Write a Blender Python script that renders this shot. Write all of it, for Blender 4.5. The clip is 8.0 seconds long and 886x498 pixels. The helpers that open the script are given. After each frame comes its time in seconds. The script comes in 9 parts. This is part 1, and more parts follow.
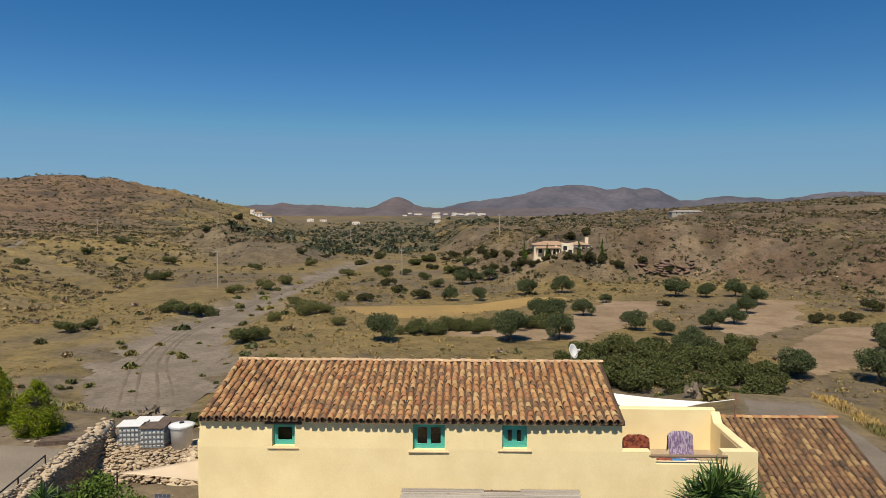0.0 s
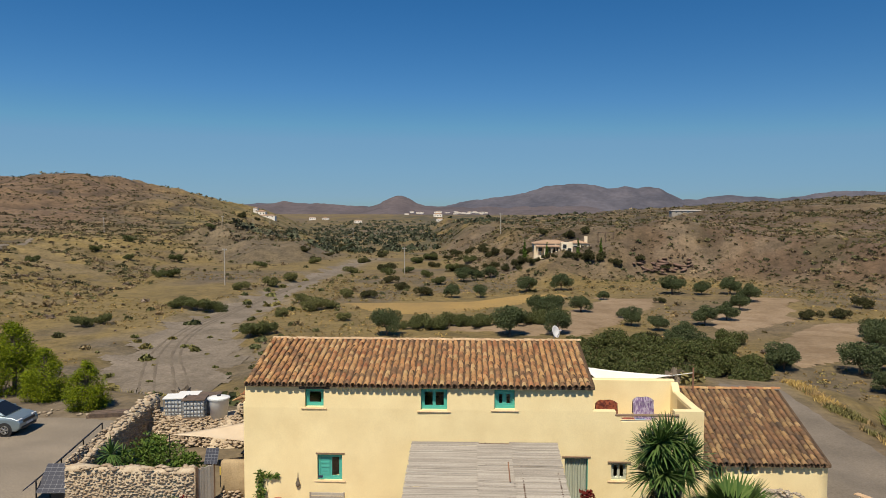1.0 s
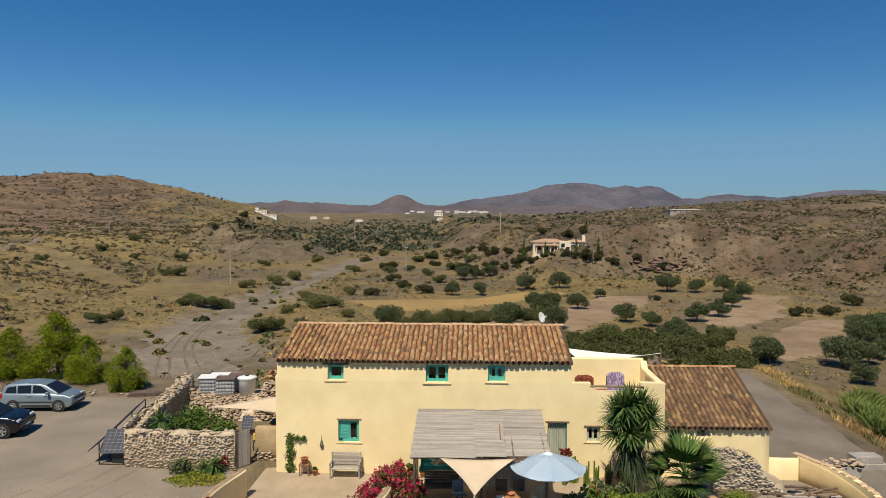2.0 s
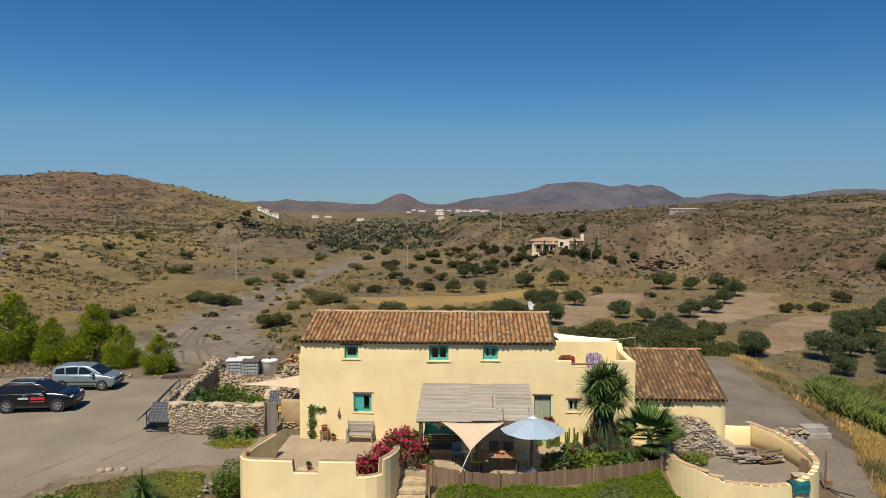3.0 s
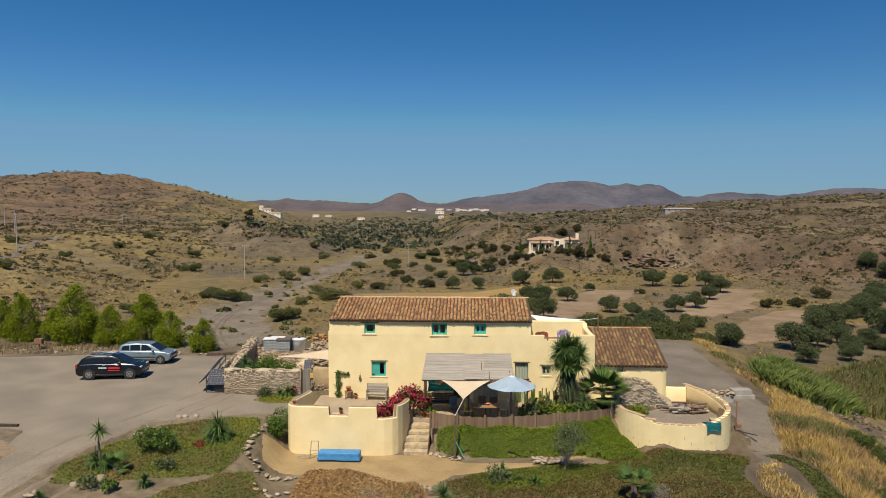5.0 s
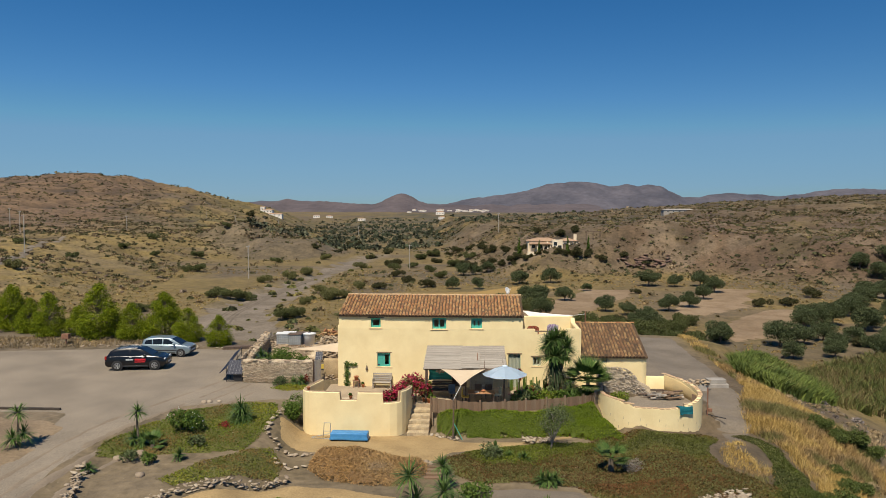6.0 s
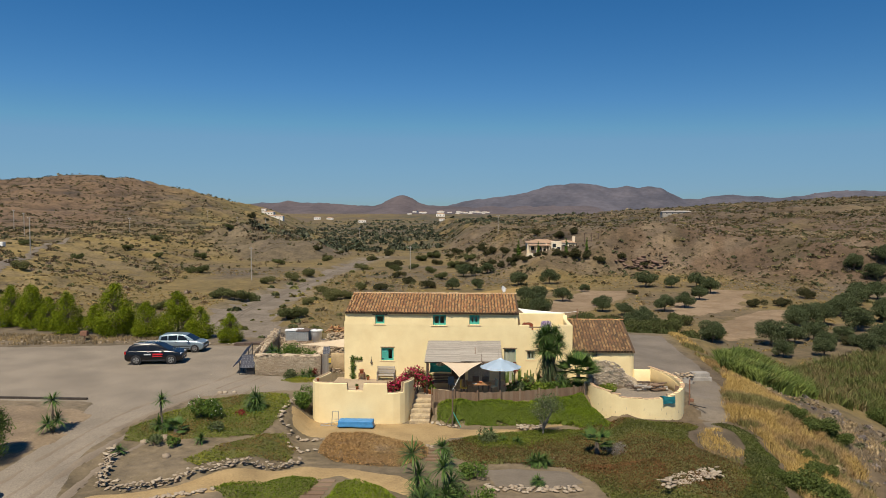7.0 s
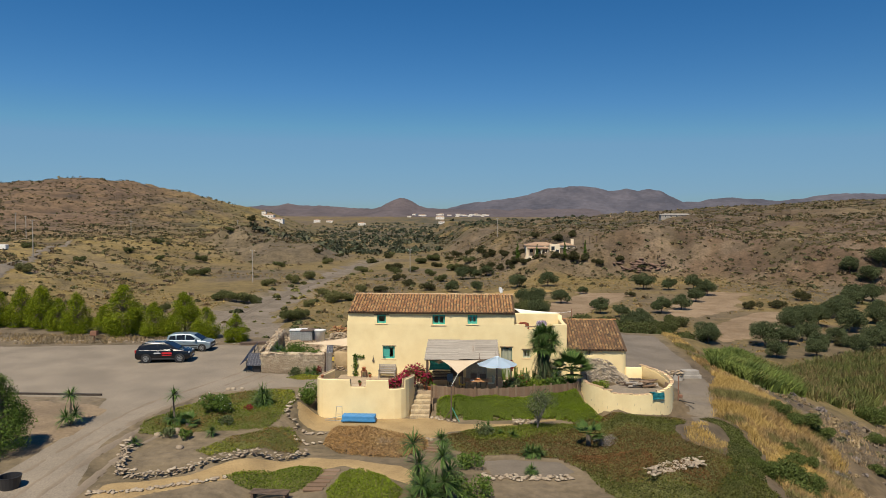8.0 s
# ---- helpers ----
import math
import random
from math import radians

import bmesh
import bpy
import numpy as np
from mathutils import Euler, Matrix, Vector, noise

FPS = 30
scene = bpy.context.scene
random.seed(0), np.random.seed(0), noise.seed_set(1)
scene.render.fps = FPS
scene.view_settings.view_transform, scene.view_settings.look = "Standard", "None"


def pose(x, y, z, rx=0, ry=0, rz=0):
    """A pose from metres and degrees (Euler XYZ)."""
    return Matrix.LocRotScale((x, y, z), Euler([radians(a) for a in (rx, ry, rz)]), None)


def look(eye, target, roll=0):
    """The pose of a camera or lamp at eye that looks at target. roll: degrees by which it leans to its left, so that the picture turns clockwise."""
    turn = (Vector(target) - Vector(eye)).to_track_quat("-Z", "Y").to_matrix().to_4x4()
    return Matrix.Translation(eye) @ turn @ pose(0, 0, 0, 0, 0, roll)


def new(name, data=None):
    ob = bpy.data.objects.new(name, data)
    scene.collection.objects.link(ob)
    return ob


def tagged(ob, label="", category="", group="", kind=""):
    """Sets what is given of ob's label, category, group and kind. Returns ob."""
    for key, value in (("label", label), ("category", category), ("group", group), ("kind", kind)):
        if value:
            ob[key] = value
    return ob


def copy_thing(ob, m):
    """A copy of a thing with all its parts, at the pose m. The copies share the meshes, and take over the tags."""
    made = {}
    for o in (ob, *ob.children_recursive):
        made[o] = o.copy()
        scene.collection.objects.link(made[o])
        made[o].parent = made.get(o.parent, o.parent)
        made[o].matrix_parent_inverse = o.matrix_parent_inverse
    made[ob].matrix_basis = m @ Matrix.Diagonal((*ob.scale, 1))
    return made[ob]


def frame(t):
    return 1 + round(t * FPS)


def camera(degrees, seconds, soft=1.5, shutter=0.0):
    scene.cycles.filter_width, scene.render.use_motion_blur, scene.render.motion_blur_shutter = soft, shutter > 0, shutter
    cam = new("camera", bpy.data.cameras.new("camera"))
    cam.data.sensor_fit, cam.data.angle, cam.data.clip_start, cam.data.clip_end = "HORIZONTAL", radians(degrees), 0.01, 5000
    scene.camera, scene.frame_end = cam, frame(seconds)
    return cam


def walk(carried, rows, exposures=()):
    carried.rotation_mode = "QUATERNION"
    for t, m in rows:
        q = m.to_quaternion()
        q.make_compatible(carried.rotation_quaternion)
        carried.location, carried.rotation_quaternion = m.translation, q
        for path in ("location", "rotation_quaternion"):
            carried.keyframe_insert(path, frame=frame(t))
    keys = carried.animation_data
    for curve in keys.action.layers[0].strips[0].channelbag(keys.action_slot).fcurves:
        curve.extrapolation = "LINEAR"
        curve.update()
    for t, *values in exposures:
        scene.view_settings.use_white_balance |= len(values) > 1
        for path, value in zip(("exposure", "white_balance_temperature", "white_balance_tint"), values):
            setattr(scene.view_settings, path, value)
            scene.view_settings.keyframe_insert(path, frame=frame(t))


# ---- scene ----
cam = camera(65.3, 8.0, 0.9)
PATH = [
    (0, (1.508, -20.508, 11.383), (1.433, -18.512, 11.283), 0.0),
    (0.5, (1.557, -22.655, 11.448), (1.481, -20.659, 11.346), 0.1),
    (1, (1.632, -25.004, 11.506), (1.552, -23.008, 11.402), 0.1),
    (1.5, (1.685, -27.25, 11.58), (1.604, -25.255, 11.475), 0.1),
    (3, (1.972, -34.363, 11.794), (1.887, -32.368, 11.684), 0.1),
    (3.5, (2.028, -36.56, 11.862), (1.943, -34.565, 11.751), 0.2),
    (4, (2.147, -38.969, 11.94), (2.062, -36.974, 11.828), 0.1),
    (4.5, (2.265, -41.162, 12.053), (2.18, -39.167, 11.94), 0.1),
    (6, (2.611, -47.551, 12.487), (2.525, -45.556, 12.376), 0.1),
    (6.5, (2.712, -49.205, 12.556), (2.625, -47.21, 12.448), 0.1),
    (7, (2.776, -50.731, 12.62), (2.689, -48.736, 12.514), 0.1),
    (7.5, (2.819, -51.864, 12.662), (2.733, -49.869, 12.56), 0.2),
    (8, (2.898, -52.761, 12.693), (2.812, -50.765, 12.595), 0.1),
]
walk(cam, [(t, look(eye, target, roll)) for t, eye, target, roll in PATH])

# ---- world, sun, exposure ----
SUN_AZ, SUN_EL = radians(-16), radians(58)      # azimuth from the facade's outward side, minus towards -x
SUN_FROM = Vector((math.sin(SUN_AZ) * math.cos(SUN_EL), -math.cos(SUN_AZ) * math.cos(SUN_EL), math.sin(SUN_EL)))
world = bpy.data.worlds.new("sky_world")
world.use_nodes = True
scene.world = world
sky = world.node_tree.nodes.new("ShaderNodeTexSky")
sky.sky_type, sky.sun_disc = "NISHITA", False
sky.sun_elevation, sky.sun_rotation = SUN_EL, -math.atan2(SUN_FROM.x, SUN_FROM.y) % (2 * math.pi)
sky.altitude, sky.air_density, sky.dust_density, sky.ozone_density = 300, 1.0, 0.05, 2.2
sky_tint = world.node_tree.nodes.new("ShaderNodeMix")
sky_tint.data_type, sky_tint.blend_type = "RGBA", "MULTIPLY"
sky_tint.inputs[0].default_value, sky_tint.inputs[7].default_value = 1.0, (0.79, 0.97, 1.18, 1)
deep = world.node_tree.nodes.new("ShaderNodeHueSaturation")
deep.inputs["Saturation"].default_value, deep.inputs["Hue"].default_value = 1.38, 0.495
world.node_tree.links.new(sky.outputs[0], deep.inputs["Color"])
world.node_tree.links.new(deep.outputs[0], sky_tint.inputs[6])
calm = world.node_tree.nodes.new("ShaderNodeMix")
calm.data_type, calm.blend_type = "RGBA", "DARKEN"
calm.inputs[0].default_value, calm.inputs[7].default_value = 0.75, (2.5, 5.0, 7.8, 1)
world.node_tree.links.new(sky_tint.outputs[2], calm.inputs[6])
world.node_tree.links.new(calm.outputs[2], world.node_tree.nodes["Background"].inputs[0])
world.node_tree.nodes["Background"].inputs[1].default_value = 0.059
sun_data = bpy.data.lights.new("sun", "SUN")
sun_data.energy, sun_data.angle, sun_data.color = 5.0, radians(0.55), (1.0, 0.89, 0.71)
sun = new("sun", sun_data)
sun.matrix_world = look(SUN_FROM * 100, (0, 0, 0))
scene.view_settings.exposure = 0.16

# ---- small tools ----
RNG = np.random.default_rng(7)


def hash01(ix, iy, seed):
    h = (ix.astype(np.int64) * 374761393 + iy.astype(np.int64) * 668265263 + seed * 974634257) & 0x7FFFFFFF
    h = ((h ^ (h >> 13)) * 1274126177) & 0x7FFFFFFF
    return ((h ^ (h >> 16)) & 0xFFFF) / 65535.0


def vnoise(x, y, scale, seed=0):
    x, y = np.asarray(x, float) / scale, np.asarray(y, float) / scale
    ix, iy = np.floor(x), np.floor(y)
    fx, fy = x - ix, y - iy
    fx, fy = fx * fx * (3 - 2 * fx), fy * fy * (3 - 2 * fy)
    a, b = hash01(ix, iy, seed), hash01(ix + 1, iy, seed)
    c, d = hash01(ix, iy + 1, seed), hash01(ix + 1, iy + 1, seed)
    return (a + (b - a) * fx) * (1 - fy) + (c + (d - c) * fx) * fy


def fbm(x, y, scale, octaves=4, seed=0):
    total, amp, norm = 0.0, 1.0, 0.0
    for k in range(octaves):
        total = total + amp * vnoise(x, y, scale / 2 ** k, seed + 17 * k)
        norm += amp
        amp *= 0.55
    return total / norm


def smooth(v):
    v = np.clip(v, 0, 1)
    return v * v * (3 - 2 * v)


def inside_distance(x, y, poly):
    """Signed distance to a polygon's edge, plus inside."""
    x, y = np.asarray(x, float), np.asarray(y, float)
    best, odd = np.full(x.shape, 1e18), np.zeros(x.shape, bool)
    for (ax, ay), (bx, by) in zip(poly, poly[1:] + poly[:1]):
        ex, ey = bx - ax, by - ay
        t = np.clip(((x - ax) * ex + (y - ay) * ey) / (ex * ex + ey * ey), 0, 1)
        best = np.minimum(best, (x - ax - t * ex) ** 2 + (y - ay - t * ey) ** 2)
        cross = (ay > y) != (by > y)
        with np.errstate(divide="ignore", invalid="ignore"):
            odd ^= cross & (x < ex * (y - ay) / (by - ay if by != ay else 1e-9) + ax)
    return np.where(odd, 1, -1) * np.sqrt(best)


def mesh_np(name, verts, faces, mat=None, shade=False, tint=None):
    """A mesh from arrays: verts (n, 3), faces (m, k) all of k corners; tint (n, 3)."""
    verts, faces = np.asarray(verts, np.float32), np.asarray(faces, np.int32)
    me = bpy.data.meshes.new(name)
    me.vertices.add(len(verts))
    me.vertices.foreach_set("co", verts.ravel())
    k = faces.shape[1]
    me.loops.add(faces.size)
    me.polygons.add(len(faces))
    me.polygons.foreach_set("loop_start", np.arange(0, faces.size, k, dtype=np.int32))
    me.loops.foreach_set("vertex_index", faces.ravel())
    if shade:
        me.polygons.foreach_set("use_smooth", np.ones(len(faces), bool))
    if tint is not None:
        layer = me.color_attributes.new("tint", "FLOAT_COLOR", "POINT")
        layer.data.foreach_set("color", np.concatenate([tint, np.ones((len(tint), 1))], 1).astype(np.float32).ravel())
    me.update(calc_edges=True)
    me.validate()
    if mat:
        me.materials.append(mat)
    return me


def empty(name, x=0, y=0, z=0, rz=0):
    ob = new(name)
    ob.matrix_basis = pose(x, y, z, 0, 0, rz)
    ob.empty_display_size = 0.2
    return ob


def part(name, bm, material, parent=None, label="", shade=False):
    """Links a bmesh as one mesh object, under its thing or part."""
    me = bpy.data.meshes.new(name)
    bmesh.ops.recalc_face_normals(bm, faces=bm.faces[:])
    bm.to_mesh(me)
    bm.free()
    me.materials.append(material)
    if shade:
        me.polygons.foreach_set("use_smooth", np.ones(len(me.polygons), bool))
    ob = new(name, me)
    ob.parent = parent
    return tagged(ob, label)


def mpart(name, me, parent=None, label="", m=None):
    ob = new(name, me)
    ob.parent = parent
    if m is not None:
        ob.matrix_basis = m
    return tagged(ob, label)


def box(x0, x1, y0, y1, z0, z1, bm=None, bevel=0.0, m=None):
    bm = bm or bmesh.new()
    tr = Matrix.Translation(((x0 + x1) / 2, (y0 + y1) / 2, (z0 + z1) / 2)) @ Matrix.Diagonal((abs(x1 - x0), abs(y1 - y0), abs(z1 - z0), 1))
    made = bmesh.ops.create_cube(bm, size=1, matrix=(m @ tr) if m is not None else tr)
    if bevel:
        edges = list({e for v in made["verts"] for e in v.link_edges})
        bmesh.ops.bevel(bm, geom=edges, offset=bevel, segments=2, affect="EDGES", profile=0.5)
    return bm


def rod(a, b, r0, r1=None, bm=None, seg=8):
    bm = bm or bmesh.new()
    a, b = Vector(a), Vector(b)
    q = (b - a).to_track_quat("Z", "Y").to_matrix().to_4x4()
    bmesh.ops.create_cone(bm, cap_ends=True, segments=seg, radius1=r0, radius2=r0 if r1 is None else r1, depth=(b - a).length,
                          matrix=Matrix.Translation((a + b) / 2) @ q)
    return bm


def lathe(profile, seg=14, bm=None, m=None):
    """A turned body from (radius, z) pairs."""
    bm = bm or bmesh.new()
    rings = []
    for r, z in profile:
        ring = []
        for k in range(seg):
            a = 2 * math.pi * k / seg
            v = Vector((r * math.cos(a), r * math.sin(a), z))
            ring.append(bm.verts.new(m @ v if m is not None else v))
        rings.append(ring)
    for lo, hi in zip(rings, rings[1:]):
        for k in range(seg):
            bm.faces.new((lo[k], lo[(k + 1) % seg], hi[(k + 1) % seg], hi[k]))
    bm.faces.new(rings[0][::-1])
    bm.faces.new(rings[-1])
    return bm


def resample(points, step):
    out = []
    for (ax, ay), (bx, by) in zip(points, points[1:]):
        n = max(1, int(math.hypot(bx - ax, by - ay) / step))
        out += [(ax + (bx - ax) * k / n, ay + (by - ay) * k / n) for k in range(n)]
    return out + [points[-1]]


def rounded(points, rounds=2):
    """Cuts the corners of an open line."""
    for _ in range(rounds):
        out = [points[0]]
        for (ax, ay), (bx, by) in zip(points, points[1:]):
            out += [(0.75 * ax + 0.25 * bx, 0.75 * ay + 0.25 * by), (0.25 * ax + 0.75 * bx, 0.25 * ay + 0.75 * by)]
        points = out + [points[-1]]
    return points


def wall_along(points, base, top, thick, step=0.12, soft=0.05, wobble=0.012):
    """A plastered wall along a line; top(s, x, y) is its height, with rounded upper edges."""
    pts = resample(points, step)
    bm, prev, s = bmesh.new(), None, 0.0
    for i, (x, y) in enumerate(pts):
        ax, ay = pts[max(0, i - 1)]
        bx, by = pts[min(len(pts) - 1, i + 1)]
        d = math.hypot(bx - ax, by - ay) or 1
        nx, ny = (by - ay) / d, -(bx - ax) / d
        if i:
            s += math.hypot(x - pts[i - 1][0], y - pts[i - 1][1])
        z1, zb = top(s, x, y), base
        h = thick / 2
        ring = []
        for off, z in ((h, zb), (h, (zb + z1) / 2), (h, z1 - soft), (h - soft, z1), (soft - h, z1), (-h, z1 - soft), (-h, (zb + z1) / 2), (-h, zb)):
            w = wobble * (noise.noise(Vector((x * 1.3, y * 1.3, z * 1.3))))
            ring.append(bm.verts.new((x + nx * (off + w), y + ny * (off + w), z + w)))
        if prev:
            for k in range(8):
                bm.faces.new((prev[k], prev[(k + 1) % 8], ring[(k + 1) % 8], ring[k]))
        else:
            bm.faces.new(ring)
        prev = ring
    bm.faces.new(prev[::-1])
    return bm


# ---- materials ----
def nodes_of(name):
    m = bpy.data.materials.new(name)
    m.use_nodes = True
    nt = m.node_tree
    return m, nt, nt.nodes["Principled BSDF"]


def add_noise(nt, scale, detail=4, coord=None, rough=0.55):
    n = nt.nodes.new("ShaderNodeTexNoise")
    n.inputs["Scale"].default_value, n.inputs["Detail"].default_value, n.inputs["Roughness"].default_value = scale, detail, rough
    if coord is not None:
        nt.links.new(coord, n.inputs["Vector"])
    return n.outputs["Fac"]


def ramp_of(nt, fac, stops):
    r = nt.nodes.new("ShaderNodeValToRGB")
    els = r.color_ramp.elements
    while len(els) < len(stops):
        els.new(0.5)
    for e, (p, c) in zip(els, stops):
        e.position, e.color = p, (*c, 1)
    nt.links.new(fac, r.inputs[0])
    return r.outputs[0]


def mixed(nt, a, b, fac, how="MIX"):
    mx = nt.nodes.new("ShaderNodeMix")
    mx.data_type, mx.blend_type = "RGBA", how
    for sock, val in ((mx.inputs[6], a), (mx.inputs[7], b), (mx.inputs[0], fac)):
        if isinstance(val, bpy.types.NodeSocket):
            nt.links.new(val, sock)
        else:
            sock.default_value = (*val, 1) if isinstance(val, tuple) else val
    return mx.outputs[2]


def random_value(nt):
    """A value for each piece: by object and by island."""
    oi, ge, add, fr = (nt.nodes.new(k) for k in ("ShaderNodeObjectInfo", "ShaderNodeNewGeometry", "ShaderNodeMath", "ShaderNodeMath"))
    fr.operation = "FRACT"
    nt.links.new(oi.outputs["Random"], add.inputs[0])
    nt.links.new(ge.outputs["Random Per Island"], add.inputs[1])
    nt.links.new(add.outputs[0], fr.inputs[0])
    return fr.outputs[0]


def surface(name, light, dark, scale=2.0, fine=45.0, rough=0.9, bump=0.35, depth=0.02, metal=0.0, pieces=(), grain=0.35, stretch=None, contrast=(0.35, 0.65), tint=False, mottle=None):
    """A surface with broad stains, fine grain and relief; pieces: colours that single pieces take."""
    m, nt, bsdf = nodes_of(name)
    coord = nt.nodes.new("ShaderNodeNewGeometry").outputs["Position"]
    if stretch:
        mp = nt.nodes.new("ShaderNodeMapping")
        mp.inputs["Scale"].default_value = stretch
        nt.links.new(coord, mp.inputs[0])
        coord = mp.outputs[0]
    broad = add_noise(nt, scale, 5, coord)
    col = ramp_of(nt, broad, [(contrast[0], dark), (contrast[1], light)])
    if tint:
        at = nt.nodes.new("ShaderNodeAttribute")
        at.attribute_name = "tint"
        col = mixed(nt, col, at.outputs["Color"], 1.0, "MULTIPLY")
    if mottle:
        spots = ramp_of(nt, add_noise(nt, mottle[0], 6, coord, 0.7), [(0.47, (1, 1, 1)), (0.62, mottle[1])])
        col = mixed(nt, col, spots, 1.0, "MULTIPLY")
    if pieces:
        rnd = random_value(nt)
        pc = ramp_of(nt, rnd, [(k / max(1, len(pieces) - 1), c) for k, c in enumerate(pieces)])
        col = mixed(nt, col, pc, 0.75)
    small = add_noise(nt, fine, 4, coord, 0.65)
    shade_of = ramp_of(nt, small, [(0.25, (1 - grain,) * 3), (0.75, (1 + grain * 0.4,) * 3)])
    col = mixed(nt, col, shade_of, 1.0, "MULTIPLY")
    nt.links.new(col, bsdf.inputs["Base Color"])
    bsdf.inputs["Roughness"].default_value, bsdf.inputs["Metallic"].default_value = rough, metal
    if bump:
        bp = nt.nodes.new("ShaderNodeBump")
        bp.inputs["Strength"].default_value, bp.inputs["Distance"].default_value = bump, depth
        nt.links.new(small, bp.inputs["Height"])
        nt.links.new(bp.outputs[0], bsdf.inputs["Normal"])
    return m


def leaf_mat(name, colours, rough=0.55, tint=False):
    """Leaves whose colour changes from leaf to leaf."""
    m, nt, bsdf = nodes_of(name)
    col = ramp_of(nt, random_value(nt), [(k / (len(colours) - 1), c) for k, c in enumerate(colours)])
    if tint:
        at = nt.nodes.new("ShaderNodeAttribute")
        at.attribute_name = "tint"
        col = mixed(nt, col, at.outputs["Color"], 1.0, "MULTIPLY")
    nt.links.new(col, bsdf.inputs["Base Color"])
    bsdf.inputs["Roughness"].default_value = rough
    bsdf.inputs["Specular IOR Level"].default_value = 0.1
    return m


def plain(name, c, rough=0.5, metal=0.0, coat=0.0):
    m, nt, bsdf = nodes_of(name)
    col = mixed(nt, c, tuple(v * 0.8 for v in c), add_noise(nt, 9.0, 3))
    nt.links.new(col, bsdf.inputs["Base Color"])
    bsdf.inputs["Roughness"].default_value, bsdf.inputs["Metallic"].default_value, bsdf.inputs["Coat Weight"].default_value = rough, metal, coat
    return m


PLASTER = surface("yellow_limewash", (0.84, 0.7, 0.4), (0.77, 0.625, 0.345), 0.9, 25, 0.92, 0.25, 0.015, grain=0.08)
PLASTER_DULL = surface("ochre_plaster", (0.62, 0.47, 0.24), (0.5, 0.38, 0.2), 0.8, 25, 0.92, 0.3, 0.015, grain=0.12)
MORTAR = surface("lime_mortar", (0.6, 0.5, 0.36), (0.42, 0.33, 0.22), 3, 40, 0.95, 0.4, 0.01)
CLAY = surface("weathered_roof_clay", (0.44, 0.24, 0.13), (0.2, 0.11, 0.07), 2.2, 30, 0.9, 0.4, 0.012,
               pieces=((0.44, 0.22, 0.085), (0.58, 0.36, 0.15), (0.3, 0.115, 0.045), (0.5, 0.26, 0.095), (0.12, 0.075, 0.045), (0.5, 0.31, 0.12), (0.34, 0.16, 0.07), (0.56, 0.4, 0.19), (0.4, 0.18, 0.075), (0.24, 0.15, 0.08)), contrast=(0.44, 0.56))
CLAY_OLD = surface("mossy_roof_clay", (0.36, 0.2, 0.12), (0.15, 0.1, 0.07), 2.0, 30, 0.9, 0.4, 0.012,
                   pieces=((0.2, 0.105, 0.045), (0.38, 0.24, 0.1), (0.1, 0.06, 0.034), (0.27, 0.145, 0.06), (0.055, 0.04, 0.027), (0.24, 0.12, 0.052), (0.14, 0.08, 0.042), (0.42, 0.28, 0.13)), contrast=(0.4, 0.62))
# Clay for channels and decks, darkened to paint the shade between cover tiles.
CLAY_DARK = surface("shaded_channel_clay", (0.13, 0.08, 0.045), (0.07, 0.045, 0.03), 3, 30, 0.95, 0.3, 0.01)
SILL = surface("pinkish_plaster_sill", (0.78, 0.58, 0.36), (0.66, 0.46, 0.27), 3, 30, 0.9, 0.2, 0.01)
TEAL = plain("teal_paint", (0.075, 0.42, 0.35), 0.55)
PALE_GREEN = surface("faded_green_cloth", (0.5, 0.52, 0.42), (0.4, 0.43, 0.34), 1.5, 30, 0.9, 0.3, 0.01, stretch=(6, 6, 0.3))
DARK_GLASS, _nt, _b = nodes_of("window_glass")
_b.inputs["Base Color"].default_value, _b.inputs["Roughness"].default_value = (0.9, 0.95, 0.95, 1), 0.03
_b.inputs["Transmission Weight"].default_value, _b.inputs["IOR"].default_value = 1.0, 1.45
ROOM_DARK = plain("dim_interior", (0.08, 0.07, 0.06), 0.9)
STONE = surface("field_stone", (0.5, 0.4, 0.28), (0.36, 0.27, 0.18), 3, 30, 0.92, 0.5, 0.02,
                pieces=((0.44, 0.35, 0.245), (0.36, 0.27, 0.185), (0.53, 0.44, 0.325), (0.31, 0.23, 0.16), (0.42, 0.31, 0.2), (0.48, 0.4, 0.3)))
PALE_STONE = surface("pale_stone", (0.36, 0.295, 0.22), (0.23, 0.185, 0.135), 3, 25, 0.9, 0.5, 0.02,
                     pieces=((0.43, 0.345, 0.25), (0.32, 0.25, 0.175), (0.52, 0.44, 0.33), (0.27, 0.205, 0.145)))
WOOD_GREY = surface("weathered_wood", (0.25, 0.185, 0.13), (0.14, 0.1, 0.07), 5, 60, 0.85, 0.4, 0.006, stretch=(4, 4, 0.5), pieces=((0.23, 0.14, 0.085), (0.165, 0.1, 0.06), (0.27, 0.19, 0.125), (0.21, 0.12, 0.07)))
WOOD_DARK = surface("old_dark_timber", (0.16, 0.11, 0.08), (0.09, 0.065, 0.05), 4, 50, 0.85, 0.4, 0.006)
REED = surface("grey_reed", (0.46, 0.42, 0.36), (0.19, 0.165, 0.14), 1.2, 40, 0.9, 0.4, 0.008, pieces=((0.42, 0.375, 0.32), (0.25, 0.22, 0.185), (0.5, 0.455, 0.39), (0.33, 0.29, 0.245)), stretch=(0.5, 2, 2))
REED_BROWN = surface("brown_brushwood", (0.24, 0.16, 0.1), (0.13, 0.09, 0.06), 3, 60, 0.9, 0.5, 0.01)
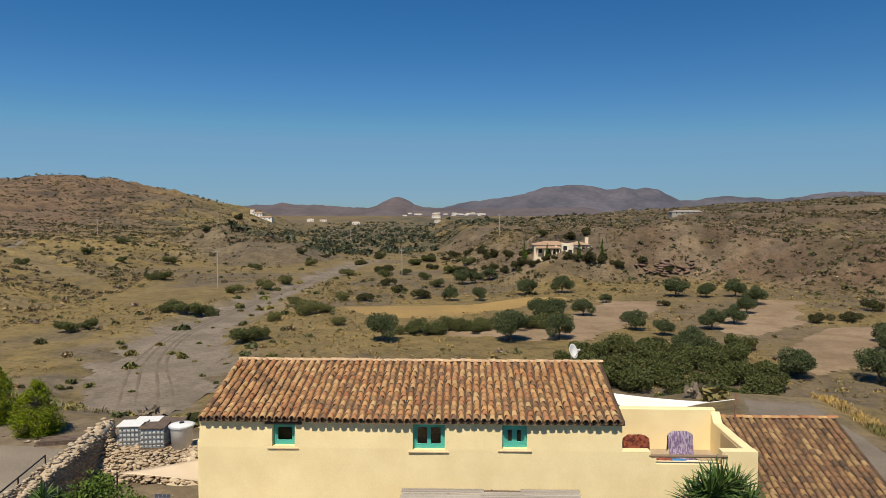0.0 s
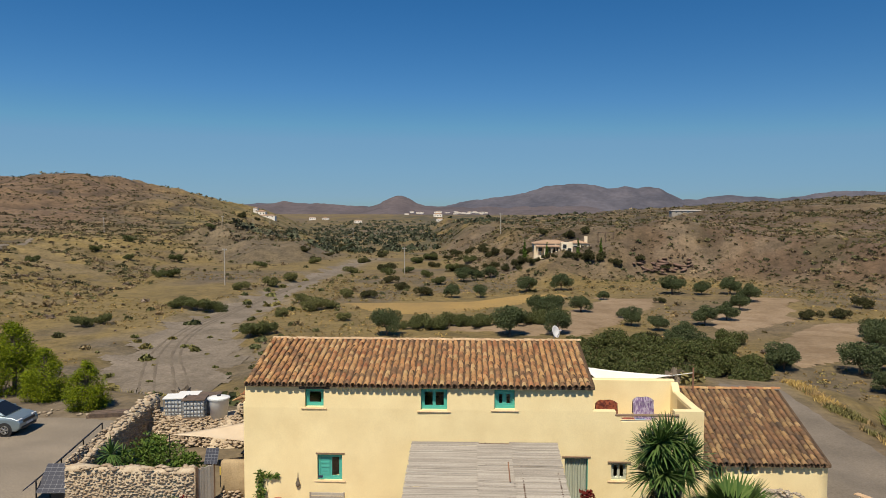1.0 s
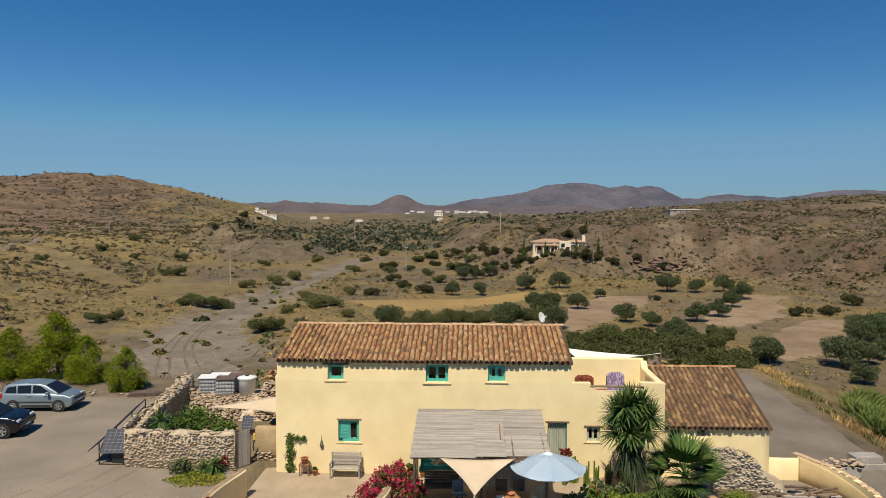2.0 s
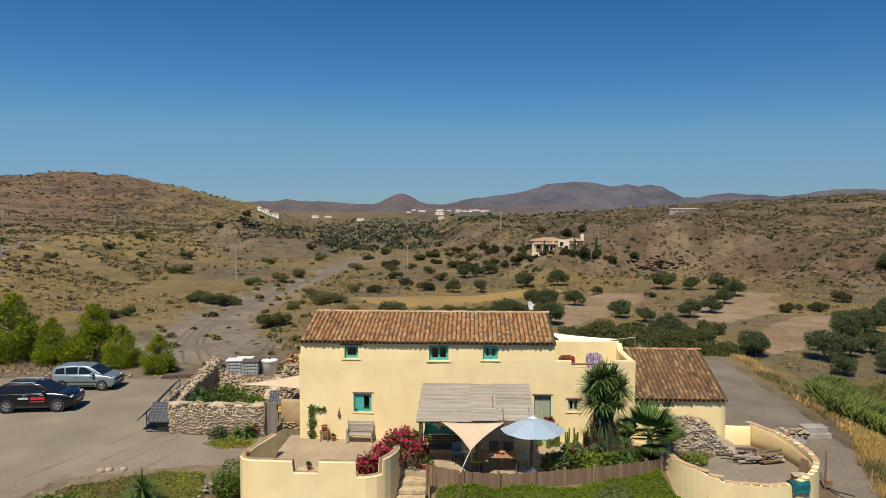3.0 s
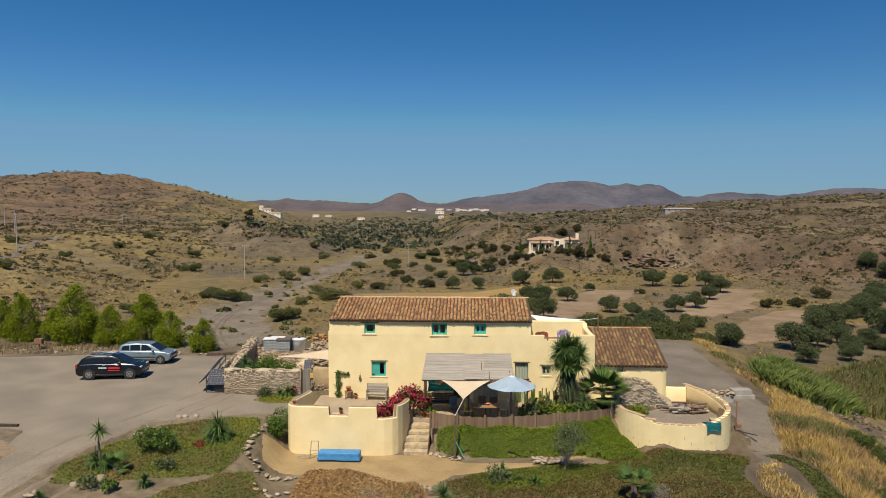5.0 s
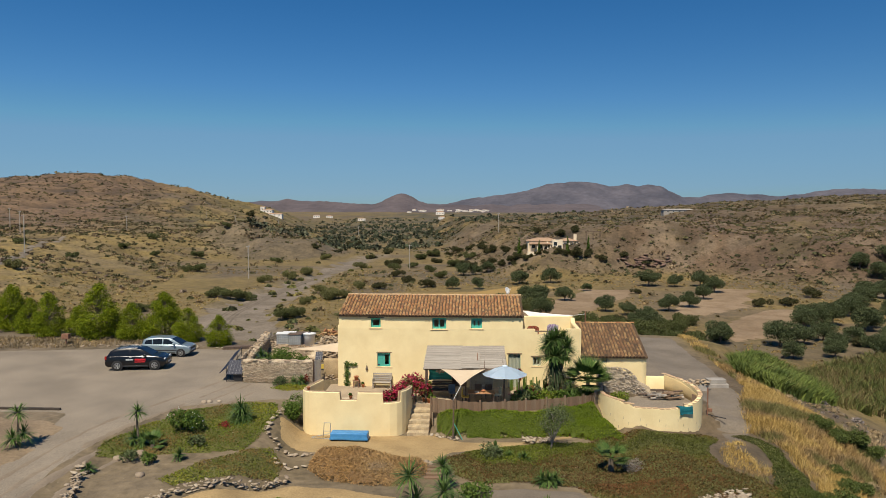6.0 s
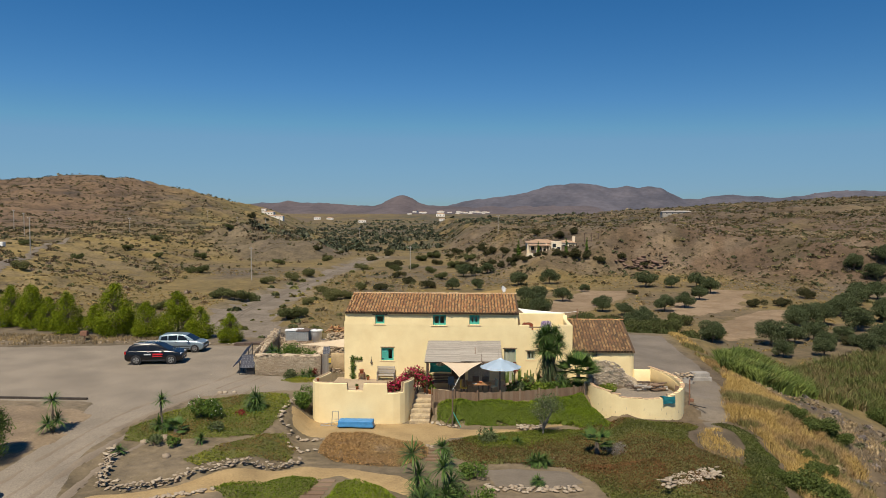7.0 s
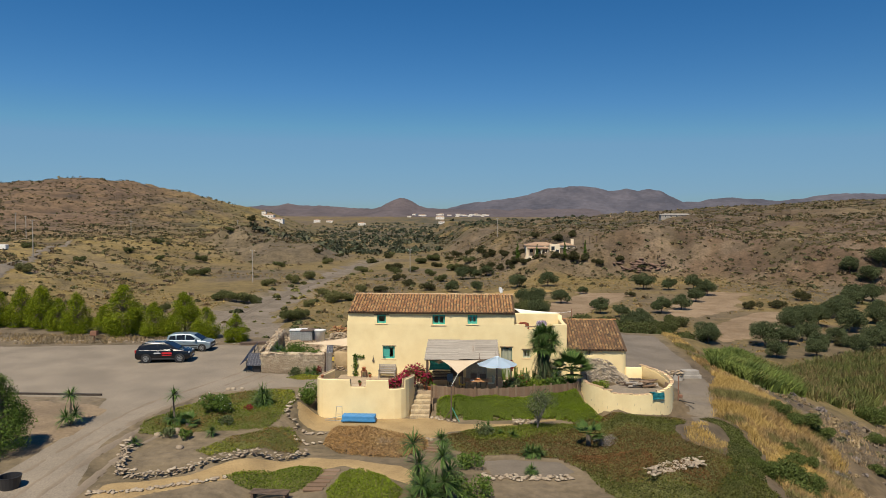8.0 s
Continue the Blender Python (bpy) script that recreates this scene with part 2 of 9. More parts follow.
TERRACOTTA = surface("terracotta", (0.5, 0.2, 0.09), (0.4, 0.15, 0.07), 4, 40, 0.85, 0.2, 0.004)
PAVING = surface("patio_paving", (0.43, 0.34, 0.235), (0.34, 0.265, 0.18), 0.8, 22, 0.9, 0.3, 0.01)
GRAVEL = surface("yard_gravel", (0.29, 0.243, 0.185), (0.215, 0.18, 0.137), 0.3, 14, 0.95, 0.6, 0.03, grain=0.45)
PATH_GRAVEL = surface("ochre_gravel", (0.4, 0.285, 0.135), (0.31, 0.215, 0.1), 0.8, 12, 0.95, 0.6, 0.03, grain=0.35)
ROAD_DIRT = surface("grey_dirt_road", (0.205, 0.17, 0.13), (0.145, 0.12, 0.09), 0.35, 9, 0.95, 0.4, 0.03, grain=0.3)
# Darker copy of the riverbed sand, with the ruts' shade in its colour.
RUT = surface("rut_shadowed_sand", (0.165, 0.134, 0.097), (0.125, 0.1, 0.073), 0.3, 5, 0.95, 0.5, 0.06, grain=0.3)
TYRE_DUST = surface("tyre_pressed_dust", (0.25, 0.2, 0.145), (0.2, 0.158, 0.115), 0.6, 16, 0.95, 0.5, 0.02, grain=0.3)
BANK_SAND = surface("sandy_bank", (0.27, 0.2, 0.125), (0.18, 0.132, 0.083), 0.5, 6, 0.95, 0.6, 0.06, grain=0.35)
SAND = surface("riverbed_sand", (0.245, 0.2, 0.15), (0.17, 0.138, 0.1), 0.12, 2.2, 0.95, 0.6, 0.2, grain=0.4, mottle=(0.5, (0.78, 0.78, 0.76)))
TILLED = surface("tilled_soil", (0.29, 0.21, 0.13), (0.21, 0.147, 0.084), 0.07, 1.6, 0.95, 0.4, 0.1, grain=0.25, mottle=(0.22, (0.8, 0.76, 0.7)))
STUBBLE = surface("yellow_stubble", (0.33, 0.215, 0.066), (0.25, 0.168, 0.06), 0.07, 1.8, 0.95, 0.4, 0.1, grain=0.25)
CANVAS = surface("beige_sailcloth", (0.6, 0.49, 0.35), (0.54, 0.43, 0.3), 1.0, 80, 0.9, 0.1, 0.003, grain=0.06)
WHITE_CLOTH = surface("white_awning_cloth", (0.78, 0.76, 0.72), (0.7, 0.68, 0.64), 1.0, 80, 0.9, 0.1, 0.003, grain=0.06)
BLUE_CLOTH = surface("pale_blue_parasol_cloth", (0.6, 0.73, 0.86), (0.55, 0.69, 0.83), 1.0, 80, 0.85, 0.1, 0.003, grain=0.06)
TARP = surface("blue_tarpaulin", (0.06, 0.26, 0.55), (0.04, 0.2, 0.45), 4, 30, 0.5, 0.3, 0.02, grain=0.15)
TOWEL = surface("teal_towel", (0.02, 0.25, 0.3), (0.015, 0.19, 0.24), 3, 60, 0.95, 0.4, 0.01)
GREEN_NET = surface("green_netting", (0.02, 0.26, 0.2), (0.015, 0.18, 0.14), 2, 60, 0.8, 0.2, 0.01)
RUG_RED = surface("red_patterned_cloth", (0.42, 0.12, 0.06), (0.16, 0.04, 0.03), 9, 40, 0.95, 0.3, 0.01, contrast=(0.42, 0.55))
RUG_LILAC = surface("lilac_striped_cloth", (0.62, 0.55, 0.66), (0.3, 0.2, 0.38), 3, 40, 0.95, 0.2, 0.01, stretch=(7, 2, 2), contrast=(0.45, 0.55))
WHITE = plain("white_plastic", (0.8, 0.8, 0.78), 0.45)
OFFWHITE = surface("milky_plastic", (0.6, 0.62, 0.62), (0.5, 0.52, 0.52), 3, 20, 0.5, 0.1, 0.01)
STEEL = plain("galvanised_steel", (0.5, 0.5, 0.5), 0.45, 0.8)
BLACK = plain("black_metal", (0.025, 0.025, 0.028), 0.5)
PV_CELL = plain("solar_cell", (0.01, 0.014, 0.035), 0.6)
PV_LINE = plain("cell_gap", (0.2, 0.21, 0.24), 0.4)
CONCRETE = surface("concrete", (0.4, 0.37, 0.33), (0.3, 0.275, 0.245), 2, 30, 0.9, 0.3, 0.01)
RUSTY = surface("rusty_iron", (0.3, 0.15, 0.09), (0.18, 0.09, 0.06), 6, 40, 0.85, 0.3, 0.005)
BARK = surface("bark", (0.2, 0.16, 0.12), (0.1, 0.08, 0.06), 4, 30, 0.95, 0.6, 0.03)
YELLOW = plain("yellow_fabric", (0.75, 0.55, 0.1), 0.8)
WARM_WOOD = surface("table_wood", (0.42, 0.22, 0.1), (0.3, 0.15, 0.07), 4, 40, 0.6, 0.2, 0.004)
# ---- the land ----
PLATEAU = [(17, -75), (15.5, -26), (17.2, -9), (21.5, -2.5), (22.5, 10), (23.5, 24), (19, 25), (15.5, 14), (8, 11.5), (-4, 11.5), (-15, 14), (-22, 16.5), (-40, 21), (-60, 28),
           (-95, 10), (-95, -75)]
RIGHT_HILL = [(900, 30), (260, 70), (150, 125), (88, 178), (60, 186), (24, 178), (2, 205), (-8, 260), (-18, 380), (-30, 600), (-60, 950), (2500, 1500), (2500, 30)]
LEFT_BANK = [(-170, 20), (-100, 66), (-88, 105), (-94, 150), (-112, 200), (-118, 240), (-92, 300), (-84, 420), (-150, 620), (-240, 950), (-3000, 1200), (-3000, -200), (-170, -200)]
SPUR = [(-98, 262), (-78, 268), (-62, 290), (-66, 340), (-90, 380), (-130, 380), (-150, 320)]
RIVERBED = [(-31, 48), (-28, 60), (-30, 68), (-36, 88), (-43, 108), (-45, 143), (-47, 178), (-45, 245), (-44, 300), (-50, 300), (-55, 250), (-55, 201), (-56, 165), (-58.5, 133),
            (-58, 112), (-56, 95), (-52, 71), (-48, 58), (-42, 48)]


PATIO_EDGE = [(-7.45, 0.6), (-7.45, -4.0), (-7.3, -6.3), (-3.0, -6.5), (-1.6, -6.0), (-1.42, -4.25), (-0.05, -4.25), (0.1, -4.9), (1.6, -5.7), (3.1, -5.9), (5.9, -5.35), (8.3, -4.6), (10.3, -3.75),
              (10.8, -2.6), (10.9, 0.3)]

RING = [(10.75, -3.4), (11.0, -4.6), (11.7, -5.55), (12.9, -6.0), (14.4, -6.15), (15.8, -5.75), (16.7, -4.9), (17.0, -3.6), (16.85, -1.6), (16.2, -0.3), (15.9, 0.2)]


def land(x, y):
    """Height of the ground."""
    x, y = np.asarray(x, float), np.asarray(y, float)
    far = smooth((np.hypot(x, y) - 45) / 120)
    floor = -10.0 + 1.1 * (fbm(x, y, 40, 3, 3) - 0.5) * smooth((np.hypot(x, y - 40) - 50) / 60)
    floor = floor - 0.7 * smooth(inside_distance(x, y, RIVERBED) / 5 + 0.5)
    # the plateau on which the farm stands
    p = 0.4 - 0.05 * np.clip(-9 - y, 0, 14) * smooth((-x - 12) / 6)
    rim, bank_side = inside_distance(x, y, PATIO_EDGE), smooth((x - 0.25) / 0.3)
    front = (smooth((1.0 - rim) / 0.95) * (1 - bank_side) + smooth((0.2 - rim) / 1.7) * bank_side) * smooth((-2.6 - y) / 0.8) * smooth((x + 9.2) / 2.0) * (1 - 0.82 * smooth((x - 10.2) / 2.4))
    mound = smooth((-4.5 - y) / 9) * smooth((x + 18) / 3) * (1 - smooth((x + 9.2) / 2.0))
    p = p - front * (1.45 - 0.03 * np.clip(-8 - y, 0, 8)) - 0.55 * mound - 0.3 * smooth((-17.6 - y) / 1.5) * smooth((x + 15) / 2) * (1 - smooth((x + 6) / 3))
    p = p - 0.4 * smooth((x - 12) / 5) - 0.4 * smooth((x - 17) / 3)
    p = p - 0.5 * smooth((rim + 0.1) / 0.5)
    ring_d = inside_distance(x, y, RING)
    p = p - 0.4 * smooth(ring_d / 0.4)
    p = p - 0.75 * smooth((0.3 - ring_d) / 0.5) * (1 - smooth((-ring_d - 1.2) / 3.5)) * smooth((-4.4 - y) / 0.8) * smooth((x - 10.6) / 0.8)
    d = inside_distance(x, y, PLATEAU)
    wide = 26 + 8 * smooth((-x - 20) / 30)
    fall = smooth(np.clip(-d / wide, 0, 1)) * 0.5 + np.clip(-d / wide, 0, 1) * 0.5
    z = p + (floor - p) * fall + smooth(-d / 6) * (1 - smooth((-d - wide) / 10)) * 1.3 * (fbm(x, y, 6, 3, 9) - 0.5)
    # hills to both sides
    gully = fbm(x, y, 38, 5, 21)
    ridge = 1 - np.abs(2 * fbm(x, y, 60, 4, 5) - 1)
    crag = 1 - np.abs(2 * fbm(x + 9 * gully, y, 21, 4, 63) - 1)
    r = inside_distance(x, y, RIGHT_HILL) + 16 * (gully - 0.5)
    hill = 11.5 * smooth(r / 34) + 23 * smooth((r - 30) / 380) + smooth(r / 25) * (5.0 * (gully - 0.5) + 4.5 * (ridge - 0.6) + 1.6 * (fbm(x, y, 9, 3, 31) - 0.5) + 3.4 * (crag - 0.62) * (1 - smooth((r - 160) / 160)))
    hill = hill + 6 * np.exp(-(((x - 66) / 26) ** 2 + ((y - 222) / 26) ** 2)) - 2.5 * np.exp(-(((x - 32) / 17) ** 2 + ((y - 208) / 14) ** 2))
    q = inside_distance(x, y, LEFT_BANK) + 18 * (gully - 0.5)
    bank = 8.5 * smooth(q / 62) + 2.5 * smooth((q - 60) / 250) + smooth(q / 24) * (4.5 * (gully - 0.5) + 3.0 * (ridge - 0.6) + 2.8 * (crag - 0.62))
    spur = smooth((inside_distance(x, y, SPUR) + 10 * (gully - 0.5)) / 24)
    bank = bank + spur * (7 + 4.0 * (crag - 0.62))
    crest = np.interp(x, [-1500, -900, -545, -486, -416, -377, -331, -285, -262, -235, -200], [30, 42, 45, 51, 51, 43, 33, 23, 18, 9, 0])
    crest = crest * np.exp(-((y - 760) / 230) ** 2) * (0.93 + 0.12 * gully) + 5 * (ridge - 0.6) * smooth((crest - 4) / 20)
    z = z + far * (hill + bank) + np.clip(crest, -3, 80) * smooth((y - 320) / 200)
    # the wide valley beyond
    z = z + smooth((y - 900) / 1500) * 14 + smooth((y - 500) / 600) * 4 * (gully - 0.5)
    return z


def axis(*runs):
    out = []
    for a, b, n, power in runs:
        k = np.linspace(0, 1, n, endpoint=False)
        out.append(a + (b - a) * np.where(power == 1, k, k ** power))
    return np.concatenate(out)


xs_half = axis((30, 44, 22, 1), (44, 130, 66, 1), (130, 420, 110, 1), (420, 4300, 46, 2.2))
gx = np.concatenate([-xs_half[::-1], axis((-30, 30, 190, 1)), xs_half])
gy = np.concatenate([axis((-90, -32, 26, 1), (-32, 12, 140, 1), (12, 36, 44, 1), (36, 270, 160, 1), (270, 900, 150, 1), (900, 4700, 40, 2.0)), [4700.0]])
X, Y = np.meshgrid(gx, gy)
Z = land(X, Y)

SOIL = {"tan": (0.385, 0.285, 0.155), "ochre": (0.5, 0.365, 0.125), "grey": (0.3, 0.24, 0.18), "red": (0.345, 0.222, 0.14), "pale": (0.45, 0.345, 0.235),
        "gravel": (0.36, 0.285, 0.2), "green": (0.16, 0.155, 0.075), "slope": (0.3, 0.22, 0.14), "sand": (0.52, 0.43, 0.32)}
soil = {k: np.array(v) * (0.56 if k == "gravel" else 0.42) for k, v in SOIL.items()}


def blend(col, key, w):
    return col + (soil[key] - col) * np.clip(w, 0, 1)[..., None]


def ground_colour(x, y, z):
    col = np.broadcast_to(soil["tan"], x.shape + (3,)).copy()
    n1, n2, n3 = fbm(x, y, 55, 5, 41), fbm(x, y, 24, 4, 47), fbm(x, y, 9, 3, 53)
    col = blend(col, "ochre", smooth((n1 - 0.38) * 6) * 0.85)
    col = blend(col, "grey", smooth((n2 - 0.58) * 8) * 0.6)
    r = inside_distance(x, y, RIGHT_HILL)
    col = blend(col, "red", smooth(r / 10) * (1 - smooth((r - 160) / 120)) * (0.35 + 0.65 * smooth((x - 45) / 25)) * smooth((n2 - 0.33) * 6) * 0.85)
    col = blend(col, "grey", smooth(r / 60) * smooth((n1 - 0.42) * 5) * 0.3)
    col = blend(col, "pale", smooth(r / 10) * (1 - smooth((r - 200) / 100)) * smooth((n3 - 0.48) * 7) * 0.6)
    q = inside_distance(x, y, LEFT_BANK)
    col = blend(col, "ochre", smooth((q + 25) / 20) * (1 - smooth((q - 70) / 90)) * smooth((n2 - 0.3) * 5) * 0.9)
    col = blend(col, "red", smooth((q - 80) / 120) * 0.88)
    col = blend(col, "grey", smooth((q + 4) / 10) * (1 - smooth((q - 30) / 30)) * smooth((n3 - 0.48) * 6) * 0.4)
    col = blend(col, "sand", smooth((inside_distance(x, y, RIVERBED) + 12 * n2) / 7) * smooth((n3 - 0.36) * 6) * 0.7)
    col = blend(col, "grey", smooth(inside_distance(x, y, SPUR) / 12 + 0.5) * 0.7)
    col = blend(col, "green", smooth((y - 330) / 150) * (1 - smooth((np.abs(x + 60 - 0.1 * y * 0) - 120) / 200)) * smooth((n2 - 0.4) * 6) * 0.7)
    d = inside_distance(x, y, PLATEAU)
    col = blend(col, "gravel", smooth(d / 2 + 0.5) * 0.75)
    col = blend(col, "grey", smooth(-d / 4) * (1 - smooth((-d - 34) / 10)) * (0.35 + 0.5 * smooth((n3 - 0.4) * 5)) * smooth((30 - x) / 8) * 0.55)
    col = blend(col, "slope", smooth((x - 10) / 4) * (1 - smooth((y - 6) / 14)) * smooth((70 - x) / 20) * 0.85)
    # Hill colour follows the relief: greyer and darker gullies, paler ridges.
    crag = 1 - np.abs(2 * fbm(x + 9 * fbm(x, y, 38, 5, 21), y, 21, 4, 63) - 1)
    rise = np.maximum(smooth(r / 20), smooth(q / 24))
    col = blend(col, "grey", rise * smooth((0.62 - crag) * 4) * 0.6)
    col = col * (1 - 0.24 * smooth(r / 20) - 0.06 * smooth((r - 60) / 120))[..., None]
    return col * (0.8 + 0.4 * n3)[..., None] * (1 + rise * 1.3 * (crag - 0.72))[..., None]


ny_, nx_ = X.shape
idx = np.arange(nx_ * ny_).reshape(ny_, nx_)
quads = np.stack([idx[:-1, :-1], idx[:-1, 1:], idx[1:, 1:], idx[1:, :-1]], -1).reshape(-1, 4)
EARTH = surface("dry_earth", (1.08, 1.06, 1.02), (0.8, 0.8, 0.8), 0.15, 1.3, 0.95, 0.7, 0.2, grain=0.45, tint=True, mottle=(0.33, (0.66, 0.66, 0.6)))
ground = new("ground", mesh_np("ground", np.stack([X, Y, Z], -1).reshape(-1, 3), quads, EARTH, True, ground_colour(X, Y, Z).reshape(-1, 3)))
tagged(ground, "dry stony valley ground with ochre grass and grey scree", "ground", kind="structure")


def height(x, y):
    return float(land(np.array([x]), np.array([y]))[0])


def drape(name, poly, step, lift, mat, label, category, rough=0.6, kind="structure", relief=0.0):
    """A thin sheet of another soil on the ground, with an uneven edge."""
    ax, ay = [p[0] for p in poly], [p[1] for p in poly]
    sx, sy = np.arange(min(ax) - 2 * step, max(ax) + 2 * step, step), np.arange(min(ay) - 2 * step, max(ay) + 2 * step, step)
    px, py = np.meshgrid(sx, sy)
    d = inside_distance(px, py, poly) + rough * (fbm(px, py, 6 * step, 3, 77) - 0.5) * 2
    keep = d > 0
    cell = keep[:-1, :-1] & keep[:-1, 1:] & keep[1:, 1:] & keep[1:, :-1]
    k = np.arange(px.size).reshape(px.shape)
    f = np.stack([k[:-1, :-1], k[:-1, 1:], k[1:, 1:], k[1:, :-1]], -1)[cell]
    used, inv = np.unique(f, return_inverse=True)
    pz = land(px, py) + lift * smooth(d / (2.5 * step)) - 0.02 + relief * (fbm(px, py, 0.7, 3, 5) - 0.5)
    v = np.stack([px, py, pz], -1).reshape(-1, 3)[used]
    return tagged(new(name, mesh_np(name, v, inv.reshape(-1, 4), mat, True)), label, category, kind=kind)


drape("riverbed", RIVERBED, 0.9, 0.16, SAND, "wide dry riverbed of grey sand and gravel", "riverbed", 5.0)
drape("field", [(-31, 140), (-16, 119), (-2, 122), (11, 136), (27, 153), (26, 158), (15, 157), (2, 143), (-12, 141)], 0.9, 0.17, STUBBLE, "yellow stubble field between scrub rows", "field", 1.2)
drape("field", [(-14, 104), (4, 99), (20, 95), (31, 108), (42, 131), (52, 150), (34, 152), (30, 137), (10, 112), (-6, 111)], 0.9, 0.17, TILLED, "bare ploughed tan field beside olive trees", "field", 3.2)
drape("field", [(47, 108), (53, 103), (68, 118), (83, 150), (71, 152), (55, 130)], 0.9, 0.17, TILLED, "bare ploughed terrace field below the red hill", "field", 3.2)
drape("field", [(50, 91), (46, 70), (58, 76), (70, 92), (84, 113), (69, 114)], 0.9, 0.17, TILLED, "pale bare field at the foot of the terraces", "field", 3.2)
# wheel tracks in the riverbed and the entrance
for off in (0.0, 1.5, 2.6, 4.1):
    line = rounded([(-19.6 + off, -31), (-19.4 + off * 0.9, -22), (-19.2 + off * 0.75, -16), (-18.6 + off, -10), (-16.4 + off, -4.5), (-15 + off, 0.5)], 2)
    drape("wheel_track", [(x - 0.3, y) for x, y in line] + [(x + 0.3, y) for x, y in line[::-1]], 0.14, 0.09, TYRE_DUST, "faint wheel track on the gravel entrance", "track", 0.2)
for off in (0.0, 1.9, 4.6, 6.4):
    line = rounded([(-38.5 + off, 56), (-43 + off, 66), (-48.5 + off * 0.7, 80), (-53 + off * 0.5, 101), (-54 + off * 0.4, 128), (-52 + off * 0.3, 166), (-51 + off * 0.2, 210)], 2)
    ring = [(x - 0.7, y) for x, y in line] + [(x + 0.7, y) for x, y in line[::-1]]
    drape("wheel_track", ring, 0.33, 0.3, RUT, "rutted wheel track pressed into the riverbed", "track", 0.15)
drape("hill_road", [(-184, 256), (-165, 208), (-155, 185), (-140, 152), (-133, 131), (-122, 110), (-118, 112), (-127, 134), (-134, 153), (-149, 180), (-159, 204), (-180, 257)], 1.0, 0.4, ROAD_DIRT, "pale dirt road climbing the far bank", "road", 0.5)
drape("yard", [(-8.2, -0.3), (-8.0, -4.6), (-10.5, -5.0), (-15.2, -6.4), (-17.0, -10.5), (-17.2, -16), (-15.6, -22), (-14, -30), (-20.5, -30), (-20.6, -21), (-20.4, -15), (-21.8, -8.2), (-30, -8.0), (-42, -8.6),
               (-60, -9), (-60, 8), (-38, 9.6), (-28, 11.2), (-20, 11.4), (-17, 11), (-16.2, 9), (-13.5, 0.2)], 0.3, 0.05, GRAVEL, "grey gravel car park yard beside the farmhouse", "yard", 0.35)
drape("sand_bank", [(-34, -8.8), (-22.5, -8.8), (-19.8, -10.2), (-19.6, -14.5), (-21.5, -19), (-23, -26), (-34, -26)], 0.3, 0.08, BANK_SAND, "sandy brown bank below the log barrier", "soil", 0.4, "structure", 0.12)
drape("dirt_track", [(14.7, 0.6), (17.6, -1.5), (17.4, -6.8), (16.0, -8.2), (17.6, -8.8), (21.4, -3.2), (22.2, 8), (23, 23), (18.6, 24), (15.8, 13), (14.7, 10)], 0.3, 0.05, ROAD_DIRT, "grey dirt track curving behind the annex", "road", 0.35)
drape("gravel_path", [(-9.0, -7.2), (-7.6, -6.4), (-1.3, -6.6), (0.4, -6.4), (2.2, -7.6), (5.5, -7.4), (9.5, -5.6), (9.2, -6.6), (4.0, -9.0), (1.6, -9.8), (0.6, -11.4), (-1.5, -11.0), (-4.5, -9.6), (-6.4, -10.2), (-8.4, -9.6)],
      0.16, 0.05, PATH_GRAVEL, "ochre gravel path at the foot of the courtyard wall", "path", 0.16)
drape("gravel_path", [(-15.2, -20.4), (-11.7, -19.0), (-9.0, -17.0), (-6.2, -14.9), (-3.4, -15.3), (-0.9, -16.2), (0.4, -17.2), (0.4, -19.6), (-1.6, -18.0), (-4.0, -16.6), (-6.8, -18.4), (-10.2, -20.2), (-13.2, -22.2), (-15.0, -22.2)],
      0.16, 0.05, PATH_GRAVEL, "ochre gravel path curving through the lower garden", "path", 0.14)
drape("bare_soil", [(3.0, -15.0), (5.0, -14.8), (7.8, -15.2), (8.6, -16.8), (7.4, -17.8), (4.0, -17.4)], 0.16, 0.06, ROAD_DIRT, "bare grey soil patch in the garden bed", "soil", 0.2)
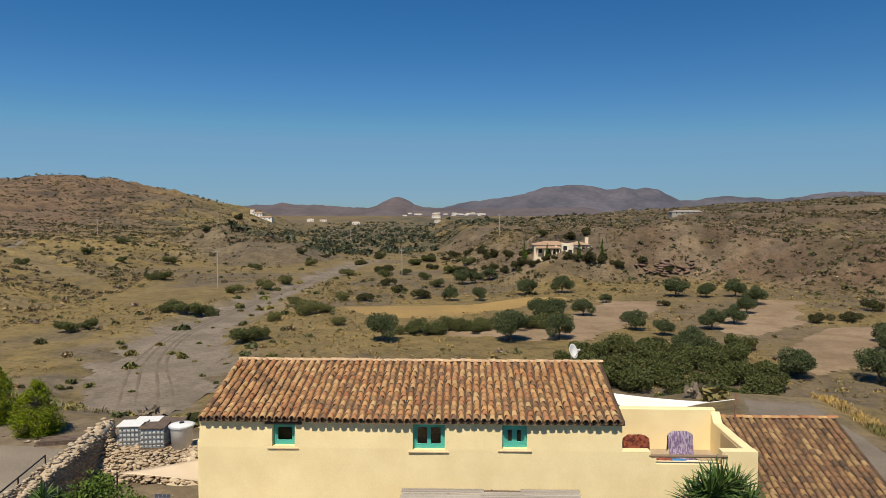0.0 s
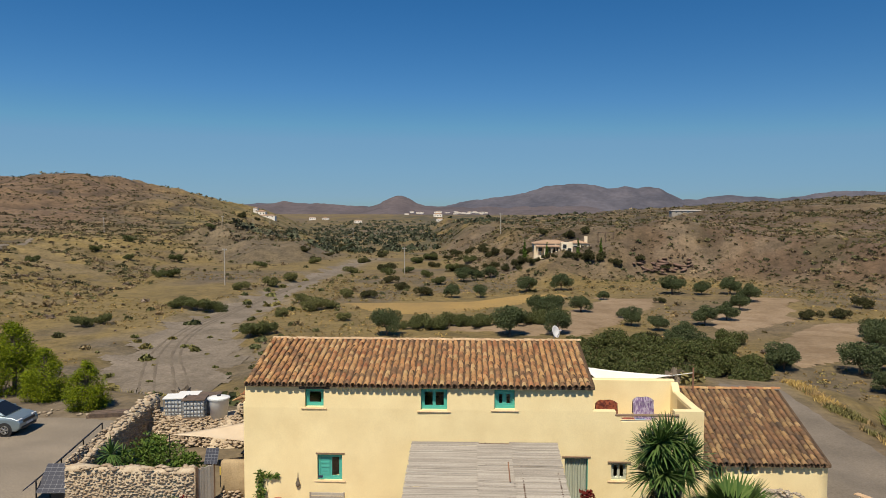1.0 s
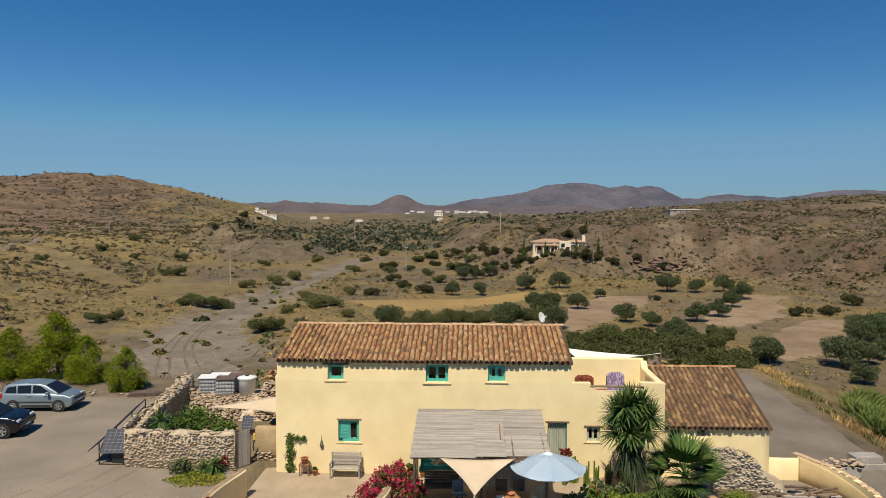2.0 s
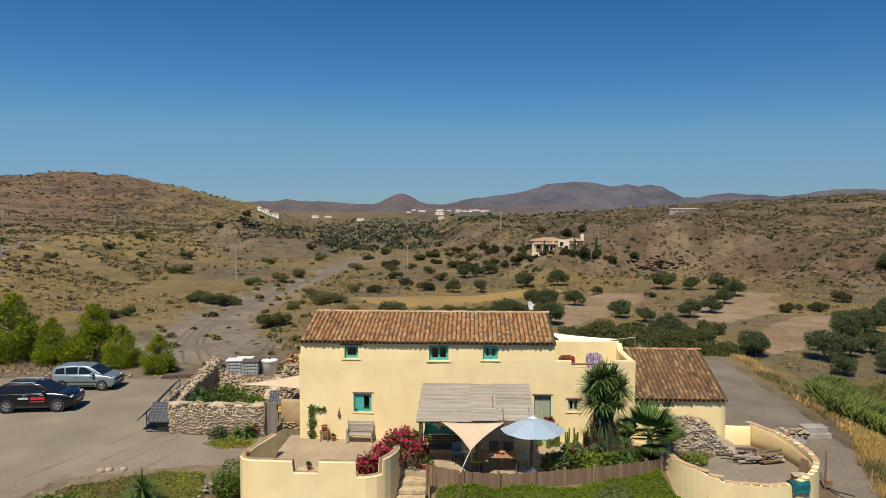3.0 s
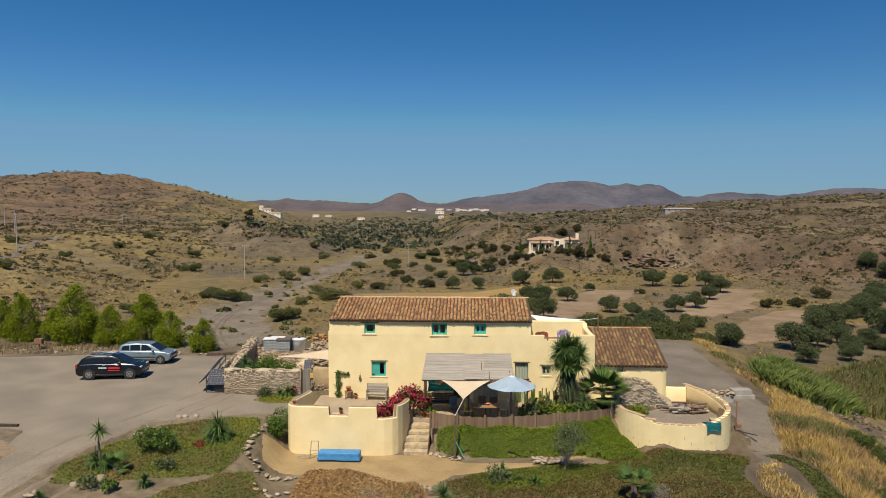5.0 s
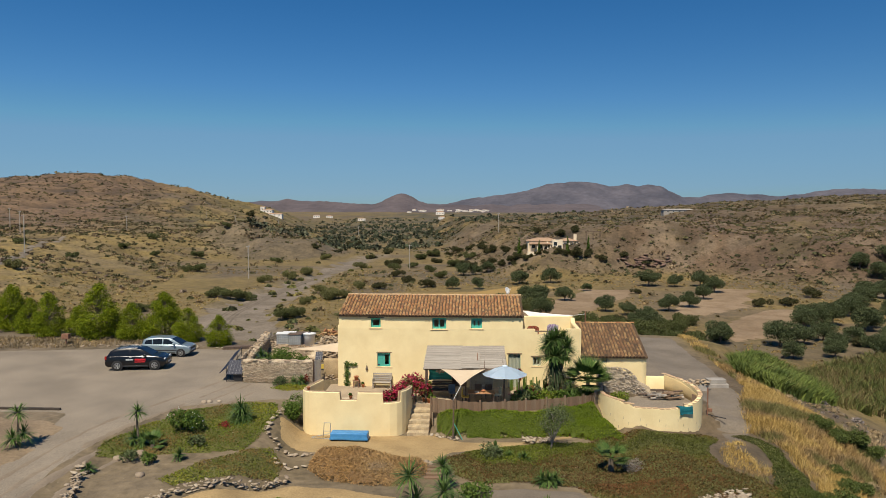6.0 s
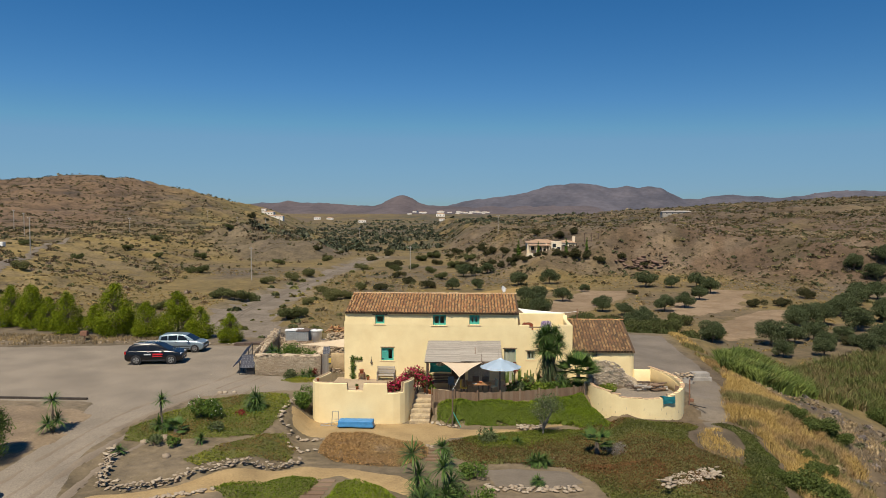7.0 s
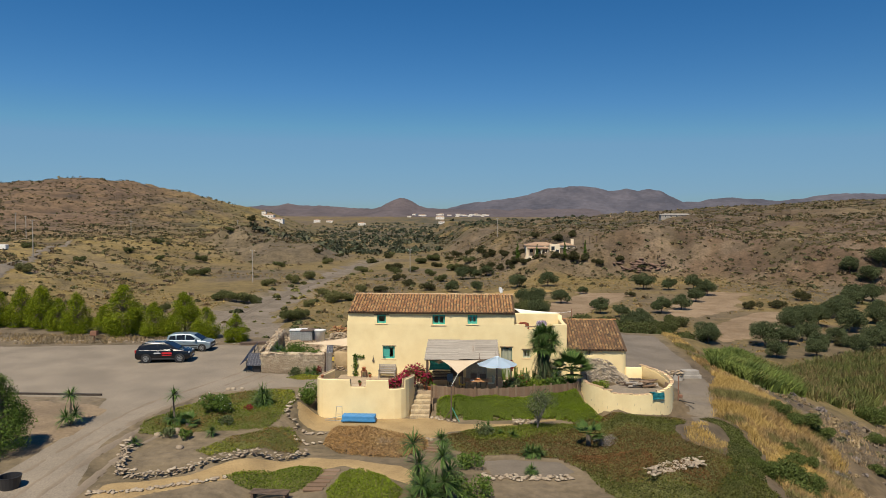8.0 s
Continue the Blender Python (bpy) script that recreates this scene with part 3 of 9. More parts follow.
# ---- the farmhouse ----
def facade(x0, x1, z0, z1, openings, prof, thick=0.5, step=0.35, tops=None):
    """A wall facing -y with real openings (x0, x1, z0, z1); prof(x, z) is the front's place."""
    def cuts(a, b, marks):
        marks = sorted({a, b, *[v for v in marks if a < v < b]})
        out = []
        for lo, hi in zip(marks, marks[1:]):
            n = max(1, int((hi - lo) / step))
            out += [lo + (hi - lo) * k / n for k in range(n)]
        return out + [b]
    xs = cuts(x0, x1, [v for o in openings for v in o[:2]] + ([v for t in tops for v in t[:2]] if tops else []))
    zs = cuts(z0, z1, [v for o in openings for v in o[2:]] + ([t[2] for t in tops] if tops else []))
    bm = bmesh.new()
    front = [[bm.verts.new((x, prof(x, z), z)) for z in zs] for x in xs]
    back = [[bm.verts.new((x, prof(x, z1) + thick, z)) for z in zs] for x in xs]

    def solid(i, k):
        if i < 0 or k < 0 or i >= len(xs) - 1 or k >= len(zs) - 1:
            return False
        cx, cz = (xs[i] + xs[i + 1]) / 2, (zs[k] + zs[k + 1]) / 2
        if tops and any(a < cx < b and cz > h for a, b, h in tops):
            return False
        return not any(o[0] < cx < o[1] and o[2] < cz < o[3] for o in openings)
    for i in range(len(xs) - 1):
        for k in range(len(zs) - 1):
            if not solid(i, k):
                continue
            bm.faces.new((front[i][k], front[i + 1][k], front[i + 1][k + 1], front[i][k + 1]))
            bm.faces.new((back[i][k + 1], back[i + 1][k + 1], back[i + 1][k], back[i][k]))
            for di, dk, a, b in ((-1, 0, (i, k + 1), (i, k)), (1, 0, (i + 1, k), (i + 1, k + 1)), (0, -1, (i, k), (i + 1, k)), (0, 1, (i + 1, k + 1), (i, k + 1))):
                if not solid(i + di, k + dk):
                    bm.faces.new((front[b[0]][b[1]], front[a[0]][a[1]], back[a[0]][a[1]], back[b[0]][b[1]]))
    bmesh.ops.delete(bm, geom=[v for v in bm.verts if not v.link_faces], context="VERTS")
    return bm


def main_profile(x, z):
    ledge = 0.06 * float(smooth((z - 4.42) / 0.36))
    return ledge + 0.02 * (z / 5) + 0.03 * noise.noise(Vector((x * 0.5, 3.1, z * 0.6))) + 0.012 * noise.noise(Vector((x * 2.2, 1.0, z * 2.2)))


def tile_arrays(r0, r1, length, seg=5):
    """One barrel tile lying along +y, its wide end at the origin."""
    v, f = [], []
    for r, y in ((r0, 0.0), (r1, length), (r0 * 0.84, 0.0)):
        for k in range(seg + 1):
            a = math.pi * k / seg
            v.append((r * math.cos(a), y, r * math.sin(a)))
    n = seg + 1
    for k in range(seg):
        f.append((k, k + 1, n + k + 1, n + k))
        f.append((k + 1, k, 2 * n + k, 2 * n + k + 1))
    return np.array(v), np.array(f)


COVER_V, COVER_F = tile_arrays(0.09, 0.068, 0.40)


def many(base_v, base_f, mats):
    """Copies of one small mesh as arrays."""
    mats = np.asarray(mats)
    v = np.einsum("nij,kj->nki", mats[:, :3, :3], base_v) + mats[:, None, :3, 3]
    f = base_f[None] + (np.arange(len(mats)) * len(base_v))[:, None, None]
    return v.reshape(-1, 3), f.reshape(-1, base_f.shape[1])


def tile_roof(parent, x0, x1, eave, ridge, mat, seed, loose, back=False, pitch=0.232, gauge=0.275):
    """Barrel tiles on one slope: the lowest courses as single tiles, the rest joined."""
    rng = random.Random(seed)
    (y0, z0), (y1, z1) = eave, ridge
    length, ang = math.hypot(y1 - y0, z1 - z0), math.atan2(z1 - z0, abs(y1 - y0))
    turn = Matrix.Rotation(math.pi if back else 0, 4, "Z") @ Matrix.Rotation(ang, 4, "X")
    cols, rows = int((x1 - x0) / pitch), int(length / gauge)
    pan, rest, single = [], [], 0
    me = mesh_np("roof_tile", COVER_V, COVER_F, mat, True)
    for r in range(rows):
        for c in range(cols):
            x = x0 + (c + 0.5) * pitch + 0.012 * math.sin(r * 1.7 + c) + rng.uniform(-0.008, 0.008)
            s = (r * gauge + rng.uniform(-0.02, 0.02) - 0.02) / length
            sag = -0.03 * math.sin(math.pi * (x - x0) / (x1 - x0)) + 0.012 * math.sin(x * 1.1 + r * 0.2)
            at = Matrix.Translation((x, y0 + (y1 - y0) * s, z0 + (z1 - z0) * s + 0.035 + sag + rng.uniform(-0.006, 0.01)))
            m = at @ turn @ pose(0, 0, 0.012, -4.2 + rng.uniform(-1.2, 1.2), rng.uniform(-7, 7), rng.uniform(-4.5, 4.5))
            pan.append(Matrix.Translation((pitch / 2, 0, -0.01)) @ at @ turn @ Matrix.Diagonal((1, 1, -1, 1)) @ pose(0, 0, 0, 1.5))
            if single < loose:
                mpart("roof_tile", me, parent, "", m)
                single += 1
            else:
                rest.append(m)
    if rest:
        v, f = many(COVER_V, COVER_F, rest)
        tagged(mpart("roof_tiles", mesh_np("roof_tiles", v, f, mat, True), parent), kind="stuff")
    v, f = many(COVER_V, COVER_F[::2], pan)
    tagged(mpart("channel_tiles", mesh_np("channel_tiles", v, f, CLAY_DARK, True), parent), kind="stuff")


def ridge_row(parent, x0, x1, y, z, mat):
    mats, x, rng = [], x0, random.Random(5)
    while x < x1 - 0.1:
        mats.append(pose(x, y, z + rng.uniform(-0.012, 0.012), rng.uniform(-2, 2), 2, -90 + rng.uniform(-2, 2)) @ Matrix.Diagonal((1.05, 0.95, 0.9, 1)))
        x += 0.33
    v, f = many(COVER_V, COVER_F, mats)
    tagged(mpart("ridge_tiles", mesh_np("ridge_tiles", v, f, mat, True), parent, "pale mortared ridge tiles"), kind="stuff")


def slope_deck(x0, x1, eave, ridge, thick=0.12):
    (y0, z0), (y1, z1) = eave, ridge
    bm = bmesh.new()
    vs = [bm.verts.new(p) for p in ((x0, y0, z0 - thick), (x1, y0, z0 - thick), (x1, y1, z1 - thick), (x0, y1, z1 - thick), (x0, y0, z0), (x1, y0, z0), (x1, y1, z1), (x0, y1, z1))]
    for f in ((0, 1, 2, 3), (4, 7, 6, 5), (0, 4, 5, 1), (1, 5, 6, 2), (2, 6, 7, 3), (3, 7, 4, 0)):
        bm.faces.new([vs[k] for k in f])
    return bm


def gable(x0, x1, pts):
    """A wall in the yz plane between two x, outlined by (y, z)."""
    bm = bmesh.new()
    a = [bm.verts.new((x0, y, z)) for y, z in pts]
    b = [bm.verts.new((x1, y, z)) for y, z in pts]
    bm.faces.new(a)
    bm.faces.new(b[::-1])
    for k in range(len(pts)):
        j = (k + 1) % len(pts)
        bm.faces.new((a[k], a[j], b[j], b[k]))
    return bm


def window(house, x0, x1, z0, z1, y, leaves, mat=TEAL, rail=0.075, shutter=None, sill=0.0):
    """A timber window set in its opening: frame, casements with panes, sill, a shut shutter leaf."""
    bm = box(x0, x0 + rail, y, y + 0.09, z0, z1)
    box(x1 - rail, x1, y, y + 0.09, z0, z1, bm)
    box(x0 + rail, x1 - rail, y, y + 0.09, z0, z0 + rail, bm)
    box(x0 + rail, x1 - rail, y, y + 0.09, z1 - rail, z1, bm)
    win = part("window", bm, mat, house, "small deep-set window with painted timber frame")
    a, b = x0 + rail, x1 - rail
    w = (b - a) / leaves
    for k in range(leaves):
        l, r = a + k * w, a + (k + 1) * w
        if shutter == k:
            bm = box(l + 0.005, r - 0.005, y + 0.02, y + 0.05, z0 + rail, z1 - rail)
            for j in range(5):
                zz = z0 + rail + 0.08 + j * (z1 - z0 - 2 * rail - 0.1) / 5
                box(l + 0.04, r - 0.04, y + 0.008, y + 0.02, zz, zz + 0.07, bm)
            part("shutter", bm, mat, win, "closed painted shutter leaf")
            continue
        e = rail * 0.75
        bm = box(l, l + e, y + 0.02, y + 0.06, z0 + rail, z1 - rail)
        box(r - e, r, y + 0.02, y + 0.06, z0 + rail, z1 - rail, bm)
        box(l + e, r - e, y + 0.02, y + 0.06, z0 + rail, z0 + rail + e, bm)
        box(l + e, r - e, y + 0.02, y + 0.06, z1 - rail - e, z1 - rail, bm)
        part("casement", bm, mat, win)
        pane = part("pane", box(l + e, r - e, y + 0.035, y + 0.042, z0 + rail + e, z1 - rail - e), DARK_GLASS, win)
        pane.visible_shadow = False
    if sill:
        part("sill", box(x0 - 0.13, x1 + 0.13, -sill * 0.5, y - 0.005, z0 - 0.075, z0 - 0.03, None, 0.012), SILL, win, "rounded plaster sill")
    return win


house = tagged(empty("farmhouse"), "two-storey yellow limewashed farmhouse with clay tile roof", "house")
W1, W2, W3, W4 = (-4.48, -3.78, 4.33, 4.99), (-0.18, 0.79, 4.27, 5.04), (2.52, 3.27, 4.33, 5.03), (-4.02, -3.10, 1.59, 2.55)
DOOR = (5.1, 5.94, 0.0, 2.55)
W5 = (6.79, 7.36, 1.76, 2.39)
LIVING = (1.2, 2.2, 0.0, 2.1)
front_wall = part("front_wall", facade(-6.72, 6.1, -0.6, 5.19, [W1, W2, W3, W4, DOOR, LIVING], main_profile), PLASTER, house, "lumpy hand-plastered front wall", True)
front_wall.data.set_sharp_from_angle(angle=radians(38))
part("side_wall", gable(-6.72, -6.3, [(0.5, -0.6), (7.4, -0.6), (7.4, 5.1), (3.75, 6.1), (0.5, 5.25)]), PLASTER, house)
part("side_wall", gable(5.68, 6.1, [(0.56, -0.6), (7.4, -0.6), (7.4, 5.1), (3.75, 6.1), (0.56, 5.25)]), PLASTER, house)
part("corner", box(-6.8, -6.66, 0.02, 0.9, -0.5, 4.5, None, 0.06), PLASTER, house, "thickened wall corner")
part("back_wall", box(-6.3, 5.68, 7.0, 7.4, -0.6, 5.1), PLASTER, house)
part("upper_floor", box(-6.28, 5.66, 0.62, 6.98, 2.75, 2.95), ROOM_DARK, house)
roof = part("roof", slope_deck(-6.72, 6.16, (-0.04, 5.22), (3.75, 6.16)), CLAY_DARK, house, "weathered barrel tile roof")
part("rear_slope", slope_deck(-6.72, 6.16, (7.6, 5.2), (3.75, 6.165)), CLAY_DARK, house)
ridge_row(roof, -6.7, 6.2, 3.75, 6.2, surface("pale_ridge_clay", (0.62, 0.45, 0.28), (0.42, 0.28, 0.17), 3, 30, 0.9, 0.3, 0.01))
window(house, *W1, 0.22, 1, sill=0.05)
window(house, *W2, 0.2, 2, sill=0.06)
window(house, *W3, 0.2, 2, sill=0.05, rail=0.1)
window(house, *W4, 0.12, 2, shutter=0, sill=0.03)
part("lintel", box(-4.08, -3.0, -0.025, 0.1, 2.58, 2.63, None, 0.008), WOOD_GREY, house, "grey timber lintel")
part("lintel", box(5.0, 6.04, -0.025, 0.1, 2.58, 2.64, None, 0.008), WOOD_GREY, house, "grey timber lintel")
part("lintel", box(-4.7, -3.56, 0.02, 0.4, 5.0, 5.06, None, 0.01), WOOD_DARK, house, "dark timber lintel")
part("lintel", box(6.66, 7.5, -0.03, 0.1, 2.41, 2.47, None, 0.008), WOOD_GREY, house, "grey timber lintel")
bm = bmesh.new()
for k in range(40):
    a, b = 5.12 + 0.8 * k / 40, 5.12 + 0.8 * (k + 1) / 40
    ya, yb = 0.16 + 0.03 * math.sin(k * 1.3), 0.16 + 0.03 * math.sin((k + 1) * 1.3)
    bm.faces.new([bm.verts.new(p) for p in ((a, ya, 0.22), (b, yb, 0.22), (b, yb, 2.54), (a, ya, 2.54))])
bmesh.ops.remove_doubles(bm, verts=bm.verts[:], dist=1e-4)
bmesh.ops.solidify(bm, geom=bm.faces[:], thickness=0.012)
part("door_curtain", bm, PALE_GREEN, house, "grey-green striped fly curtain across the doorway")
part("door_jamb", box(5.93, 5.99, 0.02, 0.3, 0.2, 2.55), TEAL, house)
part("door_leaf", box(1.22, 2.18, 0.3, 0.36, 0.2, 2.08), WOOD_DARK, house)
# the roof terrace wing
TERRACE_TOPS = [(6.1, 6.94, 4.3), (6.94, 7.1, 4.12), (7.1, 9.05, 3.93), (9.05, 10.1, 4.34)]
part("terrace_front", facade(6.1, 10.1, -0.6, 4.34, [W5], lambda x, z: 0.02 + 0.015 * noise.noise(Vector((x, 7, z))), 0.32, 0.35, TERRACE_TOPS), PLASTER, house, "stepped terrace parapet")
part("terrace_back", wall_along([(6.1, 3.35), (9.95, 3.35)], 3.3, lambda s, x, y: 4.72, 0.3, 0.12, 0.03), PLASTER, house, "terrace back wall")
part("terrace_side", wall_along([(9.95, 0.34), (9.95, 3.2)], 3.2, lambda s, x, y: 4.34 + 0.3 * float(smooth((y - 2.9) / 0.3)), 0.3, 0.12, 0.03), PLASTER, house, "terrace side parapet")
# thin duller sheet over the front part of the parapet's inner face
part("inner_render", box(9.78, 9.797, 0.36, 2.2, 3.31, 4.22), PLASTER_DULL, house, "dull ochre-brown skin inside the parapet")
part("terrace_floor", box(6.1, 9.8, 0.34, 3.2, 3.1, 3.3), PAVING, house)
part("wing_wall", box(9.8, 10.1, 0.34, 3.5, -0.6, 3.19), PLASTER, house)
part("wing_wall", box(6.1, 9.8, 3.22, 3.5, -0.6, 3.09), PLASTER, house)
window(house, *W5, 0.12, 2, PALE_GREEN, 0.06, sill=0.02)
part("terrace_rail", rod((6.9, 0.06, 4.17), (9.2, 0.02, 4.19), 0.05), WOOD_GREY, house, "rough timber rail")

# ---- the annex ----
annex = tagged(empty("annex_house"), "low yellow annex with mossy clay tile roof", "house")
AW, AW2 = (11.52, 11.93, 2.0, 2.36), (10.36, 10.84, 1.75, 2.3)
part("front_wall", facade(10.1, 14.6, -0.8, 2.42, [AW, AW2], lambda x, z: 0.15 + 0.02 * noise.noise(Vector((x, 2, z)))), PLASTER, annex, "", True)
part("side_wall", gable(14.2, 14.6, [(0.65, -0.8), (8.4, -0.8), (8.4, 2.4), (4.45, 4.0), (0.65, 2.55)]), PLASTER, annex)
part("back_wall", box(10.1, 14.2, 8.1, 8.4, -0.8, 2.4), PLASTER, annex)
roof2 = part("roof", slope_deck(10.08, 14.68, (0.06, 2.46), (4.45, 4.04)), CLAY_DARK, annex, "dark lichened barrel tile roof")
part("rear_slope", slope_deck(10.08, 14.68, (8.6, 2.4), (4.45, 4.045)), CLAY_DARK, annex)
ridge_row(roof2, 10.05, 14.7, 4.45, 4.1, CLAY)
window(annex, *AW, 0.3, 2, plain("blue_grey_paint", (0.25, 0.3, 0.33), 0.6), 0.035)
window(annex, *AW2, 0.3, 2, plain("dark_green_paint", (0.05, 0.12, 0.09), 0.6), 0.05)

# ---- on the roofs and the terrace ----
dish = tagged(empty("satellite_dish", 5.15, 3.9, 6.2), "white satellite dish on a short mast at the ridge", "satellite dish")
face = pose(0, 0, 0.34, 72, 0, 52) @ Matrix.Diagonal((0.85, 0.85, 0.85, 1))
part("reflector", lathe([(0.02, 0.0), (0.14, 0.015), (0.24, 0.045), (0.31, 0.09), (0.3, 0.1), (0.22, 0.06), (0.1, 0.03), (0.01, 0.02)], 20, None, face), WHITE, dish, "", True)
part("mast", rod((0, 0.1, -0.1), (0, 0.08, 0.45), 0.025), STEEL, dish)
part("feed_arm", rod(face @ Vector((0, -0.28, 0.04)), face @ Vector((0, 0, 0.4)), 0.012), STEEL, dish)
part("feed_horn", rod(face @ Vector((0, 0, 0.4)), face @ Vector((0, 0, 0.3)), 0.035), WHITE, dish)


def draped_chair(name, x, y, w, h, mat, label):
    """A low chair under a cloth that hangs over back and seat."""
    ob = tagged(empty(name, x, y, 3.3), label, "chair")
    n, bm, grid = 14, bmesh.new(), []
    prof = [(-0.42, 0.1), (-0.42, 0.3), (-0.34, 0.42), (0.0, 0.46), (0.2, 0.5), (0.27, h * 0.75), (0.33, h), (0.4, h * 0.97), (0.45, h * 0.5)]
    for k in range(n + 1):
        u = k / n
        drop = 0.12 * (abs(2 * u - 1) ** 4)
        grid.append([bm.verts.new(((u - 0.5) * w, py + 0.02 * math.sin(9 * u + j), pz - drop * (pz > 0.4) * 1.3 + 0.015 * math.sin(14 * u + 2 * j))) for j, (py, pz) in enumerate(prof)])
    for k in range(n):
        for j in range(len(prof) - 1):
            bm.faces.new((grid[k][j], grid[k + 1][j], grid[k + 1][j + 1], grid[k][j + 1]))
    bmesh.ops.solidify(bm, geom=bm.faces[:], thickness=0.03)
    part("throw", bm, mat, ob, "", True)
    for sx in (-0.4, 0.4):
        for sy in (-0.35, 0.35):
            part("leg", rod((sx * w, sy, 0.0), (sx * w, sy, 0.42), 0.02), BLACK, ob)
    part("seat", box(-0.42 * w, 0.42 * w, -0.38, 0.3, 0.34, 0.4), WOOD_DARK, ob)
    return ob


draped_chair("armchair", 6.95, 1.5, 0.85, 0.95, RUG_RED, "armchair covered with a red patterned throw")
draped_chair("lounge_chair", 8.35, 1.45, 0.8, 1.1, RUG_LILAC, "lounge chair covered with a lilac striped throw")
tub = tagged(empty("wire_basket", 9.35, 0.8, 3.92), "small grey wire basket standing on the terrace ledge", "basket")
part("basket", lathe([(0.14, -0.62), (0.2, -0.3), (0.22, 0.0), (0.2, 0.0), (0.18, -0.3)], 12), STEEL, tub)
pile = tagged(empty("folded_mats", 7.7, 0.7, 3.3), "folded red, blue and white mats behind the rail", "mats")
for k, (nm, m_) in enumerate((("mat", RUG_RED), ("mat", TARP), ("mat", WHITE_CLOTH))):
    part(nm, box(-0.35 + 0.45 * k, 0.08 + 0.45 * k, -0.2, 0.2, 0.0, 0.55 - 0.04 * k, None, 0.04), m_, pile)


def stretched(corners, mat, parent, name, label="", sag=0.25, n=12, lift=(0, 0, -1)):
    """A cloth pulled between three or four corners with hollow edges."""
    bm, c = bmesh.new(), [Vector(p) for p in corners]
    if len(c) == 3:
        c = [c[0], c[1], c[2], c[2]]
    mid = sum((Vector(p) for p in corners), Vector()) / len(corners)
    grid = []
    for i in range(n + 1):
        row = []
        for j in range(n + 1):
            u, v = i / n, j / n
            p = (c[0] * (1 - u) + c[1] * u) * (1 - v) + (c[3] * (1 - u) + c[2] * u) * v
            edge = max(4 * u * (1 - u) * (1 if len(corners) == 4 else 1 - v), 4 * v * (1 - v))
            p = p.lerp(mid, 0.14 * edge * (1 if min(u, 1 - u, v, 1 - v) < 1e-6 else 0.6)) + Vector(lift) * sag * 4 * u * (1 - u) * 4 * v * (1 - v) * 0.4
            row.append(bm.verts.new(p))
        grid.append(row)
    for i in range(n):
        for j in range(n):
            bm.faces.new((grid[i][j], grid[i + 1][j], grid[i + 1][j + 1], grid[i][j + 1]))
    bmesh.ops.remove_doubles(bm, verts=bm.verts[:], dist=1e-3)
    bmesh.ops.dissolve_degenerate(bm, dist=1e-4, edges=bm.edges[:])
    bmesh.ops.solidify(bm, geom=bm.faces[:], thickness=0.012)
    return part(name, bm, mat, parent, label, True)


awn = tagged(empty("white_awning"), "white triangular awning stretched behind the roof terrace", "awning")
stretched([(6.3, 4.4, 4.98), (10.2, 4.3, 4.66), (7.2, 3.75, 4.1)], WHITE_CLOTH, awn, "cloth", "", 0.45, 14)
part("rope", rod((10.2, 4.3, 4.66), (11.05, 4.3, 4.78), 0.015), WHITE, awn)
part("pole", rod((11.05, 4.3, 3.9), (11.05, 4.3, 5.0), 0.035), RUSTY, awn, "thin rusty pole")
# ---- leaves ----
def leaf_faces(p, size, rng, aspect=0.5, flat=0.0):
    """A small leaf or leaf clump at every point, turned at random."""
    n = len(p)
    a = rng.normal(size=(n, 3))
    a[:, 2] *= 1 - flat
    a /= np.linalg.norm(a, axis=1, keepdims=True) + 1e-9
    b = np.cross(a, rng.normal(size=(n, 3)))
    b /= np.linalg.norm(b, axis=1, keepdims=True) + 1e-9
    s = (size * rng.uniform(0.6, 1.35, n))[:, None] / 2
    wide = b * s * aspect * 1.3
    v = np.stack([p - a * s * 1.1, p + a * s * 0.75 + wide, p + a * s * 0.75 - wide], 1)
    return v.reshape(-1, 3), np.arange(3 * n).reshape(n, 3)


def shell_points(n, rng, lumps, flatten=0.75, hollow=0.55):
    """Points in the outer shell of several lumps (x, y, z, r)."""
    lumps = np.asarray(lumps, float)
    w = lumps[:, 3] ** 2
    which = rng.choice(len(lumps), n, p=w / w.sum())
    d = rng.normal(size=(n, 3))
    d /= np.linalg.norm(d, axis=1, keepdims=True)
    d[:, 2] *= flatten
    r = lumps[which, 3] * (hollow + (1 - hollow) * rng.uniform(0, 1, n) ** 0.6)
    return lumps[which, :3] + d * r[:, None]


def blades(heads, count, length, width, rng, mat, droop=0.35, up=0.25, spread=1.0):
    """Sword-shaped leaves round each head (x, y, z): arrays for one mesh."""
    vs, fs, base = [], [], 0
    for hx, hy, hz in heads:
        for _ in range(count):
            az, el = rng.uniform(0, 2 * math.pi), math.asin(min(1, max(-0.75, rng.uniform(-0.55, 1.0) * spread + up * 0.3)))
            d = np.array([math.cos(az) * math.cos(el), math.sin(az) * math.cos(el), math.sin(el)])
            side = np.array([-math.sin(az), math.cos(az), 0.0])
            ln = length * rng.uniform(0.75, 1.15)
            o = np.array([hx, hy, hz]) + d * 0.04
            row = []
            for t, w in ((0.0, 0.7), (0.45, 1.0), (0.8, 0.6), (1.0, 0.06)):
                c = o + d * ln * t + np.array([0, 0, -1]) * droop * ln * t * t * (1 - abs(el) / 1.9)
                row += [c - side * width * w / 2, c + side * width * w / 2]
            vs += row
            for k in range(3):
                fs.append((base + 2 * k, base + 2 * k + 1, base + 2 * k + 3, base + 2 * k + 2))
            base += 8
    return np.array(vs), np.array(fs)


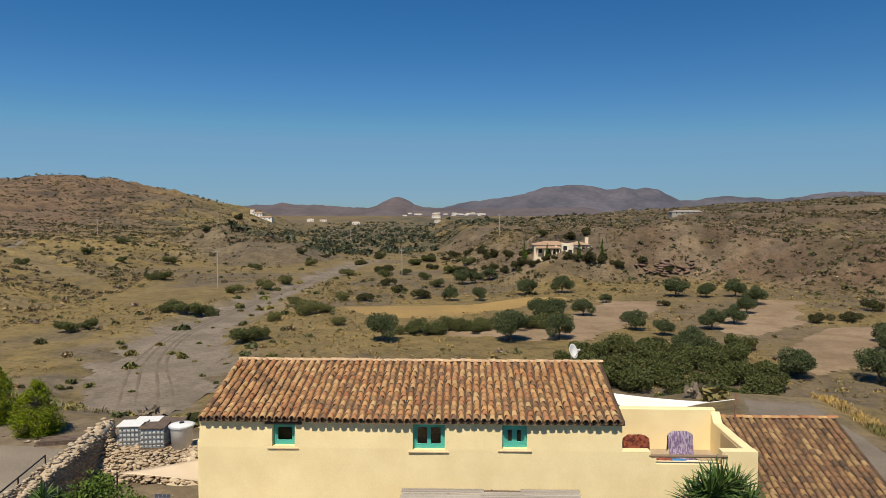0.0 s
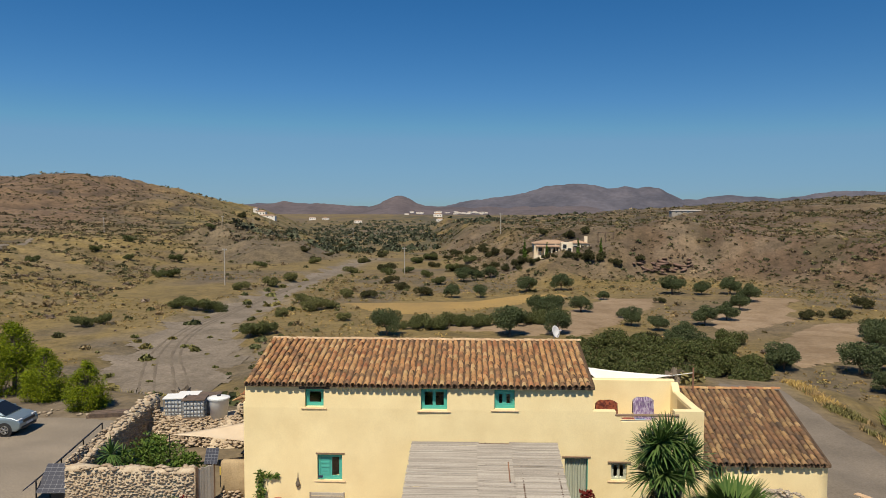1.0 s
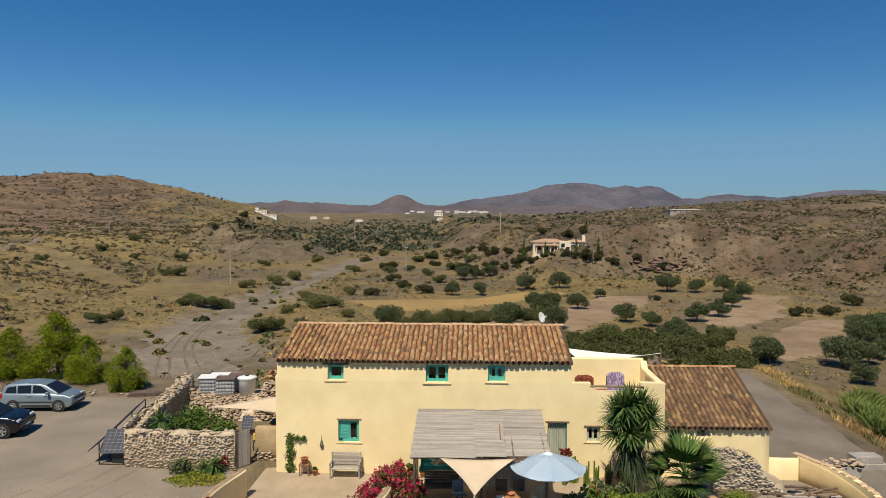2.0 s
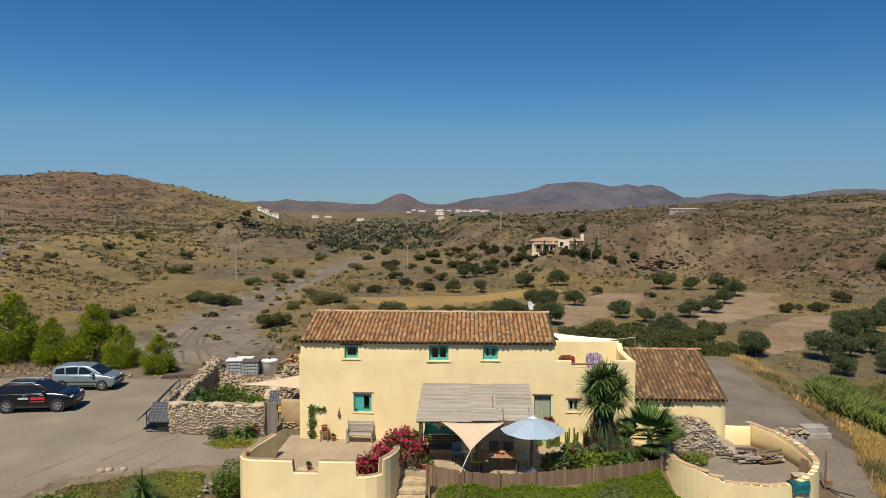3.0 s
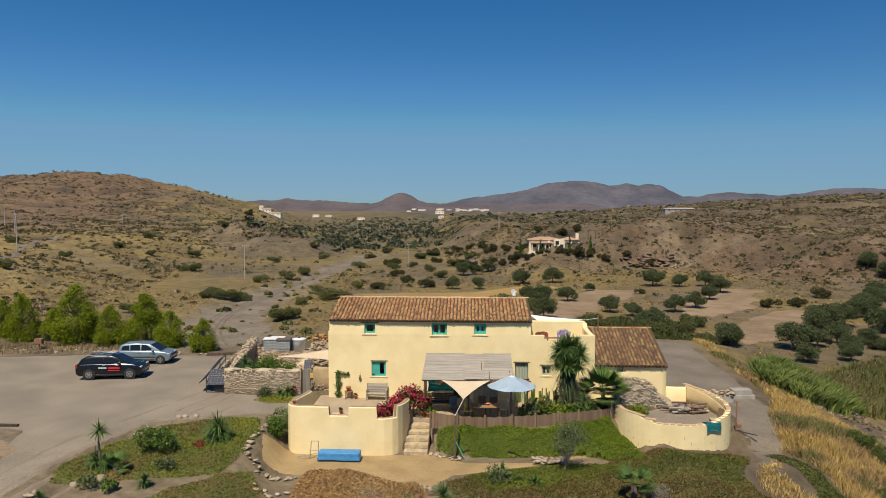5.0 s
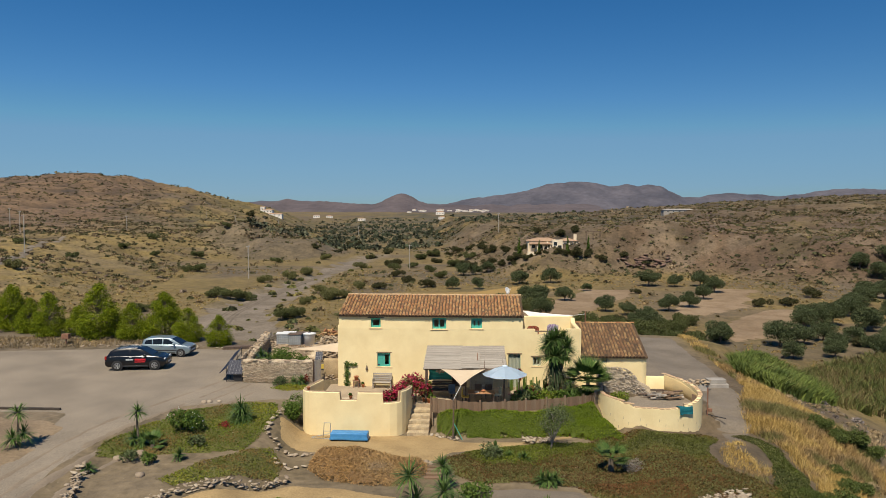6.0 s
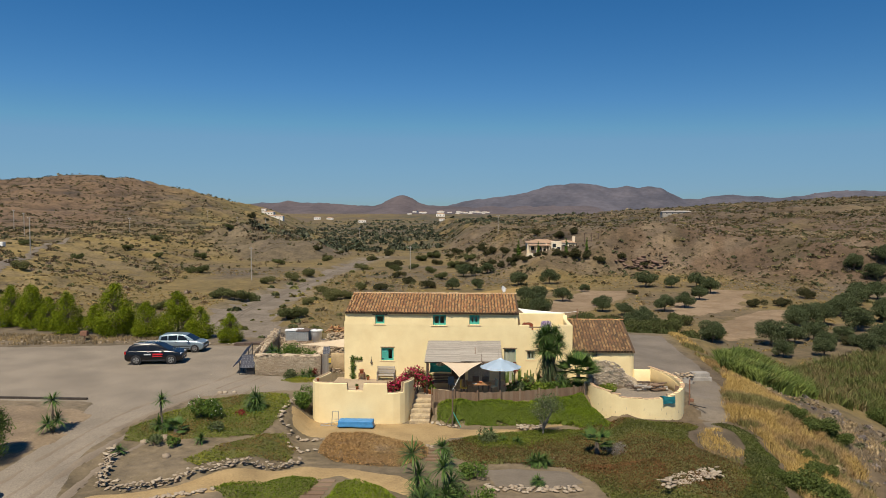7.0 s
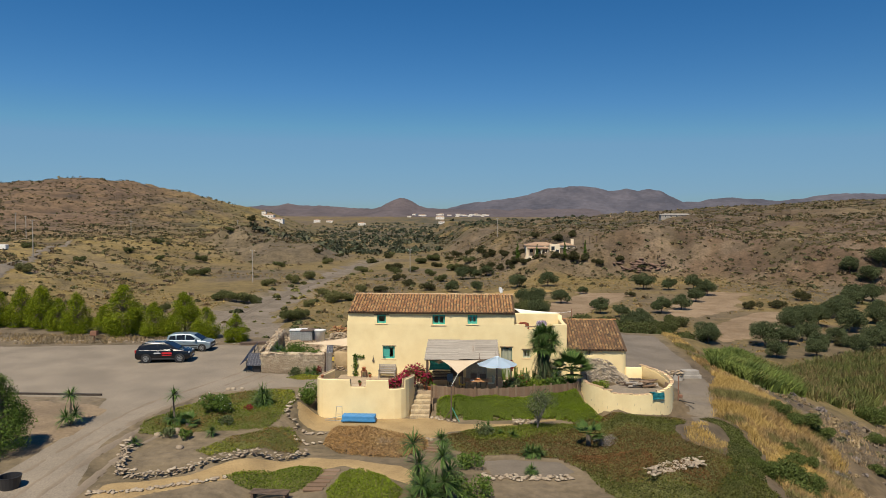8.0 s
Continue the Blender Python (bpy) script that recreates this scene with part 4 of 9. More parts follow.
YUCCA_LEAF = leaf_mat("yucca_leaf", ((0.035, 0.075, 0.02), (0.07, 0.125, 0.03), (0.12, 0.17, 0.05), (0.045, 0.09, 0.025)), 0.4)
GREEN_LEAF = leaf_mat("shrub_leaf", ((0.04, 0.08, 0.015), (0.075, 0.125, 0.022), (0.115, 0.165, 0.03), (0.055, 0.095, 0.018)))
LIME_LEAF = leaf_mat("groundcover_leaf", ((0.07, 0.12, 0.015), (0.12, 0.17, 0.02), (0.18, 0.21, 0.03), (0.09, 0.13, 0.02)))
OLIVE_LEAF = leaf_mat("olive_leaf", ((0.045, 0.065, 0.025), (0.085, 0.11, 0.045), (0.13, 0.15, 0.07), (0.06, 0.08, 0.03)))
PINE_LEAF = leaf_mat("pine_needles", ((0.055, 0.085, 0.005), (0.125, 0.165, 0.007), (0.22, 0.26, 0.011), (0.085, 0.12, 0.006)))
RED_FLOWER = leaf_mat("crimson_bracts", ((0.3, 0.01, 0.05), (0.46, 0.03, 0.1), (0.18, 0.01, 0.028), (0.08, 0.085, 0.03), (0.36, 0.015, 0.06), (0.26, 0.025, 0.025)))
RED_LEAF = leaf_mat("dark_red_leaf", ((0.16, 0.02, 0.02), (0.25, 0.035, 0.03), (0.1, 0.03, 0.02)))
BROWN_LEAF = leaf_mat("dead_twig", ((0.2, 0.12, 0.06), (0.28, 0.18, 0.08), (0.24, 0.17, 0.1), (0.17, 0.11, 0.08)))
GREY_LEAF = leaf_mat("grey_twig", ((0.17, 0.15, 0.13), (0.23, 0.2, 0.18), (0.28, 0.26, 0.24)))
CARPET_LEAF = leaf_mat("succulent_carpet", ((1, 1, 1), (0.7, 0.7, 0.7), (1.25, 1.25, 1.2), (0.85, 0.85, 0.85)), 0.6, True)


def leafy(name, parent, p, size, mat, rng, aspect=0.5, label="", flat=0.0):
    v, f = leaf_faces(p, size, rng, aspect, flat)
    return mpart(name, mesh_np(name, v, f, mat), parent, label)


def yucca(x, y, heads, label, length=0.65, count=110, width=0.055, trunk=0.07, seed=1):
    """A yucca: bare stems, each under a rosette of stiff leaves. heads: (dx, dy, height)."""
    z = height(x, y)
    ob = tagged(empty("yucca", x, y, z - 0.03), label, "yucca")
    rng = np.random.default_rng(seed)
    for dx, dy, hz in heads:
        bm = bmesh.new()
        prev = Vector((0, 0, 0))
        for k in range(1, 5):
            t = k / 4
            nxt = Vector((dx * t + 0.03 * math.sin(5 * t + seed), dy * t, hz * t))
            rod(prev, nxt, trunk * (1.15 - 0.3 * t), trunk * (1.1 - 0.35 * t), bm, 7)
            prev = nxt
        part("stem", bm, BARK, ob)
        v, f = blades([(dx, dy, hz)], count, length, width, rng, YUCCA_LEAF)
        mpart("leaf_rosette", mesh_np("leaf_rosette", v, f, YUCCA_LEAF), ob)
    return ob


def shrub(name, x, y, r, h, mat, label, category="shrub", seed=1, leaf=0.12, count=900, flowers=None, z=None, aspect=0.5):
    """A bush: short stems and a lumpy crown of small leaves."""
    rng = np.random.default_rng(seed)
    z = height(x, y) if z is None else z
    ob = tagged(empty(name, x, y, z - 0.02), label, category)
    bm = bmesh.new()
    for k in range(4):
        a = k * 1.6 + seed
        rod((0, 0, 0), (0.45 * r * math.cos(a), 0.45 * r * math.sin(a), 0.6 * h), 0.03, 0.012, bm, 5)
    part("branchwork", bm, BARK, ob)
    lumps = [(r * 0.55 * rng.uniform(-1, 1), r * 0.55 * rng.uniform(-1, 1), h * rng.uniform(0.3, 0.68), r * rng.uniform(0.38, 0.58)) for _ in range(7)]
    p = shell_points(count, rng, lumps, min(1.0, 0.75 * h / r + 0.1), 0.5)
    p[:, 2] = np.clip(p[:, 2], 0.04, None)
    leafy("crown", ob, p, leaf, mat, rng, aspect)
    if flowers:
        leafy("blossom", ob, shell_points(flowers[1], rng, [(*(np.array(q[:3]) * (1, 1, 1.15)), q[3] * 1.12) for q in lumps], 0.9, 0.45), flowers[2], flowers[0], rng, 0.8)
    return ob


def rock_arrays(seed, squash=0.58):
    bm = bmesh.new()
    bmesh.ops.create_icosphere(bm, subdivisions=1, radius=0.5)
    rng = random.Random(seed)
    for v in bm.verts:
        v.co = Vector((v.co.x * rng.uniform(0.62, 1.25), v.co.y * rng.uniform(0.65, 1.2), v.co.z * squash * rng.uniform(0.7, 1.2)))
    me = bpy.data.meshes.new("rock")
    bm.to_mesh(me)
    v = np.array([p.co[:] for p in me.vertices])
    f = np.array([list(p.vertices) for p in me.polygons])
    bm.free()
    return v, f


ROCKS = [rock_arrays(40 + k) for k in range(5)]


def stones(parent, places, mat, loose=0, name="stone"):
    """Stones at (x, y, z, size, stretch): the first as single stones, the rest joined."""
    rng = random.Random(len(places))
    shared = [mesh_np(name, v, f, mat) for v, f in ROCKS]
    groups = [[] for _ in ROCKS]
    for k, (x, y, z, s, st) in enumerate(places):
        m = pose(x, y, z, rng.uniform(-14, 14), rng.uniform(-14, 14), rng.uniform(0, 360)) @ Matrix.Diagonal((s * st, s, s * rng.uniform(0.5, 0.9), 1))
        if k < loose:
            mpart(name, shared[k % 5], parent, "", m)
        else:
            groups[k % 5].append(m)
    vs, fs, base = [], [], 0
    for (v, f), ms in zip(ROCKS, groups):
        if ms:
            a, b = many(v, f, ms)
            vs.append(a)
            fs.append(b + base)
            base += len(a)
    if vs:
        tagged(mpart("rubble", mesh_np("rubble", np.concatenate(vs), np.concatenate(fs), mat), parent), kind="stuff")


def pot(x, y, z, r, h, label, plant=None, seed=1, flowers=None):
    ob = tagged(empty("flower_pot", x, y, z), label, "flower pot")
    part("pot", lathe([(r * 0.68, 0), (r * 0.95, h * 0.85), (r * 1.08, h * 0.86), (r * 1.08, h), (r * 0.92, h), (r * 0.85, h * 0.86)], 14), TERRACOTTA, ob, "", True)
    part("soil", lathe([(r * 0.88, h * 0.8), (r * 0.9, h * 0.86)], 12), WOOD_DARK, ob)
    if plant:
        rng = np.random.default_rng(seed)
        lumps = [(r * rng.uniform(-0.5, 0.5), r * rng.uniform(-0.5, 0.5), h + plant[0] * rng.uniform(0.2, 0.8), plant[0] * 0.45) for _ in range(4)]
        leafy("plant", ob, shell_points(160, rng, lumps, 1.0, 0.3), 0.13, plant[1], rng)
    return ob


# ---- the patio and the courtyard ----
P = 0.2
bm = bmesh.new()
edge = rounded(PATIO_EDGE, 1)
face_ = bm.faces.new([bm.verts.new((x, y, P)) for x, y in edge])
ext = bmesh.ops.extrude_face_region(bm, geom=[face_])
for v in ext["geom"]:
    if isinstance(v, bmesh.types.BMVert):
        v.co.z = -1.4
bmesh.ops.triangulate(bm, faces=[f for f in bm.faces if len(f.verts) > 4])
patio = tagged(part("patio", bm, PAVING), "raised beige paved patio before the farmhouse", "patio", kind="structure")

court = tagged(empty("courtyard_wall"), "yellow plastered courtyard wall with notched parapet", "wall")
court_line = rounded([(-7.35, -2.7), (-7.6, -4.0), (-7.6, -6.3), (-7.3, -6.75), (-6.6, -6.85), (-3.1, -6.9), (-2.1, -6.8), (-1.6, -6.3), (-1.4, -5.4), (-1.32, -4.3)], 1)


def court_top(s, x, y):
    z = 1.62
    if x < -7.2 and y > -6.2:
        z = 1.6 - 0.26 * float(smooth((y + 6.2) / 3.0))
    if -5.3 < x < -4.25 and y < -6:
        z = 1.14
    if -2.75 < x < -1.78 and y < -6:
        z = 1.0
    if x > -1.75:
        z = 1.6 - 0.18 * float(smooth((y + 6.5) / 2.0))
    return z


part("parapet", wall_along(court_line, -1.45, court_top, 0.3, 0.05), PLASTER, court)
part("worn_top", wall_along(court_line, -1.4, lambda s, x, y: court_top(s, x, y) + 0.012, 0.21, 0.05, 0.015), surface("worn_brown_coping", (0.42, 0.31, 0.2), (0.26, 0.18, 0.11), 3, 30, 0.95, 0.5, 0.02), court, "weathered brown top of the parapet")
part("ledge", box(-5.28, -4.27, -6.9, -6.35, 1.08, 1.15, None, 0.015), MORTAR, court)
pot(-4.7, -6.7, 1.15, 0.11, 0.2, "small clay pot with a succulent in the parapet notch", (0.12, GREEN_LEAF), 3)
pot(-7.3, -6.55, 1.62, 0.1, 0.18, "small clay pot on the parapet corner")
niche = tagged(empty("wall_lamp_box", -7.5, -5.0, 0.9), "small weathered terracotta box set in the wall", "niche")
part("box", box(-0.28, 0.0, -0.15, 0.15, -0.1, 0.22, None, 0.02), TERRACOTTA, niche)

steps = tagged(empty("garden_steps"), "pale stone steps climbing from path to patio", "steps")
for k in range(5):
    part("step", box(-1.3, 0.0, -6.75 + 0.5 * k, -4.2, -1.4 if k == 0 else -0.86 + 0.21 * (k - 1), -0.86 + 0.21 * k, None, 0.03), surface("worn_step_stone", (0.56, 0.45, 0.28), (0.36, 0.28, 0.18), 3, 14, 0.9, 0.4, 0.02) if k == 0 else bpy.data.materials["worn_step_stone"], steps)
part("gate_post", rod((0.06, -5.3, -0.4), (0.06, -5.3, 0.95), 0.05), WOOD_GREY, steps)


def fence_run(parent, line, base, top, board, gap, rail_mat, board_mat):
    pts = resample(line, board + gap)
    shared = None
    for i, (x, y) in enumerate(pts[:-1]):
        ang = math.degrees(math.atan2(pts[i + 1][1] - y, pts[i + 1][0] - x))
        if shared is None:
            bm = box(0, board * 1.24, -0.012, 0.012, 0, top - base)
            shared = bpy.data.meshes.new("board")
            bm.to_mesh(shared)
            bm.free()
            shared.materials.append(board_mat)
        mpart("board", shared, parent, "", pose(x, y + 0.007 * (i % 2), base + 0.02 * math.sin(i * 2.1), 0, 0, ang))
    for zz in (base + 0.12, top - 0.1):
        bm = bmesh.new()
        for a, b in zip(line, line[1:]):
            rod((a[0], a[1] + 0.03, zz), (b[0], b[1] + 0.03, zz), 0.03, None, bm, 5)
        part("rail", bm, rail_mat, parent)


FENCE = [(0.12, -5.15), (1.6, -5.85), (3.1, -6.05), (4.6, -5.85), (5.9, -5.5), (7.2, -5.15), (8.4, -4.75), (9.6, -4.3), (10.35, -3.95)]
fence = tagged(empty("board_fence"), "weathered brown board fence curving round the patio", "fence")
fence_run(fence, rounded(FENCE, 1), -0.05, 0.86, 0.15, 0.003, WOOD_GREY, WOOD_GREY)
for x, y in FENCE[1:]:
    part("post", box(x - 0.055, x + 0.055, y - 0.09, y + 0.02, -0.6, 1.0, None, 0.01), WOOD_GREY, fence)
screen = tagged(empty("board_fence"), "grey board screen at the fence end", "fence")
fence_run(screen, [(10.35, -3.95), (11.1, -2.9)], 0.1, 1.15, 0.15, 0.003, WOOD_GREY, surface("silver_boards", (0.27, 0.245, 0.22), (0.18, 0.16, 0.145), 5, 50, 0.85, 0.4, 0.006, stretch=(4, 4, 0.5)))
part("post", box(11.05, 11.17, -2.95, -2.83, -0.2, 1.2, None, 0.01), WOOD_GREY, screen)

# the reed pergola
perg = tagged(empty("reed_pergola"), "timber pergola roofed with grey reed mats against the house", "pergola")
for x, y, zt in ((-0.35, -3.95, 2.36), (2.2, -4.0, 2.36), (4.65, -3.75, 2.36), (-0.4, -2.0, 2.7)):
    part("post", rod((x, y, P), (x, y, zt), 0.06, 0.05), WOOD_DARK, perg)
part("front_beam", rod((-0.5, -3.95, 2.38), (4.8, -3.72, 2.4), 0.06), WOOD_DARK, perg)
part("back_beam", rod((-0.5, -0.12, 3.06), (4.8, -0.12, 3.08), 0.05), WOOD_DARK, perg)
for x in (-0.3, 0.9, 2.2, 3.4, 4.6):
    part("rafter", rod((x, -4.05, 2.4), (x, -0.1, 3.1), 0.04), WOOD_DARK, perg)


def reed_mat(x0, x1, ya, za, yb, zb, seed, lift=0.0):
    rng, mats, n = random.Random(seed), [], 0
    bm = bmesh.new()
    length = math.hypot(yb - ya, zb - za)
    count = int(length / 0.028)
    for k in range(count):
        t = k / count
        y, z = ya + (yb - ya) * t, za + (zb - za) * t + lift
        a, b = x0 + rng.uniform(-0.03, 0.03), x1 + rng.uniform(-0.03, 0.03)
        r = rng.uniform(0.014, 0.024)
        dz = rng.uniform(-0.012, 0.016)
        vs = [[bm.verts.new((x, y + r * math.cos(q), z + dz + r * math.sin(q) + 0.012 * math.sin(3 * x + k * 0.05))) for q in (math.pi / 2, math.pi * 7 / 6, math.pi * 11 / 6)] for x in (a, (a + b) / 2, b)]
        for u, w in zip(vs, vs[1:]):
            for j in range(3):
                bm.faces.new((u[j], w[j], w[(j + 1) % 3], u[(j + 1) % 3]))
        n += 1
    tagged(part("reed_mat", bm, REED, perg, "grey sun-bleached reed mat"), kind="stuff")


reed_mat(-0.5, 1.95, -4.05, 2.44, -0.12, 3.15, 1)
reed_mat(1.9, 3.1, -4.0, 2.46, -0.3, 3.12, 2, 0.02)
reed_mat(3.05, 4.8, -3.8, 2.45, -0.12, 3.16, 3, 0.0)
part("lath", rod((2.95, -2.8, 2.75), (2.95, -1.6, 2.96), 0.02), RUSTY, perg)
rngp = np.random.default_rng(4)
pp = np.stack([rngp.uniform(0.4, 4.7, 700), rngp.uniform(-4.15, -3.7, 700), rngp.uniform(2.14, 2.4, 700)], 1)
tagged(leafy("brushwood", perg, pp, 0.4, REED_BROWN, rngp, 0.06, "dry brown brushwood under the front edge", 0.8), kind="stuff")
net = tagged(empty("shade_net"), "teal green shade net hung under the pergola", "net")
stretched([(-0.35, -2.6, 2.3), (1.35, -2.6, 2.25), (1.3, -2.55, 1.35), (-0.3, -2.55, 1.3)], GREEN_NET, net, "net", "", 0.2, 10, (0, 1, 0))
back = tagged(empty("reed_screen"), "grey reed screen standing behind the dining table", "screen")
for k in range(46):
    bm_ = rod((2.45 + k * 0.034, -1.2, P), (2.45 + k * 0.034, -1.2, 1.9 + 0.05 * math.sin(k * 2.3)), 0.016, None, None if k == 0 else bm_, 5)
part("reed_panel", bm_, REED, back)
low = tagged(empty("slatted_bench"), "dark slatted bench under the green net", "bench")
for k in range(6):
    part("slat", box(-0.1, 1.3, -2.0 - 0.03, -1.97, P + 0.3 + 0.11 * k, P + 0.38 + 0.11 * k), WOOD_DARK, low)
part("seat", box(-0.1, 1.3, -2.5, -2.02, P + 0.38, P + 0.43), WOOD_DARK, low)
for x in (-0.05, 1.25):
    part("leg", box(x - 0.03, x + 0.03, -2.48, -2.0, P, P + 0.38), WOOD_DARK, low)

sail = tagged(empty("shade_sail"), "beige triangular shade sail tied to a tall post", "shade sail")
stretched([(0.62, -4.1, 2.42), (3.45, -4.05, 2.42), (1.92, -6.35, 1.93)], CANVAS, sail, "cloth", "", 0.3, 14)
part("rope", rod((1.92, -6.35, 1.93), (1.52, -7.25, 1.35), 0.014), WHITE, sail)
post = tagged(empty("sail_post", 1.5, -7.3, height(1.5, -7.3)), "tall dark timber post footed in a stone heap", "post")
part("pole", rod((0, 0, -0.1), (0.02, 0, 2.35), 0.055, 0.045), WOOD_DARK, post)
part("brace", rod((0.55, -0.05, 0.0), (0.05, 0, 0.95), 0.025), TEAL, post)
part("brace", rod((-0.45, 0.25, 0.0), (-0.02, 0, 0.8), 0.03), WOOD_DARK, post)
stones(post, [(0.25 * math.cos(k), 0.25 * math.sin(k), 0.08, 0.25, 1.2) for k in range(7)], PALE_STONE, 7)

para = tagged(empty("parasol", 4.66, -4.2, P), "pale blue garden parasol standing open on the patio", "parasol")
bm, ribs = bmesh.new(), 8
apex, rings = bm.verts.new((0, 0, 2.5)), []
for t in (0.25, 0.5, 0.75, 1.0):
    ring = []
    for k in range(ribs * 4):
        a = 2 * math.pi * k / (ribs * 4)
        scallop = 1 - 0.045 * t * abs(math.sin(a * ribs / 2)) ** 1.0
        ring.append(bm.verts.new((1.42 * t * scallop * math.cos(a), 1.42 * t * scallop * math.sin(a), 2.5 - 0.5 * t ** 1.15 - 0.05 * t * abs(math.sin(a * ribs / 2)))))
    rings.append(ring)
n = ribs * 4
for k in range(n):
    bm.faces.new((apex, rings[0][k], rings[0][(k + 1) % n]))
    for a, b in zip(rings, rings[1:]):
        bm.faces.new((a[k], b[k], b[(k + 1) % n], a[(k + 1) % n]))
bmesh.ops.solidify(bm, geom=bm.faces[:], thickness=0.01)
part("canopy", bm, BLUE_CLOTH, para)
part("vent_cap", lathe([(0.2, 2.48), (0.1, 2.53), (0.02, 2.56)], 12), BLUE_CLOTH, para)
part("pole", rod((0, 0, 0), (0, 0, 2.5), 0.025), WOOD_DARK, para)
part("base", lathe([(0.26, 0), (0.26, 0.06), (0.1, 0.12), (0.04, 0.25)], 16), WHITE, para, "white weighted base")
for k in range(ribs):
    a = 2 * math.pi * k / ribs
    part("rib", rod((0.02 * math.cos(a), 0.02 * math.sin(a), 2.47), (1.38 * math.cos(a), 1.38 * math.sin(a), 1.97), 0.01, None, None, 5), WOOD_DARK, para)

table = tagged(empty("dining_table", 3.2, -3.9, P), "wooden dining table laid under the shade sail", "table")
part("tabletop", box(-0.85, 0.85, -0.45, 0.45, 0.7, 0.75, None, 0.015), WARM_WOOD, table)
for sx in (-0.75, 0.75):
    for sy in (-0.36, 0.36):
        part("leg", rod((sx, sy, 0), (sx, sy, 0.7), 0.035), WOOD_DARK, table)
bowl = tagged(empty("bowl", 3.3, -3.9, P + 0.75), "terracotta bowl on the dining table", "bowl")
part("bowl", lathe([(0.06, 0), (0.15, 0.09), (0.16, 0.1), (0.13, 0.09), (0.05, 0.03)], 14), TERRACOTTA, bowl)
tray = tagged(empty("white_napkin", 2.9, -4.05, P + 0.75), "folded white napkin on the dining table", "napkin")
part("cloth", box(-0.14, 0.14, -0.1, 0.1, 0, 0.03, None, 0.01), WHITE_CLOTH, tray)


def patio_chair(x, y, rz, mat, label):
    ob = tagged(empty("patio_chair", x, y, P, rz), label, "chair", "chairs round the dining table")
    part("seat", box(-0.23, 0.23, -0.22, 0.22, 0.42, 0.47, None, 0.015), mat, ob)
    part("backrest", box(-0.23, 0.23, 0.2, 0.25, 0.47, 0.95, None, 0.02), mat, ob)
    for sx in (-0.2, 0.2):
        for sy in (-0.19, 0.21):
            part("leg", rod((sx, sy, 0), (sx, sy, 0.44), 0.016, None, None, 6), BLACK, ob)
    return ob


patio_chair(2.2, -4.0, 85, YELLOW, "patio chair with a yellow cushion")
patio_chair(4.2, -3.5, -70, PALE_GREEN, "patio chair with a grey-green canvas back")
patio_chair(3.0, -3.0, 0, WOOD_DARK, "dark wooden patio chair under the pergola")
patio_chair(3.7, -3.05, 5, WOOD_DARK, "dark wooden patio chair under the pergola")
patio_chair(1.35, -3.1, 20, plain("blue_grey_cloth", (0.12, 0.17, 0.22), 0.8), "blue-grey chair in the pergola's shade")

bench = tagged(empty("garden_bench", -3.63, -0.42, P), "weathered grey slatted bench against the wall", "bench")
for k in range(4):
    part("back_slat", box(-0.62, 0.62, 0.24, 0.27, 0.46 + 0.14 * k, 0.57 + 0.14 * k), REED, bench)
for k in range(4):
    part("seat_slat", box(-0.62, 0.62, -0.25 + 0.125 * k, -0.15 + 0.125 * k, 0.4, 0.43), REED, bench)
for sx in (-0.62, 0.62):
    part("side_frame", box(sx - 0.03, sx + 0.03, -0.27, 0.3, 0.36, 0.4), REED, bench)
    part("front_leg", box(sx - 0.03, sx + 0.03, -0.27, -0.21, 0, 0.62), REED, bench)
    part("back_leg", box(sx - 0.03, sx + 0.03, 0.22, 0.28, 0, 1.0), REED, bench)
    part("armrest", box(sx - 0.035, sx + 0.035, -0.3, 0.24, 0.62, 0.65), REED, bench)

stand = tagged(empty("plant_stand", -5.45, -0.3, P), "small wooden plant stand by the wall", "plant stand")
part("top", box(-0.22, 0.22, -0.18, 0.18, 0.46, 0.5), RUSTY, stand)
for sx in (-0.19, 0.19):
    for sy in (-0.15, 0.15):
        part("leg", box(sx - 0.02, sx + 0.02, sy - 0.02, sy + 0.02, 0, 0.46), RUSTY, stand)
pot(-5.45, -0.3, P + 0.5, 0.16, 0.28, "terracotta pot on the wooden stand")
pot(-4.98, -0.3, P, 0.13, 0.25, "terracotta pot by the house wall", (0.08, GREEN_LEAF), 2)
for x, y, r, h, pl, sd in ((-2.2, -0.35, 0.14, 0.24, None, 1), (-1.9, -0.3, 0.13, 0.24, (0.2, GREEN_LEAF), 4), (-1.35, -0.32, 0.17, 0.32, (0.45, RED_LEAF), 5), (-0.82, -0.3, 0.17, 0.3, (0.28, GREEN_LEAF), 6), (-0.3, -0.3, 0.12, 0.22, (0.2, GREEN_LEAF), 7), (-0.45, -3.7, 0.17, 0.26, None, 8), (-0.1, -3.95, 0.2, 0.3, (0.3, GREEN_LEAF), 9), (0.15, -4.3, 0.16, 0.26, (0.25, LIME_LEAF), 10)):
    pot(x, y, P, r, h, "terracotta pot with a leafy plant on the patio" if pl else "terracotta pot standing on the patio", pl, sd)

